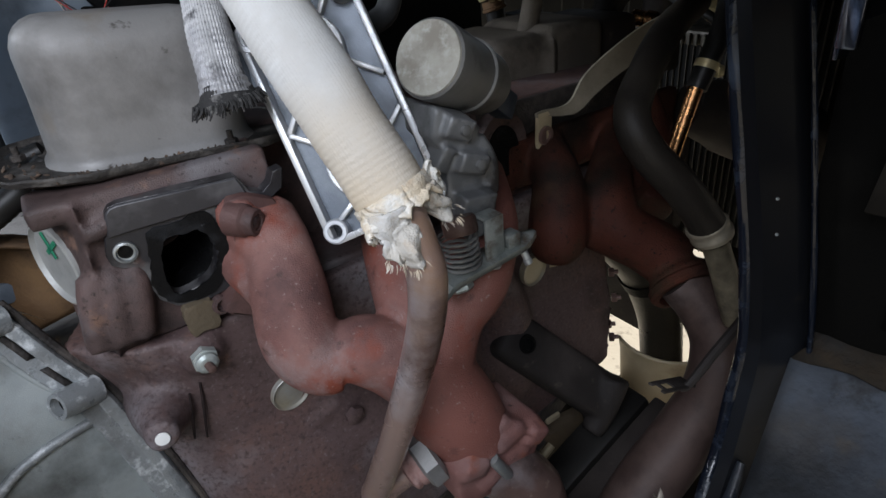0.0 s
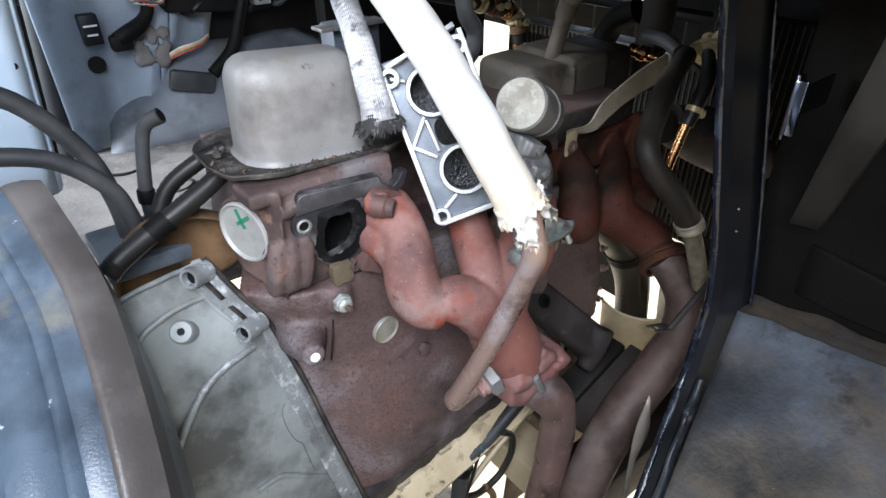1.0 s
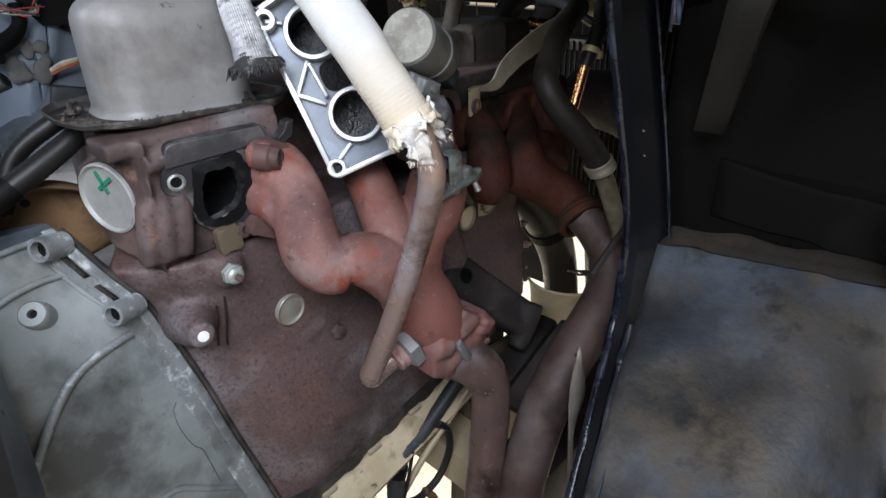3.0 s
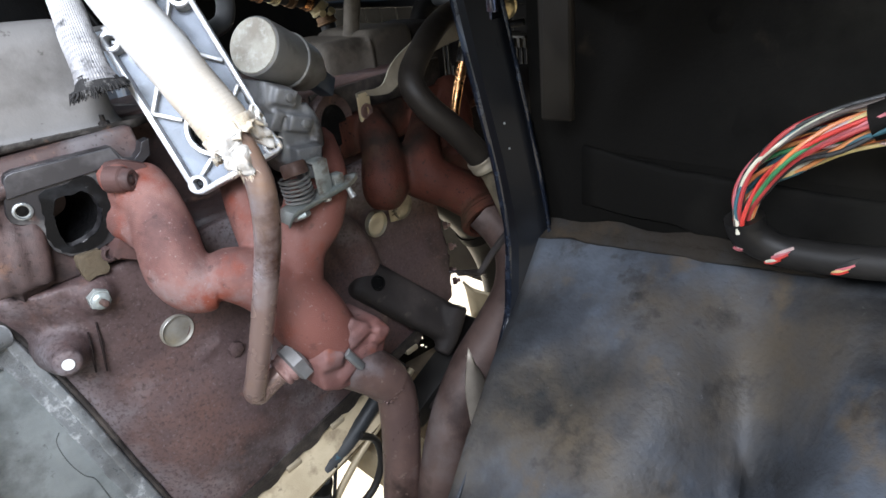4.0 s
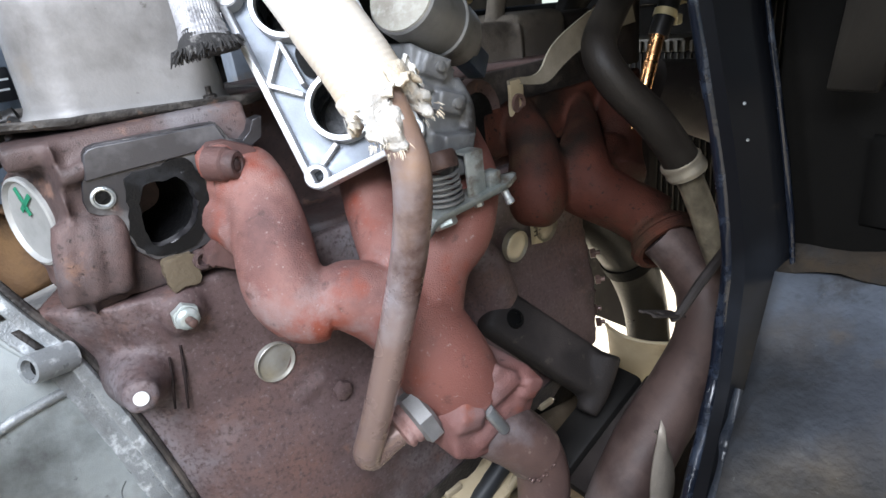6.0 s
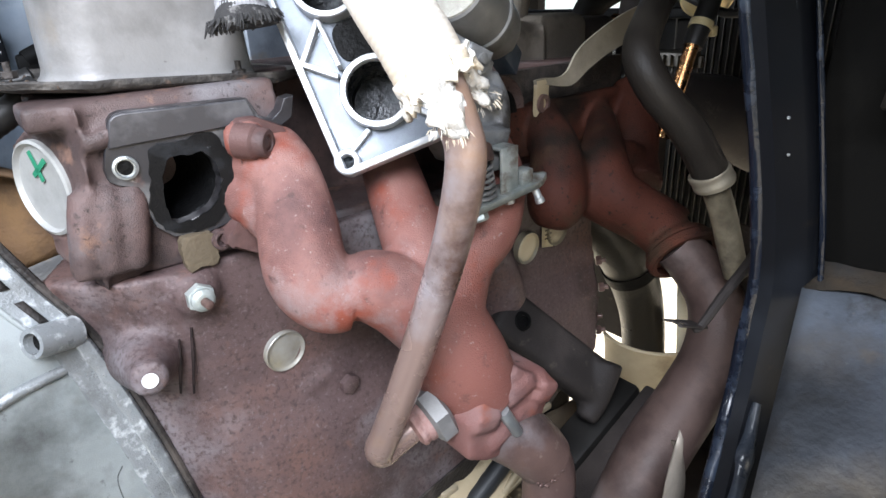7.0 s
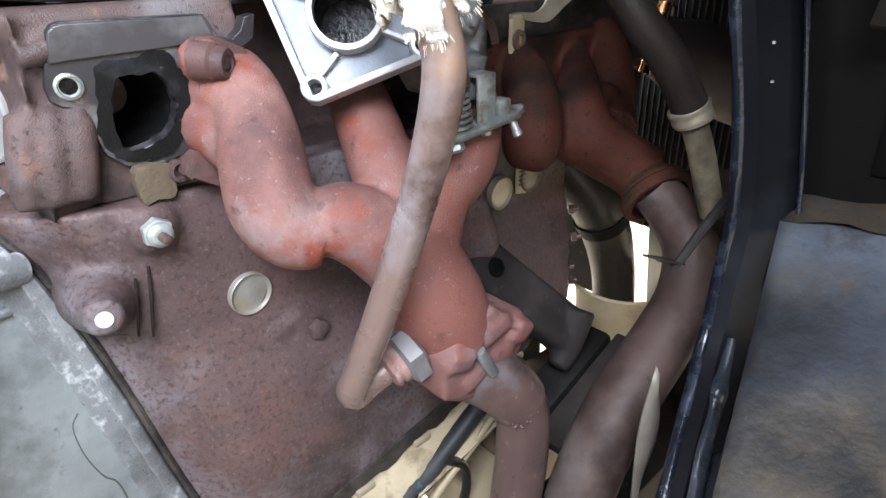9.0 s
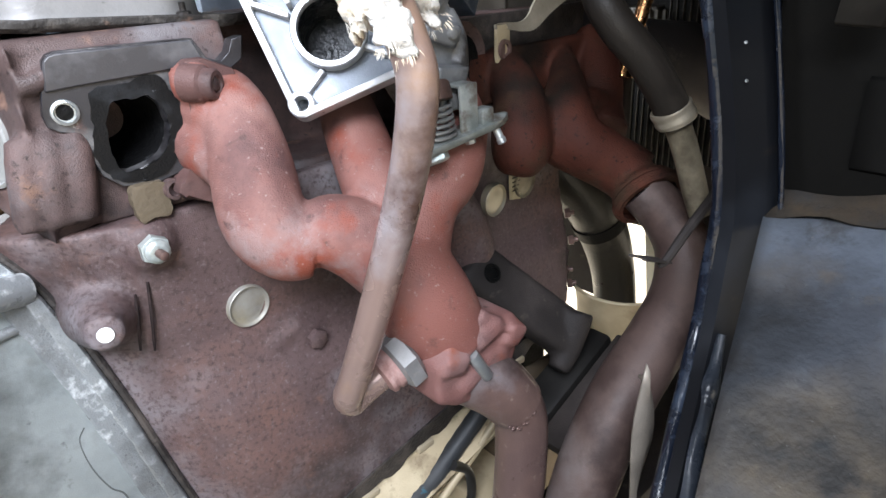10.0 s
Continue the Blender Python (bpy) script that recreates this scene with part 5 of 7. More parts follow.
part("rib", rib([(0.450, 0.06), (0.452, 0.20), (0.458, 0.36), (0.468, 0.52), (0.49, 0.72), (0.52, 1.05)], 0.0040, -0.0066), WORN_AL, bell, "worn cast rib")
part("rib", rib([(0.15, 0.06), (0.145, 0.24), (0.15, 0.6), (0.16, 1.0)], 0.0028, -0.0060), CAST_AL, bell)
part("rib", rib([(0.86, 0.08), (0.80, 0.3), (0.74, 0.45), (0.72, 0.62)], 0.0035, -0.0085), CAST_AL, bell)
part("rib", rib([(0.395, 0.05), (0.393, 0.12), (0.398, 0.18)], 0.0035, -0.0040), WORN_AL, bell, "worn cast rib")
part("rib", rib([(0.19, 0.15), (0.25, 0.160), (0.32, 0.155), (0.39, 0.14)], 0.0025, -0.0055), CAST_AL, bell)
part("rib", rib([(0.315, 0.05), (0.316, 0.10), (0.317, 0.150)], 0.0025, -0.0040), CAST_AL, bell)
# pockets are flat dark patches; the shade inside is painted on
for s0, s1 in ((0.185, 0.270), (0.300, 0.372)):
    bm = BM()
    rows = [[bell_at(s, u, 0.0018) for u in (0.068, 0.085, 0.100)] for s in np.linspace(s0, s1, 6)]
    sheet(bm, rows)
    part("recess", bm, GRIME, bell, "dirty recessed pocket behind the flange", mods=[("SOLIDIFY", {"thickness": 0.0008})])
for s, u, r, hh in ((0.300, 0.40, 0.0115, 0.006), (0.69, 0.86, 0.012, 0.008)):
    bm = BM()
    lathe(bm, [(r * 1.12, -0.014), (r * 1.05, 0.0), (r, hh), (r * 0.88, hh + 0.002), (r * 0.34, hh + 0.002), (r * 0.31, hh - 0.006), (0.0, hh - 0.006)], bell_at(s, u, -0.006), BN + Vector((-0.1, -0.15, 0.0)), 22)
    boss = part("boss", bm, CAST_AL, bell, "round cast boss with a bolt hole")
    bm = BM()
    lathe(bm, [(r * 0.30, 0), (r * 0.30, 0.001)], bell_at(s, u, hh - 0.010), BN + Vector((-0.1, -0.15, 0.0)), 16)
    part("bolt_hole", bm, HOLE_BLACK, boss)
bm = BM()
tube(bm, [(*bell_at(s, u, -0.0068 - 0.012 * (u - 0.1) ** 2), 0.0007) for s, u in ((0.585, 0.19), (0.60, 0.235), (0.64, 0.255), (0.68, 0.24), (0.70, 0.212), (0.74, 0.218), (0.80, 0.228))], 6, 6, wob=0.5)
part("hairline", bm, mat("faint_grey_stain", (0.085, 0.092, 0.092), 0.6, 0, [((0.16, 0.17, 0.17), 60, .45, .65, 6)]), bell, "dark hairline stain on the casting")
# bolt tubes lying behind the flange
TUBE_AX = Vector((-0.17, -0.115, 0.055)).normalized()
for s, ln in ((0.405, 0.032), (0.175, 0.026)):
    bm = BM()
    lathe(bm, [(0.0115, 0.0), (0.0112, ln * 0.8), (0.0104, ln), (0.0074, ln), (0.0070, ln - 0.008), (0.0, ln - 0.008)], bell_at(s, 0.03, -0.0005), TUBE_AX, 22)
    btube = part("bolt_tube", bm, WORN_AL, bell, "open cast bolt tube behind the flange")
    bm = BM()
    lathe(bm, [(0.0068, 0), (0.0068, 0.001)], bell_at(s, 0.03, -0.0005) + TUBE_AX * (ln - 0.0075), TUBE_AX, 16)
    part("bolt_hole", bm, HOLE_BLACK, btube)
hexbolt(bell, "bolt", bell_at(0.88, 0.40, -0.006), BN, 0.011, 0.009, GRIME, 0, "oily black bolt")
hexbolt(bell, "bolt", bell_at(0.99, 0.0, 0.0), Vector((0.4, -0.8, 0.3)), 0.011, 0.012, GRIME)
# black gasket line between engine and bell housing
bm = BM()
tube(bm, [(*(bell_on(s, -0.016, -0.001)), 0.0034) for s in np.linspace(0.0, 1.0, 16)], 8, 3)
part("joint_edge", bm, GRIME, bell, "black oily joint edge")

# rusty flywheel edge above the bell housing
fly = thing("flywheel_edge", (-0.10, 0.11, -0.04), "brown rusty flywheel cover edge with holes", "flywheel")
bm = BM()
rows = []
for i in range(27):
    a = radians(10 + 7 * i)
    rows.append([Vector((-0.085 + r * math.cos(a) * 0.9, 0.13 - 0.02 * math.cos(a), -0.085 + r * math.sin(a))) for r in (0.004, 0.03, 0.055, 0.075, 0.085)] + [Vector((-0.085 + 0.085 * math.cos(a) * 0.9, 0.105 - 0.02 * math.cos(a), -0.085 + 0.085 * math.sin(a)))])
sheet(bm, rows)
part("rim", bm, RUST_ORANGE, fly, mods=[("SOLIDIFY", {"thickness": 0.003})])
for a in (95, 112, 128):
    bm = BM()
    a = radians(a)
    lathe(bm, [(0.004, 0), (0.004, 0.002)], (-0.085 + 0.067 * math.cos(a) * 0.9, 0.129 - 0.02 * math.cos(a), -0.085 + 0.067 * math.sin(a)), (0, -1, 0.1), 12)
    part("hole", bm, HOLE_BLACK, fly)

# ---- moulded hump beside the gearbox ----
hump = thing("moulded_hump", (-0.25, 0.05, -0.3), "grey-blue moulded vinyl hump with worn ridges beside the bell housing", "console")
bm = BM()
edge = [Vector(p) for p in spline([(-0.196, 0.135, 0.050), (-0.190, 0.105, 0.074), (-0.184, 0.060, 0.052), (-0.179, 0.0, 0.019), (-0.184, -0.06, -0.014), (-0.193, -0.12, -0.05), (-0.204, -0.17, -0.088), (-0.224, -0.25, -0.14), (-0.26, -0.36, -0.22)], 5)]
rows = []
for i, e in enumerate(edge):
    s = i / (len(edge) - 1)
    row = [e + Vector((0.012, 0.01, -0.10)), e + Vector((0.006, 0.004, -0.03)), e]
    for k, (dx, dz) in enumerate(((-0.008, 0.006), (-0.022, 0.011), (-0.035, 0.012), (-0.044, 0.0095), (-0.048, 0.0122), (-0.052, 0.0122), (-0.055, 0.0098), (-0.059, 0.0124), (-0.075, 0.012), (-0.088, 0.009), (-0.094, 0.0), (-0.103, -0.020), (-0.111, -0.018), (-0.121, 0.004), (-0.145, 0.016), (-0.19, 0.02), (-0.24, 0.02), (-0.30, 0.02), (-0.40, 0.0))):
        row.append(e + Vector((dx, 0.25 * dx * (0.2 + s) + 0.0, dz * (0.5 + 0.8 * s) + 0.22 * dx * (1 - s) + 0.0012 * noise.noise(Vector((s * 5, k * 0.5, 2))))))
    rows.append(row)
sheet(bm, rows)
part("shell", bm, DOME, hump, mods=[("SOLIDIFY", {"thickness": 0.004})])
bm = BM()
rows = []
for i, e in enumerate(edge):
    s = i / (len(edge) - 1)
    w = 1.0
    rows.append([e + Vector((0.0075, 0.004, -0.03)), e + Vector((0.0026, 0.0, 0.002))] + [e + Vector((dx * w, 0.25 * dx * (0.2 + s), dz * (0.5 + 0.8 * s) + 0.22 * dx * (1 - s) + 0.0034)) for dx, dz in ((-0.008, 0.006), (-0.020, 0.0105), (-0.026, 0.0100))])
sheet(bm, rows)
part("edge_band", bm, mat("brown_grey_vinyl_edge", (0.062, 0.055, 0.052), 0.42, 0, [((0.11, 0.10, 0.095), 9, .45, .66, 8), ((0.19, 0.155, 0.11), 20, .60, .74, 7)], 0.15, 330, spec=0.4), hump, "worn brown-grey rolled edge", mods=[("SOLIDIFY", {"thickness": 0.0025})])
bm = BM()
box(bm, -0.285, -0.235, 0.10, 0.15, 0.085, 0.098, 0.003)
bmesh.ops.rotate(bm, verts=bm.verts, cent=(-0.26, 0.12, 0.09), matrix=Matrix.Rotation(radians(25), 3, "Y"))
part("black_clip", bm, BODY_DARK, hump, "black plastic clip")

# ---- driver's side of the cab ----
bm = BM()
rows = []
for i in range(25):
    x = -0.60 + 0.045 * i
    row = []
    for j in range(15):
        y = 0.02 + 0.028 * j
        row.append((x, y, -0.035 + 0.010 * noise.noise(Vector((x * 9, y * 9, 0))) + 0.004 * noise.noise(Vector((x * 40, y * 40, 0)))))
    rows.append(row)
sheet(bm, rows)
floor_ob = setting("floor", bm, DUST_FLOOR, "dirty littered cab floor on the driver's side", "floor", True, m=CAB)
floor_ob.modifiers.new("thick", "SOLIDIFY").thickness = 0.012
rnd = random.Random(3)
scraps = thing("floor_debris", (-0.1, 0.28, -0.03), "dry crumbs and scraps scattered on the cab floor", "debris", kind="stuff", m=CAB)
bm = BM()
for k in range(420):
    x, y = rnd.uniform(-0.34, 0.14), rnd.uniform(0.15, 0.43)
    r = rnd.uniform(0.001, 0.0045)
    z = -0.035 + 0.010 * noise.noise(Vector((x * 9, y * 9, 0))) + 0.004
    m = Matrix.Translation((x, y, z)) @ Euler((rnd.random() * 3, rnd.random() * 3, rnd.random() * 6)).to_matrix().to_4x4() @ Matrix.Diagonal((rnd.uniform(0.6, 2.6), 1, 0.4, 1))
    bmesh.ops.create_icosphere(bm, subdivisions=1, radius=r, matrix=m)
part("crumbs", bm, DUST_FLOOR, scraps)
# cable ends lying on the floor
for k, pts in enumerate(([(-0.085, 0.235, -0.024), (-0.060, 0.245, -0.022), (-0.045, 0.230, -0.021), (-0.060, 0.215, -0.022), (-0.090, 0.222, -0.024), (-0.135, 0.245, -0.026)], [(-0.170, 0.300, -0.026), (-0.135, 0.318, -0.022), (-0.100, 0.312, -0.024), (-0.075, 0.325, -0.026)], [(-0.250, 0.255, -0.026), (-0.215, 0.262, -0.022), (-0.190, 0.250, -0.026)])):
    h = thing("floor_cable", pts[0], "thin black cable end lying on the littered floor", "cable", "floor cables", m=CAB)
    bm = BM()
    tube(bm, [(*p, 0.0022) for p in pts], 8, 6)
    part("cable", bm, RUBBER, h)
# wiring that hangs under the dashboard
for k in range(9):
    h = thing("dash_loom", (0.10 + 0.02 * k, 0.44, 0.16), "dark wiring loom hanging under the dashboard", "wiring loom", "dash looms", m=CAB)
    bm = BM()
    x = 0.015 + 0.028 * k
    s = rnd.uniform(-0.02, 0.02)
    tube(bm, [(x, 0.455, 0.20, 0.004), (x + 0.02 + s, 0.445 - 0.02 * rnd.random(), 0.150 - 0.02 * rnd.random(), 0.0045), (x + 0.05, 0.44 - 0.02 * rnd.random(), 0.125 + 0.02 * rnd.random(), 0.0042), (x + 0.08 + s, 0.450, 0.165, 0.004), (x + 0.09, 0.46, 0.21, 0.004)], 9, 6, wob=0.15)
    part("conduit", bm, (RUBBER, BODY_DARK, RUBBER_GREY)[k % 3], h)
# toe mat
toe = thing("toe_mat", (0.05, 0.41, -0.03), "grey-blue curved vinyl mat rising to the driver's toe board", "floor mat", m=CAB)
bm = BM()
rows = []
for i in range(21):
    x = -0.105 + 0.021 * i
    f = math.sin(math.pi * min(1, (i + 1) / 21))
    lift = 0.03 + 0.085 * min(1.0, f * 1.3)
    row = []
    for j in range(10):
        v = j / 9
        row.append((x + 0.03 * v, 0.375 + 0.085 * v - 0.018 * math.sin(v * 3.1) * f, -0.030 + lift * v ** 0.8 + 0.006 * noise.noise(Vector((x * 14, v * 3, 0)))))
    rows.append(row)
sheet(bm, rows)
part("mat", bm, mat("dirty_toe_mat", (0.10, 0.11, 0.125), 0.55, 0, [((0.17, 0.187, 0.21), 5, .46, .64, 9), ((0.045, 0.048, 0.053), 8, .50, .64, 9), ((0.085, 0.072, 0.056), 11, .56, .70, 9)], 0.2, 500, coarse=0.4), toe, mods=[("SOLIDIFY", {"thickness": 0.004})])
bm = BM()
box(bm, -0.2, 0.55, 0.475, 0.49, -0.05, 0.16)
setting("wall_toe_board", bm, BODY_DARK, "dark toe board behind the pedals", "toe board", m=CAB)
# kick panel with hollows
bm = BM()
rows = []
for i in range(17):
    u = i / 16
    row = []
    for j in range(17):
        v = j / 16
        x = -0.135 + 0.17 * u
        z = -0.04 + 0.26 * v
        y = 0.405 + 0.055 * u + 0.018 * math.exp(-((u - 0.32) / 0.12) ** 2) - 0.020 * math.exp(-((u - 0.62 - 0.3 * (v - 0.4)) / 0.07) ** 2) + 0.02 * v * u
        row.append((x + 0.10 * u * v, y, z))
    rows.append(row)
sheet(bm, rows)
kick = setting("kick_panel", bm, mat("blue_grey_kick_plastic", (0.17, 0.205, 0.25), 0.42, 0, [((0.26, 0.30, 0.345), 5, .46, .64, 8), ((0.085, 0.10, 0.12), 7, .52, .66, 9), ((0.15, 0.135, 0.11), 14, .62, .74, 7)], 0.12, 500, coarse=0.4), "grey-blue moulded kick panel by the driver's door", "kick panel", True, m=CAB)
kick.modifiers.new("thick", "SOLIDIFY").thickness = 0.005
bm = BM()
lathe(bm, [(0.011, 0), (0.010, 0.002), (0.0055, 0.002), (0.005, -0.002), (0.0, -0.002)], (-0.080, 0.416, 0.088), (0, -1, 0.1), 20)
part("screw_recess", bm, BODY_DARK, kick)
sw = part("switch", (lambda b: (box(b, -0.088, -0.066, 0.398, 0.416, 0.115, 0.152, 0.002), b)[-1])(BM()), SEAL, kick, "black rocker switch with pale unreadable marks")
for z, w in ((0.139, 0.008), (0.128, 0.006)):
    bm = BM()
    box(bm, -0.077 - w, -0.077 + w, 0.3972, 0.3978, z - 0.0011, z + 0.0011)
    part("mark_bar", bm, PALE_INK, sw)
# door edge
bm = BM()
rows = []
for i in range(9):
    z = -0.06 + 0.05 * i
    rows.append([(-0.75, 0.36, z), (-0.45, 0.385, z), (-0.25, 0.395, z), (-0.180 + 0.004 * i, 0.40, z), (-0.166 + 0.005 * i, 0.408, z), (-0.160 + 0.005 * i, 0.43, z)])
sheet(bm, rows)
dr = setting("door_1", bm, DOOR_BLUE, "pale blue painted edge of the driver's door frame", "door", True)
dr.modifiers.new("thick", "SOLIDIFY").thickness = 0.006
bm = BM()
lathe(bm, [(0.004, 0), (0.004, 0.001)], (-0.158, 0.3985, 0.108), (0, -1, 0), 14)
part("screw_hole", bm, HOLE_BLACK, dr)
bm = BM()
tube(bm, [(-0.152 + 0.1 * (z + 0.06), 0.415, z, 0.011) for z in (-0.07, 0.0, 0.1, 0.2, 0.32)], 10, 4)
setting("door_seal", bm, RUBBER_GREY, "grey rubber door seal along the door frame", "door seal", True, m=CAB)
# cab walls out of view
bm = BM()
box(bm, -1.6, 0.46, 0.74, 0.78, -0.30, 0.98)
setting("wall_driver_side", bm, BODY_DARK, "dark driver's side wall of the van", "wall", m=CAB)
bm = BM()
box(bm, 0.24, 0.46, 0.43, 0.74, 0.13, 0.98)
setting("wall_dash", bm, BODY_DARK, "dark dashboard body over the pedals", "dashboard", m=CAB)
# pedals, column end and wires under the dash
pedal = thing("pedal", (0.04, 0.40, 0.05), "black brake pedal arm with a worn rubber pad", "pedal", m=CAB)
bm = BM()
tube(bm, [(0.135, 0.425, 0.15, 0.009), (0.118, 0.420, 0.112, 0.0095), (0.098, 0.412, 0.078, 0.0095), (0.062, 0.405, 0.052, 0.009)], 10, 5)
part("arm", bm, BODY_DARK, pedal)
bm = BM()
box(bm, -0.004, 0.058, 0.385, 0.399, 0.035, 0.064, 0.005)
bmesh.ops.rotate(bm, verts=bm.verts, cent=(0.03, 0.39, 0.05), matrix=Matrix.Rotation(radians(16), 3, "Y"))
part("pad", bm, RUBBER_GREY, pedal, "worn grey rubber pad")
blob = thing("torn_insulation", (-0.02, 0.42, 0.10), "torn brownish foam insulation stuck to the kick panel", "insulation", m=CAB)
bm = BM()
for k in range(16):
    m = Matrix.Translation((-0.026 + 0.045 * rnd.random(), 0.418 + 0.008 * rnd.random(), 0.075 + 0.045 * rnd.random())) @ Matrix.Diagonal((1, 0.5, 1, 1))
    bmesh.ops.create_icosphere(bm, subdivisions=2, radius=rnd.uniform(0.005, 0.011), matrix=m)
part("foam", bm, DUST_FLOOR, blob, mods=cast(0.0028, 2))
lever = thing("column_end", (-0.03, 0.41, 0.13), "black plastic end of the steering column shroud", "steering column", m=CAB)
bm = BM()
tube(bm, [(-0.052, 0.398, 0.118, 0.009), (-0.036, 0.400, 0.124, 0.0105), (-0.018, 0.404, 0.132, 0.010), (-0.004, 0.41, 0.146, 0.0085), (0.0, 0.42, 0.165, 0.008)], 14, 5, wob=0.15)
part("shroud", bm, BODY_DARK, lever)
bm = BM()
box(bm, -0.060, -0.034, 0.392, 0.410, 0.104, 0.124, 0.004)
part("plug", bm, BODY_DARK, lever, "black plug hanging from the column")
for k in range(11):
    w = thing("dash_wire", (0.0, 0.40, 0.16), "thin coloured wire looping under the dashboard", "wire", "dash wires", m=CAB)
    bm = BM()
    a_, b_, c_ = (rnd.uniform(-1, 1) for q in range(3))
    tube(bm, [(-0.030 + 0.004 * a_, 0.404, 0.182 + 0.002 * b_, 0.0007), (-0.020 + 0.005 * b_, 0.399, 0.166 + 0.005 * c_, 0.0007), (-0.004 + 0.005 * c_, 0.398, 0.157 + 0.006 * a_, 0.0007), (0.012 + 0.006 * a_, 0.400, 0.158 + 0.007 * b_, 0.0007), (0.022 + 0.008 * b_, 0.404, 0.168 + 0.008 * c_, 0.0007)], 6, 4)
    part("strand", bm, WIRES[(0, 7, 5, 1, 6, 1, 10, 7, 4, 8, 9)[k]], w)
dbr = thing("dash_bracket", (0.16, 0.42, 0.146), "bright stamped steel bracket with holes under the dashboard", "bracket", m=CAB)
bm = BM()
box(bm, 0.1485, 0.1732, 0.418, 0.4195, 0.1335, 0.1594, 0.002)
box(bm, 0.1485, 0.1510, 0.418, 0.440, 0.1335, 0.1594, 0.0008)
part("plate", bm, ZINC, dbr)
for x, z in ((0.157, 0.152), (0.157, 0.141), (0.166, 0.147)):
    bm = BM()
    lathe(bm, [(0.0028, 0.0), (0.0028, 0.0012)], (x, 0.4178, z), (0, -1, 0), 12)
    part("hole", bm, HOLE_BLACK, dbr)
for k in range(5):
    w = thing("dash_wire", (0.03, 0.42, 0.09), "thin coloured wire under the dashboard", "wire", "dash wires", m=CAB)
    bm = BM()
    o = 0.003 * k
    tube(bm, [(0.012, 0.414, 0.080 + o * 0.6, 0.0012), (0.026, 0.409, 0.086 + o * 0.7, 0.0012), (0.042, 0.410, 0.089 + o * 0.6, 0.0012), (0.060, 0.420, 0.091 + o * 0.5, 0.0012), (0.078, 0.44, 0.094 + o * 0.4, 0.0012)], 6, 4)
    part("strand", bm, WIRES[(0, 7, 3, 9, 6)[k]], w)
brk = thing("heater_bracket", (0.25, 0.30, 0.05), "dark grey channel bracket behind the valve cover", "bracket")
bm = BM()
box(bm, 0.213, 0.290, 0.29, 0.33, 0.0, 0.118, 0.003)
part("channel", bm, TRIM, brk)
bm = BM()
box(bm, 0.185, 0.290, 0.27, 0.30, 0.116, 0.121, 0.001)
part("top_plate", bm, GREY_AL, brk, "pale thin top plate")

# ---- heater hoses on the driver's side ----
for pts, nm in (([(-0.36, 0.13, 0.150, 0.0095), (-0.28, 0.165, 0.152, 0.0095), (-0.230, 0.18, 0.146, 0.0095), (-0.181, 0.182, 0.125, 0.0095), (-0.141, 0.18, 0.064, 0.0095), (-0.129, 0.178, 0.010, 0.0095), (-0.127, 0.178, -0.035, 0.0095)], 0), ([(-0.38, 0.13, 0.098, 0.0088), (-0.30, 0.15, 0.098, 0.0088), (-0.250, 0.16, 0.094, 0.0088), (-0.176, 0.162, 0.074, 0.0088), (-0.133, 0.16, 0.032, 0.0088), (-0.122, 0.16, -0.005, 0.0088), (-0.120, 0.16, -0.035, 0.0088)], 1)):
    h = thing("heater_hose", (-0.12, 0.17, -0.03), "dusty dark grey heater hose arching over the floor", "hose", "heater hoses")
    bm = BM()
    tube(bm, pts, 16, 6, wob=0.03)
    part("hose", bm, RUBBER_GREY, h)
stub = thing("hose_stub", (-0.09, 0.21, -0.03), "upright dark rubber hose stub cut off open", "hose")
bm = BM()
tube(bm, [(-0.094, 0.208, -0.040, 0.0085), (-0.093, 0.208, -0.010, 0.0080), (-0.086, 0.208, 0.030, 0.0075), (-0.079, 0.208, 0.058, 0.0073), (-0.072, 0.204, 0.072, 0.0078), (-0.058, 0.196, 0.080, 0.0088)], 16, 5)
part("hose", bm, RUBBER_GREY, stub)
bm = BM()
lathe(bm, [(0.0062, 0), (0.0062, 0.0012)], (-0.058, 0.196, 0.080), (0.8, -0.5, 0.45), 16)
part("bore", bm, HOLE_BLACK, stub, "dark open bore")
bm = BM()
lathe(bm, [(0.0095, -0.010), (0.0100, -0.006), (0.0098, 0.004), (0.0088, 0.006)], (-0.093, 0.208, -0.008), (0.1, 0, 1), 18)
part("band", bm, BODY_DARK, stub)
for pts, mt, nm in (([(-0.020, 0.105, 0.050, 0.0095), (-0.046, 0.100, 0.034, 0.0098), (-0.079, 0.098, 0.018, 0.0105), (-0.119, 0.096, 0.000, 0.0105), (-0.150, 0.090, -0.012, 0.011), (-0.168, 0.085, -0.022, 0.011)], RUBBER, "loom"), ([(-0.02, 0.125, 0.055, 0.008), (-0.05, 0.13, 0.045, 0.0085), (-0.085, 0.135, 0.022, 0.0085), (-0.11, 0.13, -0.02, 0.0085)], RUBBER, "loom")):
    h = thing("wiring_loom", (-0.1, 0.1, -0.01), "thick black corrugated wiring loom beside the engine", "wiring loom", "wiring looms")
    bm = BM()
    tube(bm, pts, 16, 14, ridge=1.05)
    part("conduit", bm, mt, h)
    bm = BM()
    tube(bm, [tuple(np.array(pts[3]) + np.array((0, 0, 0, 0.001))), tuple(np.array(pts[2]) * 0.5 + np.array(pts[3]) * 0.5 + np.array((0, 0, 0, 0.0014)))], 16, 5)
    part("tape", bm, BODY_DARK, h, "shiny black tape wrap")
base = thing("hose_bracket", (-0.11, 0.17, -0.05), "grey plate that holds the heater hose ends", "bracket")
bm = BM()
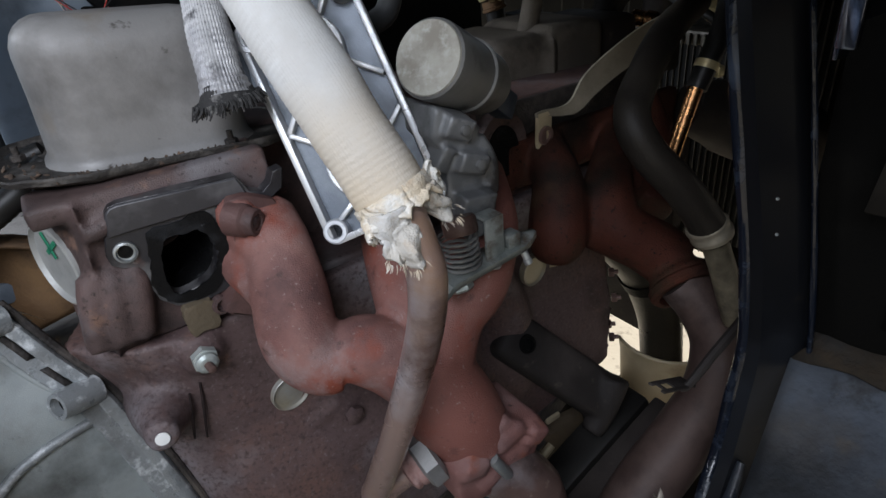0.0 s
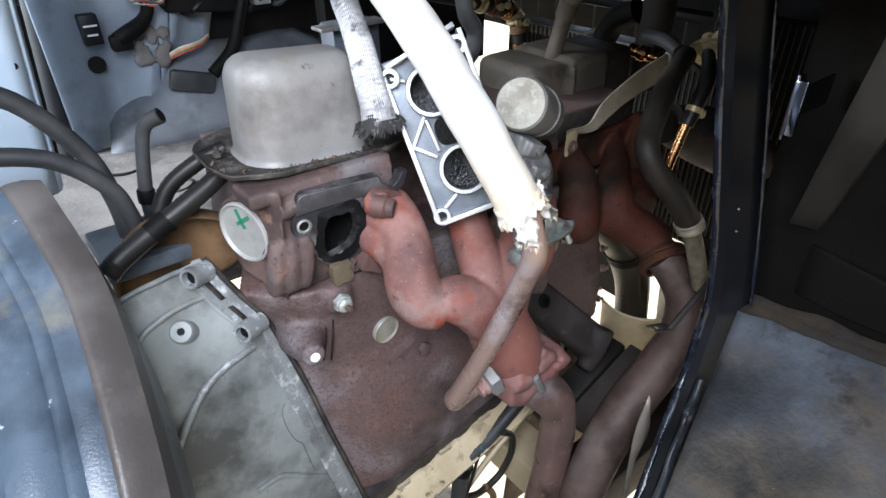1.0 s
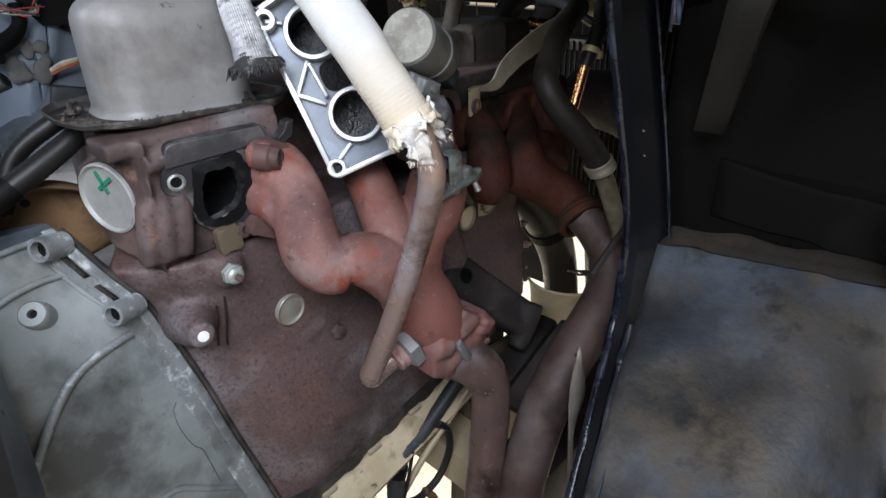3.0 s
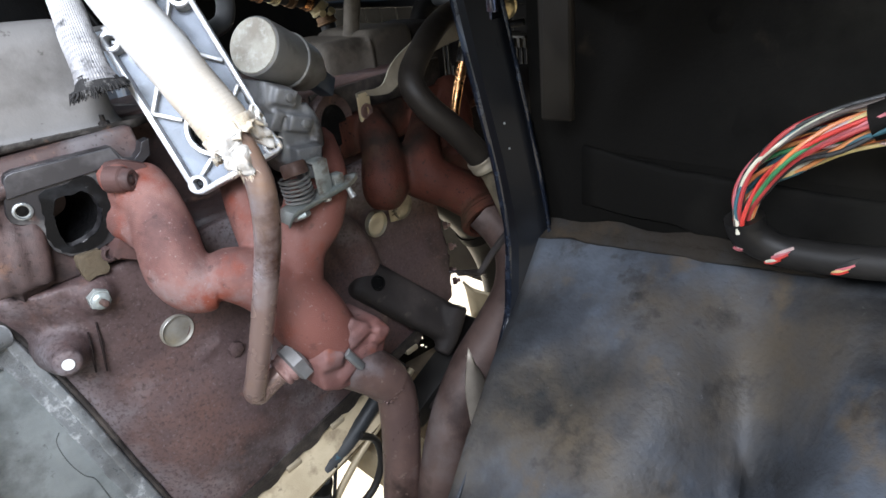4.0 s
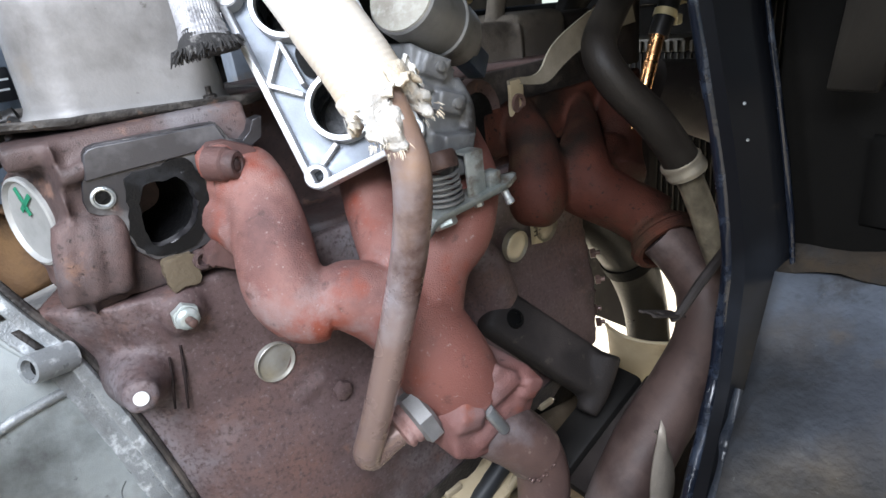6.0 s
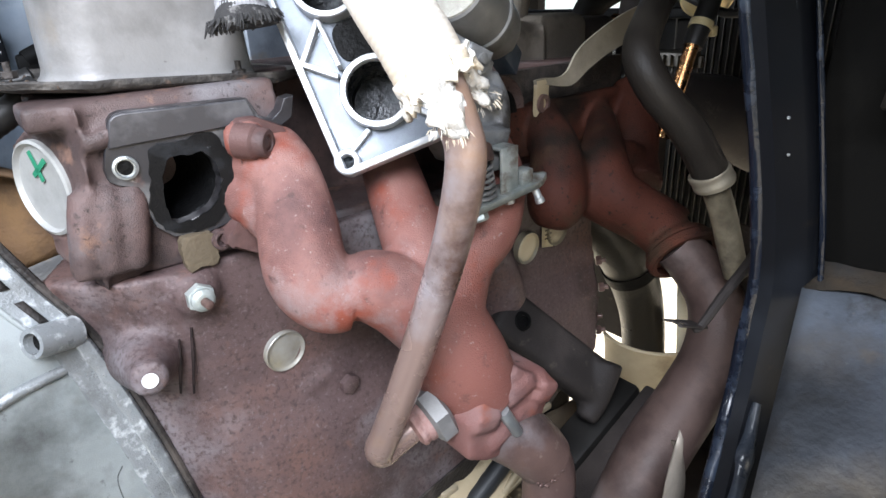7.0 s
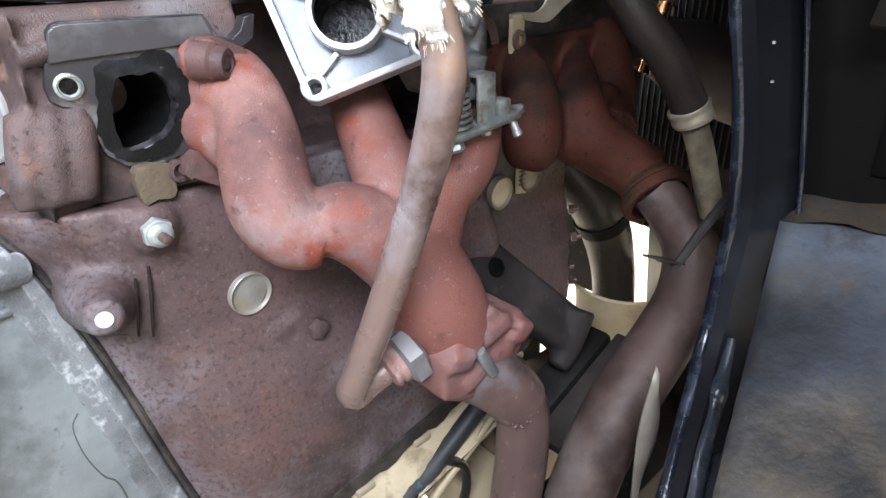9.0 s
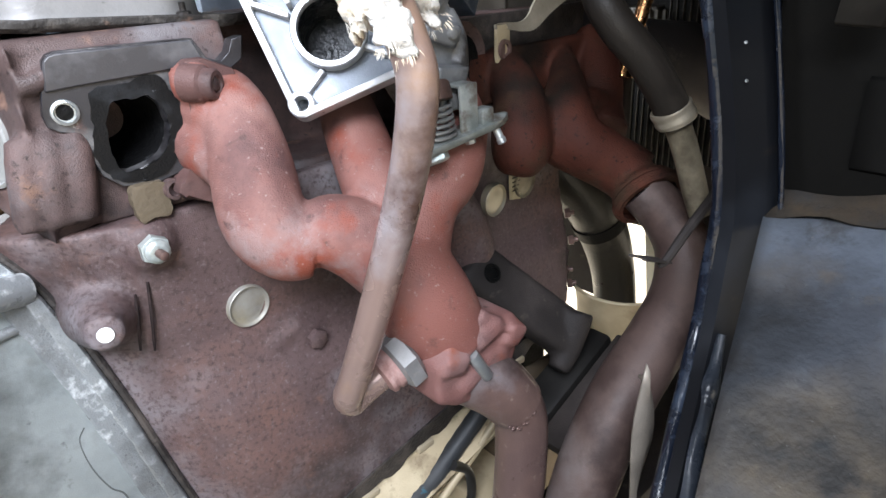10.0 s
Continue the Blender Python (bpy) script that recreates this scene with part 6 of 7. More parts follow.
box(bm, -0.165, -0.062, 0.125, 0.225, -0.060, -0.040, 0.004)
part("plate", bm, TRIM, base)

# ---- aluminium intake flange leaning on the head ----
flange = thing("intake_manifold_flange", (0.17, -0.045, -0.015), "bright machined aluminium intake flange with two round ports", "intake manifold")
FO = Vector((0.1324, -0.0470, -0.0190))
FU = Vector((0.8335, -0.4596, 0.3065)).normalized()
FV = Vector((-0.0591, 0.4773, 0.8767))
FV = (FV - FU * FV.dot(FU)).normalized()
FN = FV.cross(FU).normalized()
if FN.y > 0:
    FN = -FN
SU, SV = 0.901, 0.909
FW, FH = 0.100, 0.204


def fl(u, v, h=0.0):
    return FO + FU * u * SU + FV * v * SV + FN * h


def fl_prism(outline, h0, h1, bev=0.0):
    bm = BM()
    a = [bm.verts.new(fl(u, v, h1)) for u, v in outline]
    b = [bm.verts.new(fl(u, v, h0)) for u, v in outline]
    n = len(a)
    top = bm.faces.new(a)
    bm.faces.new(b[::-1])
    for i in range(n):
        bm.faces.new((a[i], b[i], b[(i + 1) % n], a[(i + 1) % n]))
    if bev:
        bmesh.ops.bevel(bm, geom=list(top.edges), offset=bev, segments=2, affect="EDGES", profile=0.5)
    return bm


def fl_bar(p, q, w, h0, h1):
    d = Vector((q[0] - p[0], q[1] - p[1])).normalized() * w / 2
    return fl_prism([(p[0] - d.y, p[1] + d.x), (q[0] - d.y, q[1] + d.x), (q[0] + d.y, q[1] - d.x), (p[0] + d.y, p[1] - d.x)], h0, h1, 0.0006)


bm = BM()
NU, NV = 56, 112
gv = {}
for i in range(NU + 1):
    for j in range(NV + 1):
        u, v = 0.002 + (FW - 0.006) * i / NU, 0.002 + (FH - 0.012) * j / NV
        gv[i, j] = (bm.verts.new(fl(u, v, -0.0125)), u, v)
for i in range(NU):
    for j in range(NV):
        q = [gv[i, j], gv[i + 1, j], gv[i + 1, j + 1], gv[i, j + 1]]
        if all((p[1] - cu) ** 2 + (p[2] - cv) ** 2 > 0.0265 ** 2 for p in q for cu, cv in ((0.050, 0.051), (0.046, 0.146))):
            bm.faces.new([p[0] for p in q])
bmesh.ops.delete(bm, geom=[v for v in bm.verts if not v.link_faces], context="VERTS")
part("back_plate", bm, WEB_AL, flange, "recessed aluminium web with port openings", mods=[("SOLIDIFY", {"thickness": 0.004})])
for p, q in (((0.0, 0.004), (0.0, FH - 0.022)), ((0.004, 0.0), (FW - 0.004, 0.0)), ((FW, 0.004), (FW - 0.002, FH - 0.006)), ((0.006, FH - 0.018), (FW - 0.006, FH))):
    part("rim", fl_bar(p, q, 0.0056, -0.016, 0.002), BRIGHT_AL, flange, "polished rim")
for u, v, r in ((0.006, 0.008, 0.0095), (FW - 0.006, 0.007, 0.0092), (FW - 0.010, 0.174 + 0.0080, 0.0105), (0.006, 0.174, 0.0105)):
    bm = BM()
    lathe(bm, [(r, -0.018), (r, 0.0015), (r - 0.0012, 0.0025), (0.0058, 0.0025), (0.0052, 0.0018), (0.0052, -0.012), (0.0, -0.012)], fl(u, v), FN, 24)
    bs = part("bolt_boss", bm, BRIGHT_AL, flange, "round bolt boss with hole")
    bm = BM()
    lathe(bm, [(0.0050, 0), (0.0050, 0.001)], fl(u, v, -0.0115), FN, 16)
    part("bolt_hole", bm, HOLE_BLACK, bs)
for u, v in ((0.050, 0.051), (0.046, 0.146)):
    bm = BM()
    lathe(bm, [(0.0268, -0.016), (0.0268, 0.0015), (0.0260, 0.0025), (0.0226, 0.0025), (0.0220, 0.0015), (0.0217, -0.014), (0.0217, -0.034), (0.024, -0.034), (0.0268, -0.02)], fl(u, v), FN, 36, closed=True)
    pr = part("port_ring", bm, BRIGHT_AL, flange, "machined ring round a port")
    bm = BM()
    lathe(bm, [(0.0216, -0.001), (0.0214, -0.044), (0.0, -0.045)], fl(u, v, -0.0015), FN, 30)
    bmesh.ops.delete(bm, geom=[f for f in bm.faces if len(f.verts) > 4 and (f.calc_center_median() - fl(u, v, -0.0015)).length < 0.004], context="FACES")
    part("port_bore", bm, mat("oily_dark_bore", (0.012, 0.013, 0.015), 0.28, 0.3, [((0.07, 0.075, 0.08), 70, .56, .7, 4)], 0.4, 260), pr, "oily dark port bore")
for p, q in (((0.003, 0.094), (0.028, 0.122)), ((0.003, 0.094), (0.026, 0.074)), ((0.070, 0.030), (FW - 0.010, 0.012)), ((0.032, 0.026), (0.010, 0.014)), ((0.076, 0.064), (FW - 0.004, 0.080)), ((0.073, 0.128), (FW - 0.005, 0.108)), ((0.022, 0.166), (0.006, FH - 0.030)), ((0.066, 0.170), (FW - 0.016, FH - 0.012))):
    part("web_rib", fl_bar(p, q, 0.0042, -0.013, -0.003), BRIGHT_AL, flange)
# flat black patch paints the darkness of the passage; nothing is cut
part("oval_port", fl_prism([(0.050 + 0.017 * math.copysign(abs(math.cos(a)) ** 0.7, math.cos(a)), 0.0985 + 0.0165 * math.copysign(abs(math.sin(a)) ** 0.7, math.sin(a))) for a in np.linspace(0, 2 * math.pi, 25)[:-1]], -0.010, -0.0075), HOLE_BLACK, flange, "dark oval passage")
part("passage_rim", fl_bar((0.030, 0.080), (0.028, 0.118), 0.004, -0.012, 0.0018), BRIGHT_AL, flange)
bm = fl_prism([(0.012, 0.012), (FW - 0.012, 0.016), (FW - 0.012, FH - 0.02), (0.014, FH - 0.03)], -0.070, -0.050)
part("runner_body", bm, GREY_AL, flange, "stained cast runner body behind the flange", mods=[("BEVEL", {"width": 0.006})])

# ---- valve canister, throttle levers ----
can = thing("air_valve", (0.26, -0.06, 0.03), "grey alloy air valve cylinder with a chalky round face", "air valve")
CA, CB = Vector((0.212, -0.078, 0.104)), Vector((0.322, -0.030, 0.046))
cax = (CB - CA).normalized()
bm = BM()
lathe(bm, [(0.0255, 0.0), (0.0272, 0.0015), (0.0276, 0.004), (0.0272, 0.03), (0.0262, 0.055), (0.0250, 0.080), (0.022, 0.088), (0.015, 0.096), (0.012, 0.108)], CA, cax, 32)
part("cylinder", bm, GREY_AL, can)
bm = BM()
lathe(bm, [(0.0256, 0.0), (0.0250, -0.0014), (0.0, -0.0018)], CA, cax, 32)
part("end_face", bm, CAP_FACE, can, "chalky pale end face")
bm = BM()
lathe(bm, [(0.0268, 0.0), (0.0280, 0.001), (0.0280, 0.004), (0.0268, 0.005)], CA + cax * 0.050, cax, 32)
part("band", bm, GREY_AL, can)
bm = BM()
box(bm, -0.011, 0.011, -0.009, 0.009, 0.0, 0.030, 0.002)
bmesh.ops.transform(bm, verts=bm.verts, matrix=frame_to(CA + cax * 0.098 + Vector((0, 0, -0.006)), cax + Vector((0.1, 0, -0.25))))
part("connector", bm, BLUE_PLASTIC, can, "dark blue plastic connector")
body = thing("throttle_body", (0.24, -0.08, -0.04), "stained grey throttle casting with springs and plated levers", "throttle body")
bm = BM()
prism(bm, [(0.2099, 0.0737), (0.241, 0.0556), (0.2486, 0.0483), (0.2420, 0.0427), (0.2540, 0.0239), (0.2560, -0.0011), (0.2480, -0.021), (0.2215, -0.0278), (0.2083, -0.0061), (0.2150, 0.0128), (0.2150, 0.0332), (0.2040, 0.0515)], -0.086, -0.040, 0.003)
for x0, x1, z0, z1, y0, rot in ((0.212, 0.236, 0.046, 0.062, -0.094, 24), (0.220, 0.246, 0.018, 0.034, -0.096, 20), (0.216, 0.246, -0.014, 0.004, -0.102, 8), (0.214, 0.234, -0.026, -0.012, -0.108, 5), (0.206, 0.216, 0.024, 0.044, -0.090, 30)):
    b2 = BM()
    box(b2, x0, x1, y0, -0.070, z0, z1)
    bmesh.ops.rotate(b2, verts=b2.verts, cent=((x0 + x1) / 2, y0, (z0 + z1) / 2), matrix=Matrix.Rotation(radians(rot), 3, "Y") @ Matrix.Rotation(radians(rot * 0.5), 3, "X"))
    me2 = bpy.data.meshes.new("block")
    b2.to_mesh(me2)
    b2.free()
    bm.from_mesh(me2)
    bpy.data.meshes.remove(me2)
tube(bm, [(0.246, -0.080, 0.040, 0.007), (0.254, -0.084, 0.020, 0.007), (0.252, -0.088, -0.004, 0.006)], 10, 4)
part("casting", bm, mat("dark_stained_aluminium", (0.19, 0.195, 0.20), 0.46, 0.35, [((0.30, 0.305, 0.31), 16, .49, .66, 8), ((0.035, 0.032, 0.030), 18, .49, .64, 9)], 0.2, 700, coarse=0.2), body, "stained angular throttle casting", mods=cast(0.0022, 2))
for x, y, z in ((0.226, -0.0955, 0.054), (0.236, -0.0975, 0.026)):
    bm = BM()
    lathe(bm, [(0.0040, -0.002), (0.0040, 0.0015), (0.003, 0.002)], (x, y, z), (0.1, -1, 0.1), 12)
    part("screw", bm, GREY_AL, body)
LEVER_ZINC = mat("dull_plated_lever", (0.25, 0.275, 0.262), 0.42, 0.5, [((0.40, 0.42, 0.40), 40, .47, .66, 6), ((0.13, 0.10, 0.075), 40, .56, .70, 6)], 0.15, 600)
bm = BM()
rows = []
for x in np.linspace(0.178, 0.272, 16):
    z = -0.0440 + 0.090 * (x - 0.184) - 0.010 * max(0.0, (0.187 - x) / 0.009) ** 2
    w = 0.011 * min(1.0, (0.276 - x) / 0.02, (x - 0.170) / 0.012)
    rows.append([(x, -0.113 - w, z - 0.004), (x, -0.113 - w, z), (x, -0.113, z + 0.0006), (x, -0.113 + w, z)])
sheet(bm, rows)
part("lever_plate", bm, LEVER_ZINC, body, "pale zinc lever plate", mods=[("SOLIDIFY", {"thickness": 0.0022})])
bm = BM()
box(bm, 0.2200, 0.2370, -0.1195, -0.1165, -0.040, -0.0060, 0.001)
box(bm, 0.2200, 0.2370, -0.1165, -0.104, -0.0085, -0.0060, 0.001)
part("stop_tab", bm, LEVER_ZINC, body, "upright zinc tab")
bm = BM()
box(bm, 0.240, 0.252, -0.121, -0.109, -0.0385, -0.0260, 0.0015)
part("adjuster_block", bm, LEVER_ZINC, body)
bm = BM()
lathe(bm, [(0.0125, 0.0), (0.0130, 0.002), (0.0130, 0.011), (0.0115, 0.013)], (0.2065, -0.108, -0.016), (0.05, 0.35, 0.94), 22)
part("shaft_collar", bm, PIPE, body, "reddish brown shaft collar over the spring")
bm = BM()
lathe(bm, [(0.003, 0), (0.003, 0.012), (0.0036, 0.0125), (0.0036, 0.016), (0.002, 0.017)], (0.253, -0.119, -0.0390), (0.15, -0.4, -0.9), 12)
part("adjuster_screw", bm, ZINC, body, "bright adjuster screw tip")
hexbolt(body, "nut", (0.196, -0.114, -0.0470), (0, -0.5, -1), 0.0095, 0.010, GREEN_ZINC)
hexbolt(body, "small_nut", (0.228, -0.118, -0.0435), (0, -0.3, -1), 0.004, 0.006, ZINC)
bm = BM()
turns, pts = 6, []
for k in range(turns * 12 + 1):
    a = 2 * math.pi * k / 12
    pts.append((0.2045 + 0.0145 * math.cos(a), -0.109 + 0.0145 * math.sin(a) + 0.0008 * k / 12, -0.0415 + 0.0040 * k / 12, 0.00135))
tube(bm, pts, 6, 1)
part("return_spring", bm, GREY_AL, body, "coiled return spring")

# ---- front exhaust manifold and its pipe ----
mani2 = thing("exhaust_manifold", (0.42, -0.09, -0.12), "dark red rusted exhaust manifold of the front cylinders", "exhaust manifold", "exhaust manifolds")
bm = BM()
tube(bm, [(0.392, 0.004, -0.018, 0.020), (0.3750, -0.036, -0.0480, 0.0250), (0.3590, -0.054, -0.0780, 0.0290), (0.3520, -0.060, -0.0950, 0.0285), (0.350, -0.062, -0.107, 0.0245), (0.3495, -0.063, -0.115, 0.0165), (0.349, -0.063, -0.119, 0.004)], 20, 5)
tube(bm, [(0.374, -0.058, -0.086, 0.0175), (0.402, -0.072, -0.096, 0.026), (0.436, -0.100, -0.118, 0.029), (0.452, -0.128, -0.136, 0.029)], 18, 5)
tube(bm, [(0.490, 0.004, -0.024, 0.012), (0.468, -0.022, -0.036, 0.015), (0.440, -0.045, -0.052, 0.021), (0.414, -0.066, -0.070, 0.0265), (0.408, -0.084, -0.092, 0.027), (0.425, -0.100, -0.110, 0.028), (0.448, -0.125, -0.134, 0.029)], 18, 5)
tube(bm, [(0.5463, 0.004, -0.0102, 0.018), (0.532, -0.020, -0.0387, 0.023), (0.5169, -0.035, -0.0640, 0.0255), (0.500, -0.048, -0.082, 0.0240), (0.470, -0.075, -0.102, 0.024)], 18, 5)
bmesh.ops.create_icosphere(bm, subdivisions=2, radius=0.024, matrix=Matrix.Translation((0.384, -0.058, -0.080)) @ Matrix.Diagonal((1.0, 0.8, 1.25, 1)))
bmesh.ops.create_icosphere(bm, subdivisions=2, radius=0.026, matrix=Matrix.Translation((0.465, -0.055, -0.078)) @ Matrix.Diagonal((1.3, 0.8, 1.0, 1)))
box(bm, 0.335, 0.600, -0.008, 0.006, -0.060, -0.008, 0.004)
lathe(bm, [(0.024, -0.012), (0.033, -0.004), (0.033, 0.004), (0.024, 0.006)], (0.440, -0.142, -0.143), (-0.34, -0.80, -0.50), 24)
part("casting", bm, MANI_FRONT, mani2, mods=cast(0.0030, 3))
bm = BM()
lathe(bm, [(0.0335, -0.005), (0.0360, -0.002), (0.0360, 0.004), (0.0335, 0.007), (0.0285, 0.007), (0.0280, -0.005)], (0.4390, -0.146, -0.1465), (-0.34, -0.80, -0.50), 32, closed=True)
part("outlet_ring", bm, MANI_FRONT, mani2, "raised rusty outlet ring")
pipe2 = thing("exhaust_pipe", (0.3, -0.2, -0.5), "brown oxidised steel exhaust pipe curving down from the front manifold", "exhaust pipe", "exhaust pipes")
bm = BM()
tube(bm, [(0.430, -0.145, -0.138, 0.022), (0.438, -0.168, -0.160, 0.0245), (0.437, -0.190, -0.190, 0.0265), (0.415, -0.203, -0.226, 0.0280), (0.374, -0.205, -0.256, 0.0285), (0.326, -0.203, -0.290, 0.0295), (0.286, -0.203, -0.332, 0.0295), (0.258, -0.203, -0.385, 0.0290), (0.238, -0.203, -0.45, 0.0285), (0.220, -0.203, -0.62, 0.0280)], 24, 6)
part("pipe", bm, PIPE_DULL, pipe2)
# dark stay with an eye over a pale strip
stay = thing("support_stay", (0.3155, -0.228, -0.1475), "dark flat steel stay with an eyelet end", "stay")
bm = BM()
tube(bm, [(0.420, -0.222, -0.106, 0.0044), (0.396, -0.230, -0.112, 0.0044), (0.348, -0.232, -0.1290, 0.0040), (0.322, -0.231, -0.1445, 0.0034), (0.3155, -0.228, -0.1475, 0.0026)], 8, 5)
part("rod", bm, MOUNT, stay)
bm = BM()
for k in range(2):
    box(bm, 0.2900 + 0.0145 * k, 0.2935 + 0.0145 * k, -0.2335, -0.2195, -0.1405, -0.1390, 0.0004)
for y0 in (-0.2335, -0.2225):
    box(bm, 0.2850, 0.3300, y0, y0 + 0.0035, -0.1407, -0.1389, 0.0004)
box(bm, 0.3080, 0.3300, -0.2300, -0.2225, -0.1405, -0.1390, 0.0004)
bmesh.ops.rotate(bm, verts=bm.verts, cent=(0.3080, -0.2280, -0.1400), matrix=Matrix.Rotation(radians(24), 3, "Y"))
part("eyelet", bm, MOUNT, stay)
pale = thing("pale_strip", (0.52, -0.08, -0.3), "cream sunlit plastic strip behind the exhaust pipe", "strip")
bm = BM()
rows = [[(0.552 + 0.035 * k, -0.085, -0.215 - 0.19 * k), (0.590 + 0.045 * k, -0.092, -0.225 - 0.19 * k)] for k in (0, 0.5, 1.0)]
sheet(bm, rows)
# colour made paler to carry sunlight that does not reach the strip
part("strip", bm, mat("pale_cream_plastic", (0.84, 0.78, 0.60), 0.6, 0, [((0.74, 0.66, 0.48), 14, .52, .74, 7)], 0.05, 500), pale, mods=[("SOLIDIFY", {"thickness": 0.003})])

# ---- coolant hose and metal pipe ----
hose = thing("coolant_hose", (0.4, -0.19, -0.06), "thick black S-bent coolant hose clamped to a metal pipe", "hose")
bm = BM()
tube(bm, [(0.520, -0.070, 0.096, 0.0128), (0.4326, -0.105, 0.0885, 0.0130), (0.3740, -0.130, 0.0700, 0.0132), (0.3350, -0.150, 0.0490, 0.0134), (0.3375, -0.165, 0.0225, 0.0138), (0.3587, -0.180, -0.0060, 0.0142), (0.3800, -0.1880, -0.0360, 0.0144), (0.388, -0.1900, -0.048, 0.0150), (0.392, -0.193, -0.058, 0.0150)], 24, 8, wob=0.03)
part("hose", bm, mat("dusty_brown_black_hose", (0.015, 0.0125, 0.0105), 0.55, 0, [((0.034, 0.029, 0.023), 12, .47, .66, 8), ((0.080, 0.066, 0.048), 9, .56, .72, 9)], 0.2, 700, spec=0.25, coarse=0.3), hose)
bm = BM()
tube(bm, [(0.3868, -0.1878, -0.0440, 0.0160), (0.3876, -0.1886, -0.0462, 0.0172), (0.3892, -0.1902, -0.0500, 0.0166), (0.3908, -0.1918, -0.0540, 0.0172), (0.3920, -0.1930, -0.0575, 0.0160)], 24, 5)
part("clamp", bm, mat("dull_beige_clamp", (0.24, 0.21, 0.16), 0.45, 0.4, [((0.34, 0.30, 0.23), 30, .45, .66, 6), ((0.12, 0.09, 0.06), 40, .56, .72, 6)], 0.15, 500, coarse=0.2), hose, "yellowed hose clamp band")
bm = BM()
tube(bm, [(0.390, -0.191, -0.052, 0.0108), (0.400, -0.199, -0.083, 0.0108), (0.408, -0.206, -0.115, 0.0108), (0.413, -0.212, -0.14, 0.0100)], 18, 5)
part("metal_pipe", bm, mat("dirty_olive_steel", (0.15, 0.128, 0.088), 0.42, 0.2, [((0.27, 0.23, 0.16), 14, .47, .66, 8), ((0.05, 0.04, 0.028), 18, .5, .68, 8)], 0.2, 500, coarse=0.3), hose, "dirty yellowish metal pipe")
cop = thing("copper_line", (0.4, -0.14, 0.0), "shiny copper line with a short rubber hose and clamp", "copper pipe")
bm = BM()
tube(bm, [(0.428, -0.140, 0.052, 0.0060), (0.4244, -0.140, 0.0431, 0.0060), (0.410, -0.140, 0.010, 0.0060), (0.3967, -0.140, -0.0269, 0.0058)], 14, 5)
part("pipe", bm, COPPER, cop)
bm = BM()
tube(bm, [(0.575, -0.070, 0.088, 0.0085), (0.530, -0.095, 0.098, 0.0085), (0.485, -0.122, 0.096, 0.0088), (0.456, -0.137, 0.086, 0.0088), (0.4398, -0.14, 0.0669, 0.0090), (0.431, -0.14, 0.053, 0.0088), (0.427, -0.14, 0.046, 0.0085)], 14, 5)
part("rubber_hose", bm, RUBBER, cop, "black rubber hose")
bm = BM()
tube(bm, [(0.4385, -0.14, 0.0655, 0.0098), (0.4355, -0.14, 0.0600, 0.0100)], 20, 3)
box(bm, 0.440, 0.449, -0.150, -0.140, 0.053, 0.062, 0.002)
part("clamp", bm, BRASS, cop, "bright hose clamp with screw")

# ---- engine mount and down tube ----
mount = thing("engine_mount", (0.38, -0.05, -0.36), "dusty black engine mount arm with a slotted hole", "engine mount")
bm = BM()
MA, MB = Vector((0.326, -0.018, -0.228)), Vector((0.414, -0.076, -0.330))
mm = frame_to(MA, MB - MA, (0.2, -1, 0.2))
box(bm, -0.022, 0.016, -0.031, 0.027, -0.020, (MB - MA).length + 0.020, 0.012, 3)
lathe(bm, [(0.019, -0.018), (0.019, 0.014), (0.016, 0.018)], (-0.002, 0.0, 0.010), (1, 0, 0), 20)
bmesh.ops.transform(bm, verts=bm.verts, matrix=mm)
tube(bm, [(0.428, -0.078, -0.302, 0.020), (0.416, -0.080, -0.322, 0.019), (0.402, -0.083, -0.343, 0.016), (0.384, -0.085, -0.358, 0.013)], 16, 4)
part("arm", bm, MOUNT, mount, mods=cast(0.004, 3))
bm = BM()
lathe(bm, [(0.011, 0.0), (0.010, 0.002), (0.0065, 0.002), (0.006, -0.003), (0.0, -0.003)], mm @ Vector((0.0165, 0.0, 0.010)), mm.to_3x3() @ Vector((1, 0, 0)), 18)
part("slot", bm, HOLE_BLACK, mount, "dark slotted hole")
bm = BM()
box(bm, 0.300, 0.480, -0.10, -0.055, -0.412, -0.378, 0.006)
bmesh.ops.rotate(bm, verts=bm.verts, cent=(0.39, -0.08, -0.39), matrix=Matrix.Rotation(radians(-22), 3, "Y"))
part("base", bm, RUBBER, mount, "black mount base rail")
bm = BM()
box(bm, 0.325, 0.490, -0.135, -0.10, -0.405, -0.385, 0.004)
bmesh.ops.rotate(bm, verts=bm.verts, cent=(0.39, -0.1, -0.39), matrix=Matrix.Rotation(radians(-22), 3, "Y"))
part("base_lip", bm, MOUNT, mount)
funnel = thing("inlet_duct", (0.56, -0.02, -0.4), "dusty tan sheet metal duct with an elbow in its mouth", "duct")
bm = BM()
fm_ = frame_to((0.596, -0.036, -0.346), (-0.12, -0.10, 0.98), (1, 0, 0))
rows = []
for k in range(25):
    d_ = Vector((math.cos(radians(150 + 8.0 * k)), math.sin(radians(150 + 8.0 * k)), 0))
    rows.append([fm_.translation + (Vector((d_.x, d_.y, 0)) * r_ + Vector((-0.12, -0.10, 0.98)) * h_) for r_, h_ in ((0.060, -0.14), (0.068, -0.02), (0.071, 0.0), (0.0730, 0.003), (0.0715, 0.006))])
sheet(bm, rows)
part("mouth", bm, TAN_STEEL, funnel, mods=[("SOLIDIFY", {"thickness": 0.003})])
bm = BM()
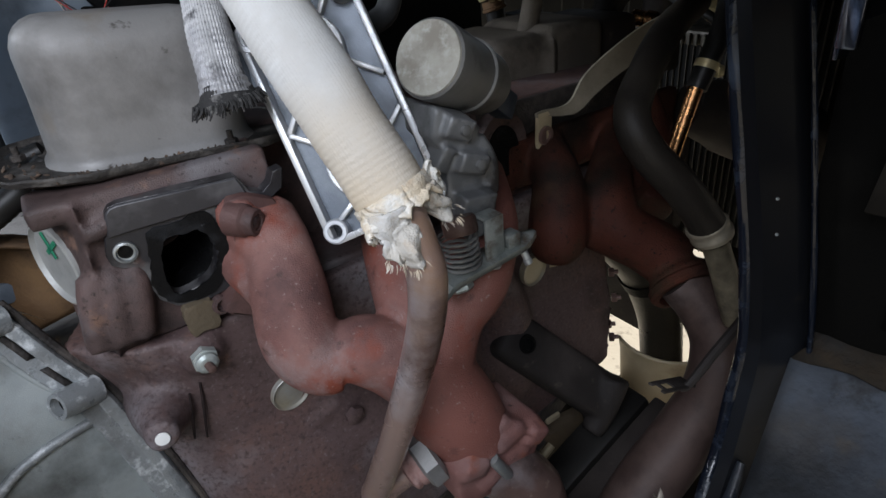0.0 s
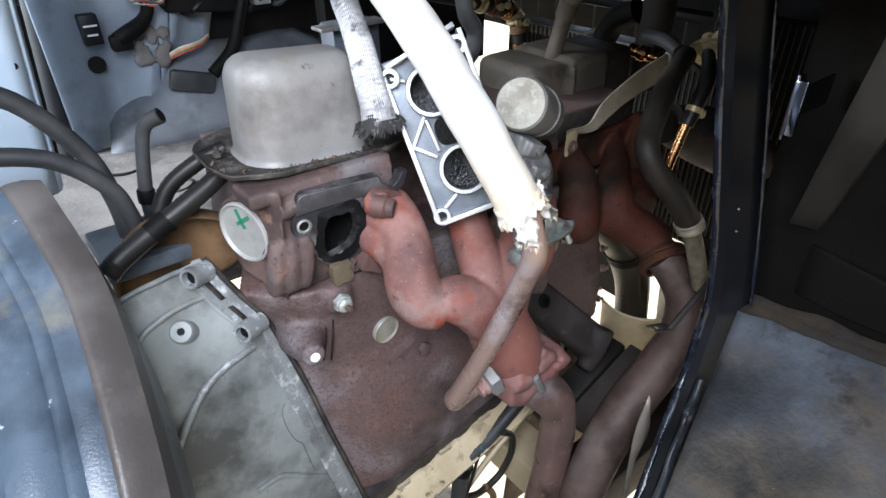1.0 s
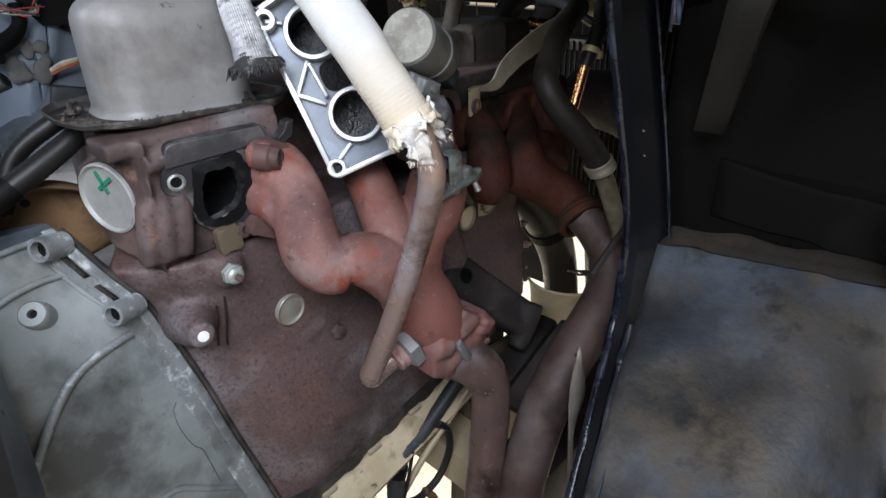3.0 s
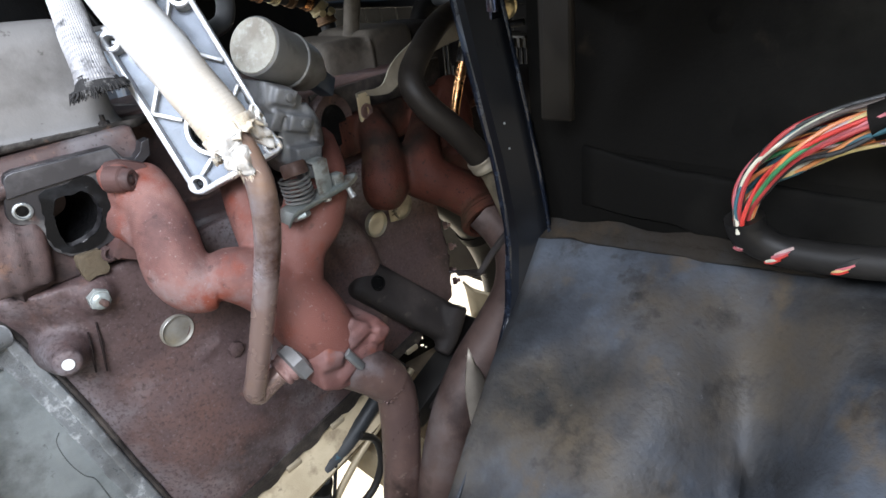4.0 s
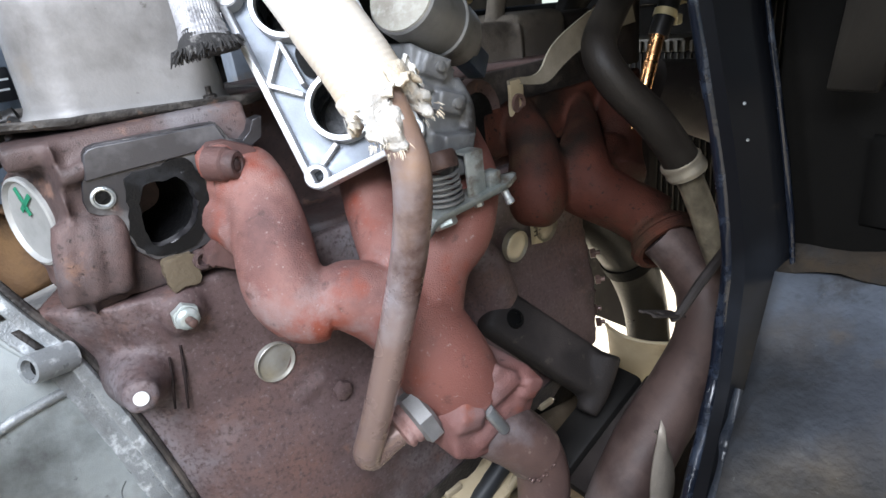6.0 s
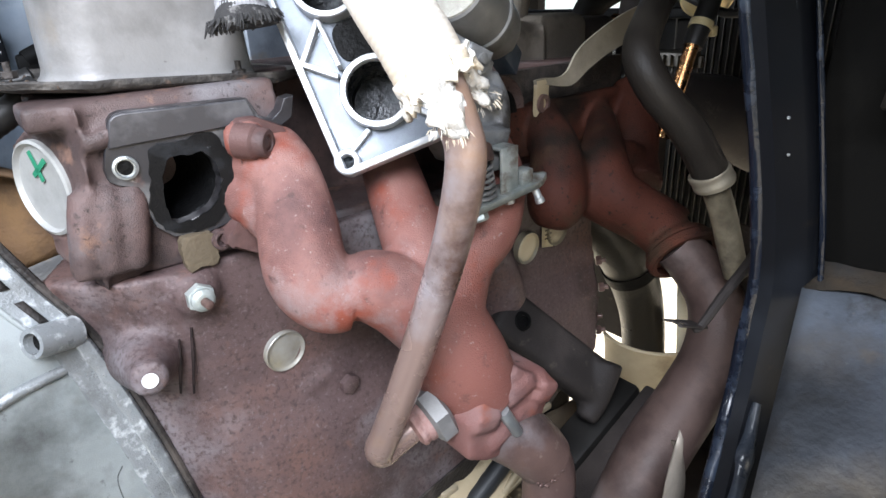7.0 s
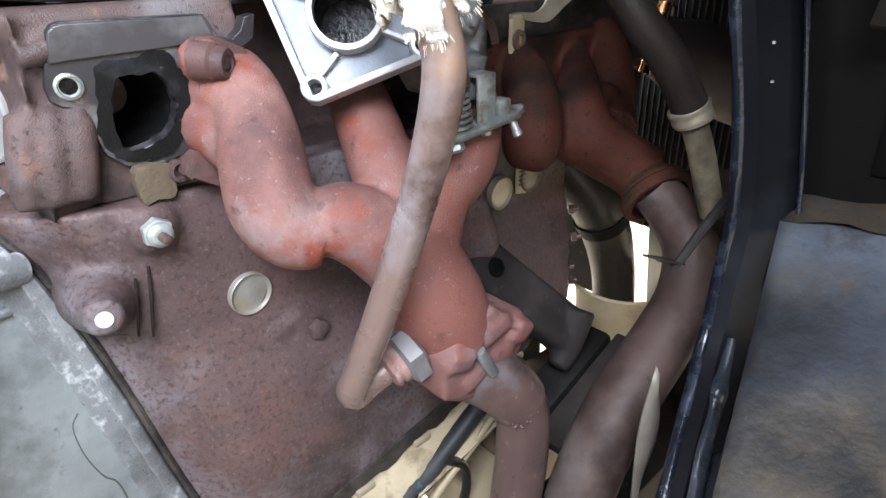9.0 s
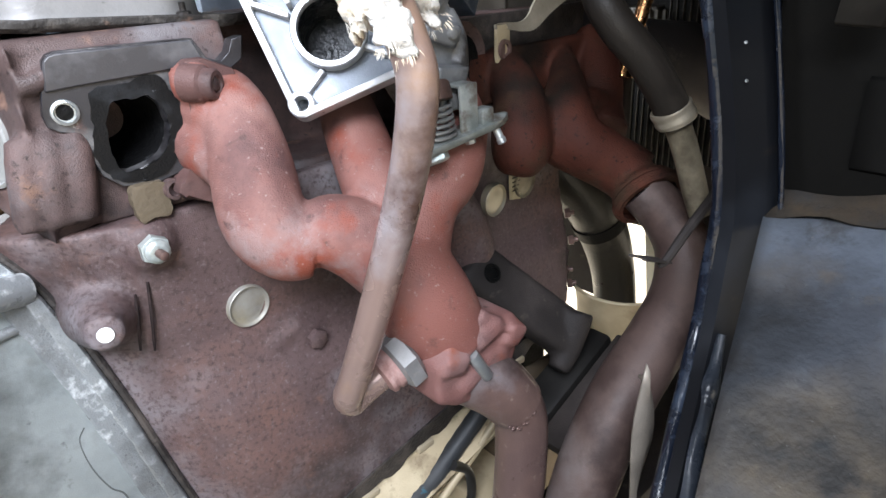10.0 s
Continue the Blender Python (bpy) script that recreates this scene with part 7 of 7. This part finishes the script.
tube(bm, [(0.612, -0.022, -0.46, 0.030), (0.612, -0.016, -0.40, 0.030), (0.608, -0.010, -0.34, 0.031), (0.592, -0.002, -0.28, 0.034), (0.56, 0.006, -0.22, 0.036), (0.515, 0.03, -0.16, 0.036)], 22, 5)
part("elbow", bm, mat("dusty_black_elbow", (0.022, 0.0195, 0.015), 0.40, 0, [((0.066, 0.058, 0.043), 10, .50, .72, 7), ((0.010, 0.009, 0.008), 14, .52, .68, 7)], 0.2, 300), funnel, "dusty black rubber elbow")
bm = BM()
tube(bm, [(0.586, -0.001, -0.268, 0.0362), (0.578, 0.001, -0.252, 0.0370)], 24, 3)
part("band", bm, BODY_DARK, funnel)
for z, y in ((-0.22, -0.005), (-0.255, -0.012), (-0.318, -0.012), (-0.30, -0.006)):
    hexbolt(engine, "front_bolt", (0.497, y, z), (0.7, -0.7, 0.1), 0.0065, 0.007, PIPE, 0.005, "rusty brown bolt at the engine front")

# ---- sheet metal tongue and the lower frame ----
tongue = thing("heat_shield_tongue", (0.29, -0.245, -0.4), "thin bent sheet metal heat shield tongue beside the floor lip", "heat shield")
bm = BM()
rows = []
for i in range(25):
    v = i / 24
    z = -0.204 - 0.36 * v
    x = 0.271 - 0.017 * math.sin(min(1.0, v * 5) * 1.57) + 0.03 * v
    w = 0.001 + 0.040 * math.sin(min(1.0, v * 5.5) * 1.57) * (1 - 0.70 * max(0.0, min(1.0, (v - 0.20) / 0.12)))
    rows.append([(x, -0.250, z), (x + w * 0.4, -0.253, z - 0.006), (x + w * 0.8, -0.250, z - 0.012), (x + w, -0.244, z - 0.014)])
sheet(bm, rows)
part("sheet", bm, mat("grey_bent_sheet", (0.24, 0.21, 0.175), 0.55, 0.4, [((0.33, 0.29, 0.24), 14, .45, .68, 5), ((0.12, 0.085, 0.06), 22, .54, .74, 5)], 0.2, 400), tongue, mods=[("SOLIDIFY", {"thickness": 0.0018})])
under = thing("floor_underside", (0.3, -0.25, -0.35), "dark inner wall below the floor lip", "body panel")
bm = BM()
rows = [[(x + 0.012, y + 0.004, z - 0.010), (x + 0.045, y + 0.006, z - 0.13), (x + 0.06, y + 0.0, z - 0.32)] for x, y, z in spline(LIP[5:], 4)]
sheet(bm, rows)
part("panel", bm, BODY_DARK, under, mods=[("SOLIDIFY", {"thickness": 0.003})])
inner = thing("inner_apron", (0.52, -0.2, -0.5), "dirty brown inner apron panel behind the exhaust pipe", "body panel")
bm = BM()
rows = [[(0.505 + 0.004 * math.sin(j * 1.7) + 0.02 * k, -0.315 + 0.033 * j, -0.13 - 0.12 * k) for j in range(6)] for k in range(6)]
sheet(bm, rows)
part("panel", bm, mat("brown_dirty_apron", (0.030, 0.024, 0.019), 0.85, 0, [((0.075, 0.055, 0.038), 9, .48, .68, 8), ((0.012, 0.010, 0.009), 13, .5, .66, 8)], 0.5, 300, spec=0.2), inner, mods=[("SOLIDIFY", {"thickness": 0.003})])
cross = thing("frame_rail", (0.3, 0.05, -0.55), "dark dirty chassis rail below the engine", "chassis rail")
bm = BM()
box(bm, 0.29, 0.95, -0.19, -0.10, -0.60, -0.50, 0.006)
part("rail", bm, MOUNT, cross)
bm = BM()
box(bm, 0.60, 1.20, -0.175, -0.115, -0.58, -0.46, 0.006)
part("upper_rail", bm, MOUNT, cross)
bm = BM()
rows = []
for i in range(13):
    x = 0.335 + 0.030 * i
    rows.append([(x, 0.012 + 0.004 * math.sin(i * 1.1), -0.425 - 0.002 * i), (x, 0.0, -0.440 - 0.002 * i), (x, 0.004, -0.56), (x, 0.02, -0.80)])
sheet(bm, rows)
part("side_plate", bm, mat("dusty_brown_plate", (0.075, 0.058, 0.042), 0.85, 0, [((0.12, 0.094, 0.066), 10, .45, .66, 8), ((0.035, 0.028, 0.022), 16, .52, .70, 8)], 0.5, 300, spec=0.2), cross, "dusty brown sheet metal plate behind the pipes", mods=[("SOLIDIFY", {"thickness": 0.003})])
# near-black plate added for the dark gap; its holes let bright specks through
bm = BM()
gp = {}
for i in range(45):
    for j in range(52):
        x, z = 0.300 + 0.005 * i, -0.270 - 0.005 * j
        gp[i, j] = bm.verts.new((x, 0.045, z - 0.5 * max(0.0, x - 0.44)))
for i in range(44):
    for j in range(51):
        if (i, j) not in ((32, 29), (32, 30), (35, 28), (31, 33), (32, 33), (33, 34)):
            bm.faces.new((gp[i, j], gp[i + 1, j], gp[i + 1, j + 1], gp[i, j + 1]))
part("gap_dark_plate", bm, BODY_DARK, cross, "black web plate with small holes behind the mount", mods=[("SOLIDIFY", {"thickness": 0.003})])
# dark plate added to cover bright ground left of the elbow
bm = BM()
box(bm, 0.66, 0.68, 0.02, 0.30, -0.432, -0.06, 0.004)
part("rear_plate", bm, MOUNT, cross, "dark plate behind the duct elbow")
bm = BM()
box(bm, 0.27, 0.34, -0.10, 0.25, -0.57, -0.50, 0.005)
part("cross_member", bm, TAN_STEEL, cross, "dusty tan cross member")
for k, (pts, mt) in enumerate((([(0.33, -0.055, -0.350, 0.0105), (0.27, -0.05, -0.395, 0.0105), (0.215, -0.05, -0.425, 0.011), (0.178, -0.05, -0.437, 0.0115), (0.166, -0.05, -0.46, 0.0125), (0.160, -0.05, -0.52, 0.013), (0.158, -0.05, -0.62, 0.013)], RUBBER_GREY), ([(0.345, -0.060, -0.372, 0.005), (0.28, -0.058, -0.417, 0.005), (0.21, -0.058, -0.46, 0.005), (0.15, -0.055, -0.52, 0.005), (0.11, -0.05, -0.60, 0.005)], TAN_STEEL), ([(0.235, -0.062, -0.412, 0.0055), (0.258, -0.060, -0.44, 0.0055), (0.262, -0.058, -0.485, 0.0055), (0.240, -0.056, -0.525, 0.0055), (0.20, -0.055, -0.535, 0.0055), (0.17, -0.055, -0.52, 0.0055)], RUBBER), ([(0.19, -0.06, -0.43, 0.0025), (0.165, -0.062, -0.50, 0.0025), (0.12, -0.06, -0.60, 0.0025)], RUBBER), ([(0.21, -0.055, -0.53, 0.0055), (0.23, -0.055, -0.57, 0.006), (0.235, -0.05, -0.64, 0.006)], RUST_ORANGE))):
    h = thing("underbody_line", (0.2, -0.05, -0.5), ("dark grey sleeved cable", "thin tan steel line", "looped black cable", "thin black wire", "rusty drain tube")[k] + " hanging under the engine", "cable", "underbody lines")
    bm = BM()
    tube(bm, pts, 12, 8, ridge=1.04 if k == 0 else None)
    part("line", bm, mt, h)
bm = BM()
lathe(bm, [(0.014, 0), (0.0145, 0.004), (0.0145, 0.012), (0.014, 0.016)], (0.1705, -0.05, -0.447), (-0.4, 0, -1), 18)

part("sleeve_collar", bm, BODY_DARK, h)

# ---- front of the engine bay ----
tank = thing("water_housing", (0.48, 0.12, -0.05), "dusty beige moulded housing behind the front manifold", "housing")
bm = BM()
box(bm, 0.400, 0.474, 0.075, 0.20, -0.045, 0.066, 0.014, 3)
box(bm, 0.470, 0.562, 0.070, 0.20, -0.045, 0.070, 0.014, 3)
tube(bm, [(0.472, 0.068, -0.04, 0.004), (0.472, 0.068, 0.06, 0.004)], 8, 2)
part("shell", bm, BEIGE, tank, mods=cast(0.005, 3))
bm = BM()
box(bm, 0.566, 0.64, 0.085, 0.20, -0.05, 0.062, 0.012, 3)
part("dark_end", bm, MOUNT, tank, "dark end section")
bm = BM()
box(bm, 0.36, 0.66, 0.045, 0.20, -0.068, -0.052, 0.004)
part("base", bm, GRIME, tank)
post = thing("upright_post", (0.48, 0.10, 0.06), "dull grey upright pipe standing on the housing", "pipe")
bm = BM()
tube(bm, [(0.478, 0.118, 0.050, 0.014), (0.485, 0.118, 0.080, 0.0115), (0.495, 0.110, 0.134, 0.0125), (0.50, 0.090, 0.170, 0.012), (0.52, 0.06, 0.29, 0.012)], 16, 4)
lathe(bm, [(0.0135, -0.012), (0.0145, -0.010), (0.0145, 0.010), (0.0135, 0.012)], (0.494, 0.111, 0.130), (0.15, -0.15, 1), 18)
part("pipe", bm, BEIGE, post)
strap = thing("lifting_strap", (0.40, -0.012, 0.0), "pale beige bent lifting strap bolted to the head", "lifting bracket")
bm = BM()
C = spline([(0.366, -0.017, 0.0150), (0.3769, -0.017, 0.0150), (0.4000, -0.018, 0.0120), (0.4170, -0.019, 0.0150), (0.4363, -0.020, 0.0310), (0.4677, -0.022, 0.0460), (0.5109, -0.022, 0.0580), (0.56, -0.02, 0.064)], 5)
W = spline([(0.004,), (0.006,), (0.009,), (0.016,), (0.024,), (0.026,), (0.030,), (0.034,)], 5)
rows = []
for i, c in enumerate(C):
    p = Vector(c)
    t = (Vector(C[min(i + 1, len(C) - 1)]) - Vector(C[max(i - 1, 0)])).normalized()
    nrm = Vector((-t.z, 0.15, t.x)) * W[i][0] * 0.5
    rows.append([p - nrm, p, p + nrm])
sheet(bm, rows)
part("plate", bm, mat("pale_beige_plate", (0.15, 0.13, 0.095), 0.7, 0, [((0.27, 0.24, 0.185), 12, .45, .68, 7), ((0.11, 0.075, 0.045), 20, .56, .74, 7)], 0.2, 400), strap, smooth=False, mods=[("SOLIDIFY", {"thickness": 0.003})])
bm = BM()
prism(bm, [(0.3660, -0.012), (0.3675, -0.020), (0.3735, -0.0245), (0.3805, -0.022), (0.3840, -0.012), (0.3850, 0.010), (0.3800, 0.0165), (0.3670, 0.0165)], -0.019, -0.0150, 0.001)
part("tab", bm, TAN_STEEL, strap, "upright bolted tab")
bm = BM()
lathe(bm, [(0.0095, 0.0), (0.009, 0.003), (0.0055, 0.003), (0.0050, -0.001), (0.0, -0.001)], (0.3752, -0.0192, -0.0060), (0.1, -1, 0), 16)
part("bolt_eye", bm, PIPE, strap, "rusty bolt eye")
gh = thing("vacuum_hose", (0.24, 0.05, 0.115), "grey rubber hose elbow behind the intake flange", "hose")
bm = BM()
tube(bm, [(0.243, 0.05, 0.20, 0.0095), (0.250, 0.05, 0.165, 0.0098), (0.264, 0.05, 0.143, 0.010), (0.257, 0.05, 0.119, 0.010), (0.233, 0.05, 0.108, 0.0095), (0.22, 0.05, 0.09, 0.0095)], 14, 5)
part("hose", bm, RUBBER_GREY, gh)
for pts, r, mt, lab_ in (([(0.30, 0.25, 0.165), (0.41, 0.25, 0.138), (0.467, 0.25, 0.122), (0.522, 0.25, 0.102), (0.535, 0.24, 0.06), (0.53, 0.24, -0.02)], 0.013, RUBBER, "black rubber hose crossing the engine bay"), ([(0.36, 0.3, 0.15), (0.5, 0.3, 0.13), (0.62, 0.3, 0.15), (0.7, 0.3, 0.12)], 0.008, RUBBER, "thin black hose in the engine bay"), ([(0.565, 0.020, 0.098), (0.56, 0.0066, 0.0999), (0.55, -0.0206, 0.1007), (0.54, -0.0477, 0.0942)], 0.0095, RUBBER_GREY, "grey rubber hose end by the coolant hose"), ([(0.54, -0.0475, 0.0942), (0.54, -0.0575, 0.0878), (0.54, -0.083, 0.0763), (0.55, -0.1046, 0.0665), (0.56, -0.13, 0.068)], 0.0045, RUBBER, "thin black line by the coolant hose"), ([(0.70, 0.0996, 0.20), (0.70, 0.0996, 0.1581), (0.70, 0.092, 0.1004), (0.70, 0.097, 0.0526), (0.70, 0.097, -0.02)], 0.026, MOUNT, "dark brown upright pipe in the engine bay"), ([(0.70, 0.13, 0.10), (0.70, 0.1712, 0.0773), (0.70, 0.1928, 0.0395), (0.70, 0.195, -0.03)], 0.022, BODY_DARK, "thick black hose bending down in the engine bay")):
    h = thing("bay_hose", pts[-1], lab_, "hose", "engine bay hoses")
    bm = BM()
    tube(bm, [(*p, r) for p in pts], 12, 5)
    part("hose", bm, mt, h)
valve = thing("brass_valve", (0.60, -0.056, 0.08), "yellowed round diaphragm valve on a brass pipe", "valve")
vax = Vector((0.62, 0.42, 0.55)).normalized()
bm = BM()
lathe(bm, [(0.0, -0.012), (0.012, -0.012), (0.020, -0.010), (0.0255, -0.004), (0.0270, 0.0), (0.0270, 0.004), (0.0255, 0.006), (0.018, 0.012), (0.010, 0.018), (0.009, 0.03)], (0.600, -0.0557, 0.0819), vax, 32)
part("diaphragm", bm, BRASS, valve)
bm = BM()
lathe(bm, [(0.0262, -0.0030), (0.0282, -0.0016), (0.0282, 0.0026), (0.0262, 0.0040)], (0.600, -0.0557, 0.0819), vax, 32)
part("crimped_rim", bm, BRASS, valve, "crimped brass rim")
bm = BM()
tube(bm, [(0.609, -0.058, 0.095, 0.0095), (0.620, -0.0631, 0.1093, 0.0085), (0.650, -0.073, 0.1427, 0.0075), (0.680, -0.076, 0.180, 0.0075)], 12, 4)
part("pipe", bm, BRASS, valve)
bm = BM()
lathe(bm, [(0.0095, 0.0), (0.0115, 0.001), (0.0115, 0.007), (0.0095, 0.008)], (0.620, -0.0631, 0.1080), (0.65, -0.2, 0.73), 18)
part("union", bm, BRASS, valve)
cp2 = thing("copper_fitting", (0.65, 0.075, 0.05), "bright copper fitting on a hose", "fitting")
bm = BM()
lathe(bm, [(0.008, 0), (0.010, 0.002), (0.010, 0.016), (0.0125, 0.018), (0.0125, 0.030), (0.009, 0.034), (0.009, 0.048)], (0.640, 0.0979, 0.0549), (0.35, -0.9, -0.22), 18)
part("body", bm, COPPER, cp2)
lump = thing("steering_joint", (0.72, -0.06, -0.08), "dark brown dusty rubber boot in front of the radiator", "boot")
bm = BM()
tube(bm, [(0.60, -0.02, -0.03, 0.03), (0.66, -0.05, -0.055, 0.045), (0.72, -0.075, -0.085, 0.048), (0.78, -0.09, -0.12, 0.04)], 16, 4, wob=0.1)
part("boot", bm, MOUNT, lump)

radiator = thing("radiator", (0.92, 0.15, -0.4), "dusty grey radiator core with fine vertical fins", "radiator")
bm = BM()
box(bm, 0.930, 0.95, 0.12, 0.66, -0.42, -0.03)
box(bm, 0.930, 0.95, -0.30, 0.12, -0.42, 0.075)
part("core", bm, BODY_DARK, radiator, "dark radiator core")
bm = BM()
for k in range(80):
    y = -0.30 + 0.012 * k
    box(bm, 0.926, 0.931, y, y + 0.0011, -0.42, 0.07 if y < 0.11 else -0.04)
tagged(part("fin", bm, FIN, radiator, "rows of thin grey fins", smooth=False), kind="stuff")
bm = BM()
box(bm, 0.905, 0.96, 0.12, 0.67, -0.035, -0.012, 0.004)
part("top_tank", bm, FIN, radiator, "grey top edge of the radiator")
grille = thing("radiator_guard", (0.95, 0.15, -0.02), "thin bright upright wires under a black crossbar over the radiator", "guard")
for k in range(17):
    bm = BM()
    tube(bm, [(0.955, -0.28 + 0.058 * k, -0.03, 0.0016), (0.957, -0.279 + 0.058 * k, 0.01, 0.0016), (0.955, -0.278 + 0.058 * k, 0.055, 0.0016)], 6, 2)
    part("wire", bm, FIN, grille)
bm = BM()
box(bm, 0.945, 0.985, -0.45, 0.80, 0.040, 0.058, 0.004)
part("crossbar", bm, BODY_DARK, grille, "black crossbar")
bm = BM()
for k in range(34):
    box(bm, 0.898, 0.904, 0.10 + 0.014 * k, 0.106 + 0.014 * k, -0.034, -0.016, 0.001)
tagged(part("tank_rib", bm, FIN, grille, "small ribs along the radiator top", smooth=False), kind="stuff")
bm = BM()
tube(bm, [(0.90, 0.42, -0.03, 0.0022), (0.88, 0.36, 0.005, 0.0022), (0.86, 0.29, 0.035, 0.0022)], 8, 3)
part("stay_rod", bm, FIN, grille, "thin bright slanting rod")
# plain dark panel, added to black out bright gaps ahead of the radiator
latch = thing("bay_blank_panel", (1.0, 0.0, 0.17), "dark hood latch panel ahead of the radiator", "panel")
bm = BM()
box(bm, 0.99, 1.02, -1.05, 0.27, -0.06, 0.30, 0.006)
part("panel", bm, BODY_DARK, latch)
# made-up clamps along a hose, added for bright glints behind the flange
HOSE_RUN = spline([(0.30, 0.25, 0.165), (0.41, 0.25, 0.138), (0.467, 0.25, 0.122), (0.522, 0.25, 0.102), (0.535, 0.24, 0.06), (0.53, 0.24, -0.02)], 6)
for k, i in enumerate((7, 10, 13, 16, 19, 22, 25)):
    p, q = Vector(HOSE_RUN[i]), Vector(HOSE_RUN[i + 1])
    h = thing("bay_fitting", tuple(p), "small brassy clamp on a hose deep in the engine bay", "fitting", "engine bay fittings")
    bm = BM()
    lathe(bm, [(0.0132, -0.006), (0.0150, -0.005), (0.0150, 0.003), (0.0165, 0.004), (0.0165, 0.007), (0.0132, 0.008)], p, q - p, 16)
    part("band", bm, (COPPER, BRASS, RUST_ORANGE)[k % 3], h)
    bm = BM()
    lathe(bm, [(0.004, 0.010), (0.004, 0.020), (0.006, 0.021), (0.006, 0.025), (0.003, 0.026)], p, (rnd.uniform(-0.6, 0.2), -1, rnd.uniform(-0.5, 0.8)), 10)
    part("screw", bm, BRASS, h)

# ---- loose harness in the passenger footwell ----
loom = thing("loose_wire_harness", (0.33, -0.5, -0.04), "loose bundle of many coloured wires bent round and taped black", "wire harness")
rnd = random.Random(11)
for k in range(30):
    a = 2 * math.pi * k / 30
    ph = rnd.uniform(0.3, 1.9)
    def off(c, s):
        b = a + ph * s
        r_ = 0.0115 * rnd.uniform(0.45, 1.15)
        return (c[0] + r_ * math.cos(b), c[1] + 0.006 * math.sin(b), c[2] + r_ * math.sin(b), 0.00155)
    path = [(0.330, -0.550, 0.052), (0.330, -0.526, 0.040), (0.328, -0.503, 0.026), (0.327, -0.486, 0.006), (0.327, -0.478, -0.016), (0.329, -0.480, -0.034)]
    bm = BM()
    tube(bm, [off(c, 0.5 * i) for i, c in enumerate(path)], 7, 5)
    part("wire", bm, WIRES[(k * 5) % len(WIRES)], loom)
bm = BM()
tube(bm, [(0.328, -0.4785, -0.026, 0.0135), (0.330, -0.4815, -0.036, 0.0135), (0.332, -0.490, -0.044, 0.0125), (0.333, -0.505, -0.048, 0.0115), (0.332, -0.525, -0.047, 0.011), (0.332, -0.555, -0.043, 0.011), (0.332, -0.60, -0.036, 0.0105), (0.332, -0.70, -0.02, 0.0105)], 16, 6, wob=0.08)
tape = part("black_tape", bm, RUBBER, loom, "black cloth tape wrapping")
for (cy, cz) in ((-0.486, -0.042), (-0.508, -0.048), (-0.547, -0.0445), (-0.590, -0.038)):
    a0, tw, h_ = rnd.uniform(0.5, 1.1), rnd.uniform(0.5, 0.9), rnd.uniform(0.004, 0.0065)
    for k in range(5):
        bm = BM()
        a = a0 + 0.24 * k
        cc = cy + 0.0012 * k + rnd.uniform(-0.001, 0.001)
        tube(bm, [(0.332 - 0.0104 * math.sin(a), cc - h_, cz + 0.0104 * math.cos(a), 0.0012), (0.332 - 0.0113 * math.sin(a + tw * 0.5), cc, cz + 0.0113 * math.cos(a + tw * 0.5), 0.0013), (0.332 - 0.0104 * math.sin(a + tw), cc + h_, cz + 0.0104 * math.cos(a + tw), 0.0012)], 6, 4)
        part("exposed_wire", bm, WIRES[rnd.choice((0, 5, 6, 9, 2, 1, 5))], tape)
bm = BM()
tube(bm, [(0.330, -0.541, 0.0485, 0.0118), (0.330, -0.549, 0.0520, 0.0124), (0.330, -0.558, 0.0560, 0.0124)], 14, 4)
part("boot", bm, BODY_DARK, loom, "dark rubber boot")
bm = BM()
box(bm, 0.314, 0.348, -0.59, -0.551, 0.040, 0.076, 0.005)
bmesh.ops.rotate(bm, verts=bm.verts, cent=(0.33, -0.57, 0.068), matrix=Matrix.Rotation(radians(-24), 3, "X"))
part("connector", bm, VIOLET_PLASTIC, loom, "grey-violet plastic connector block")
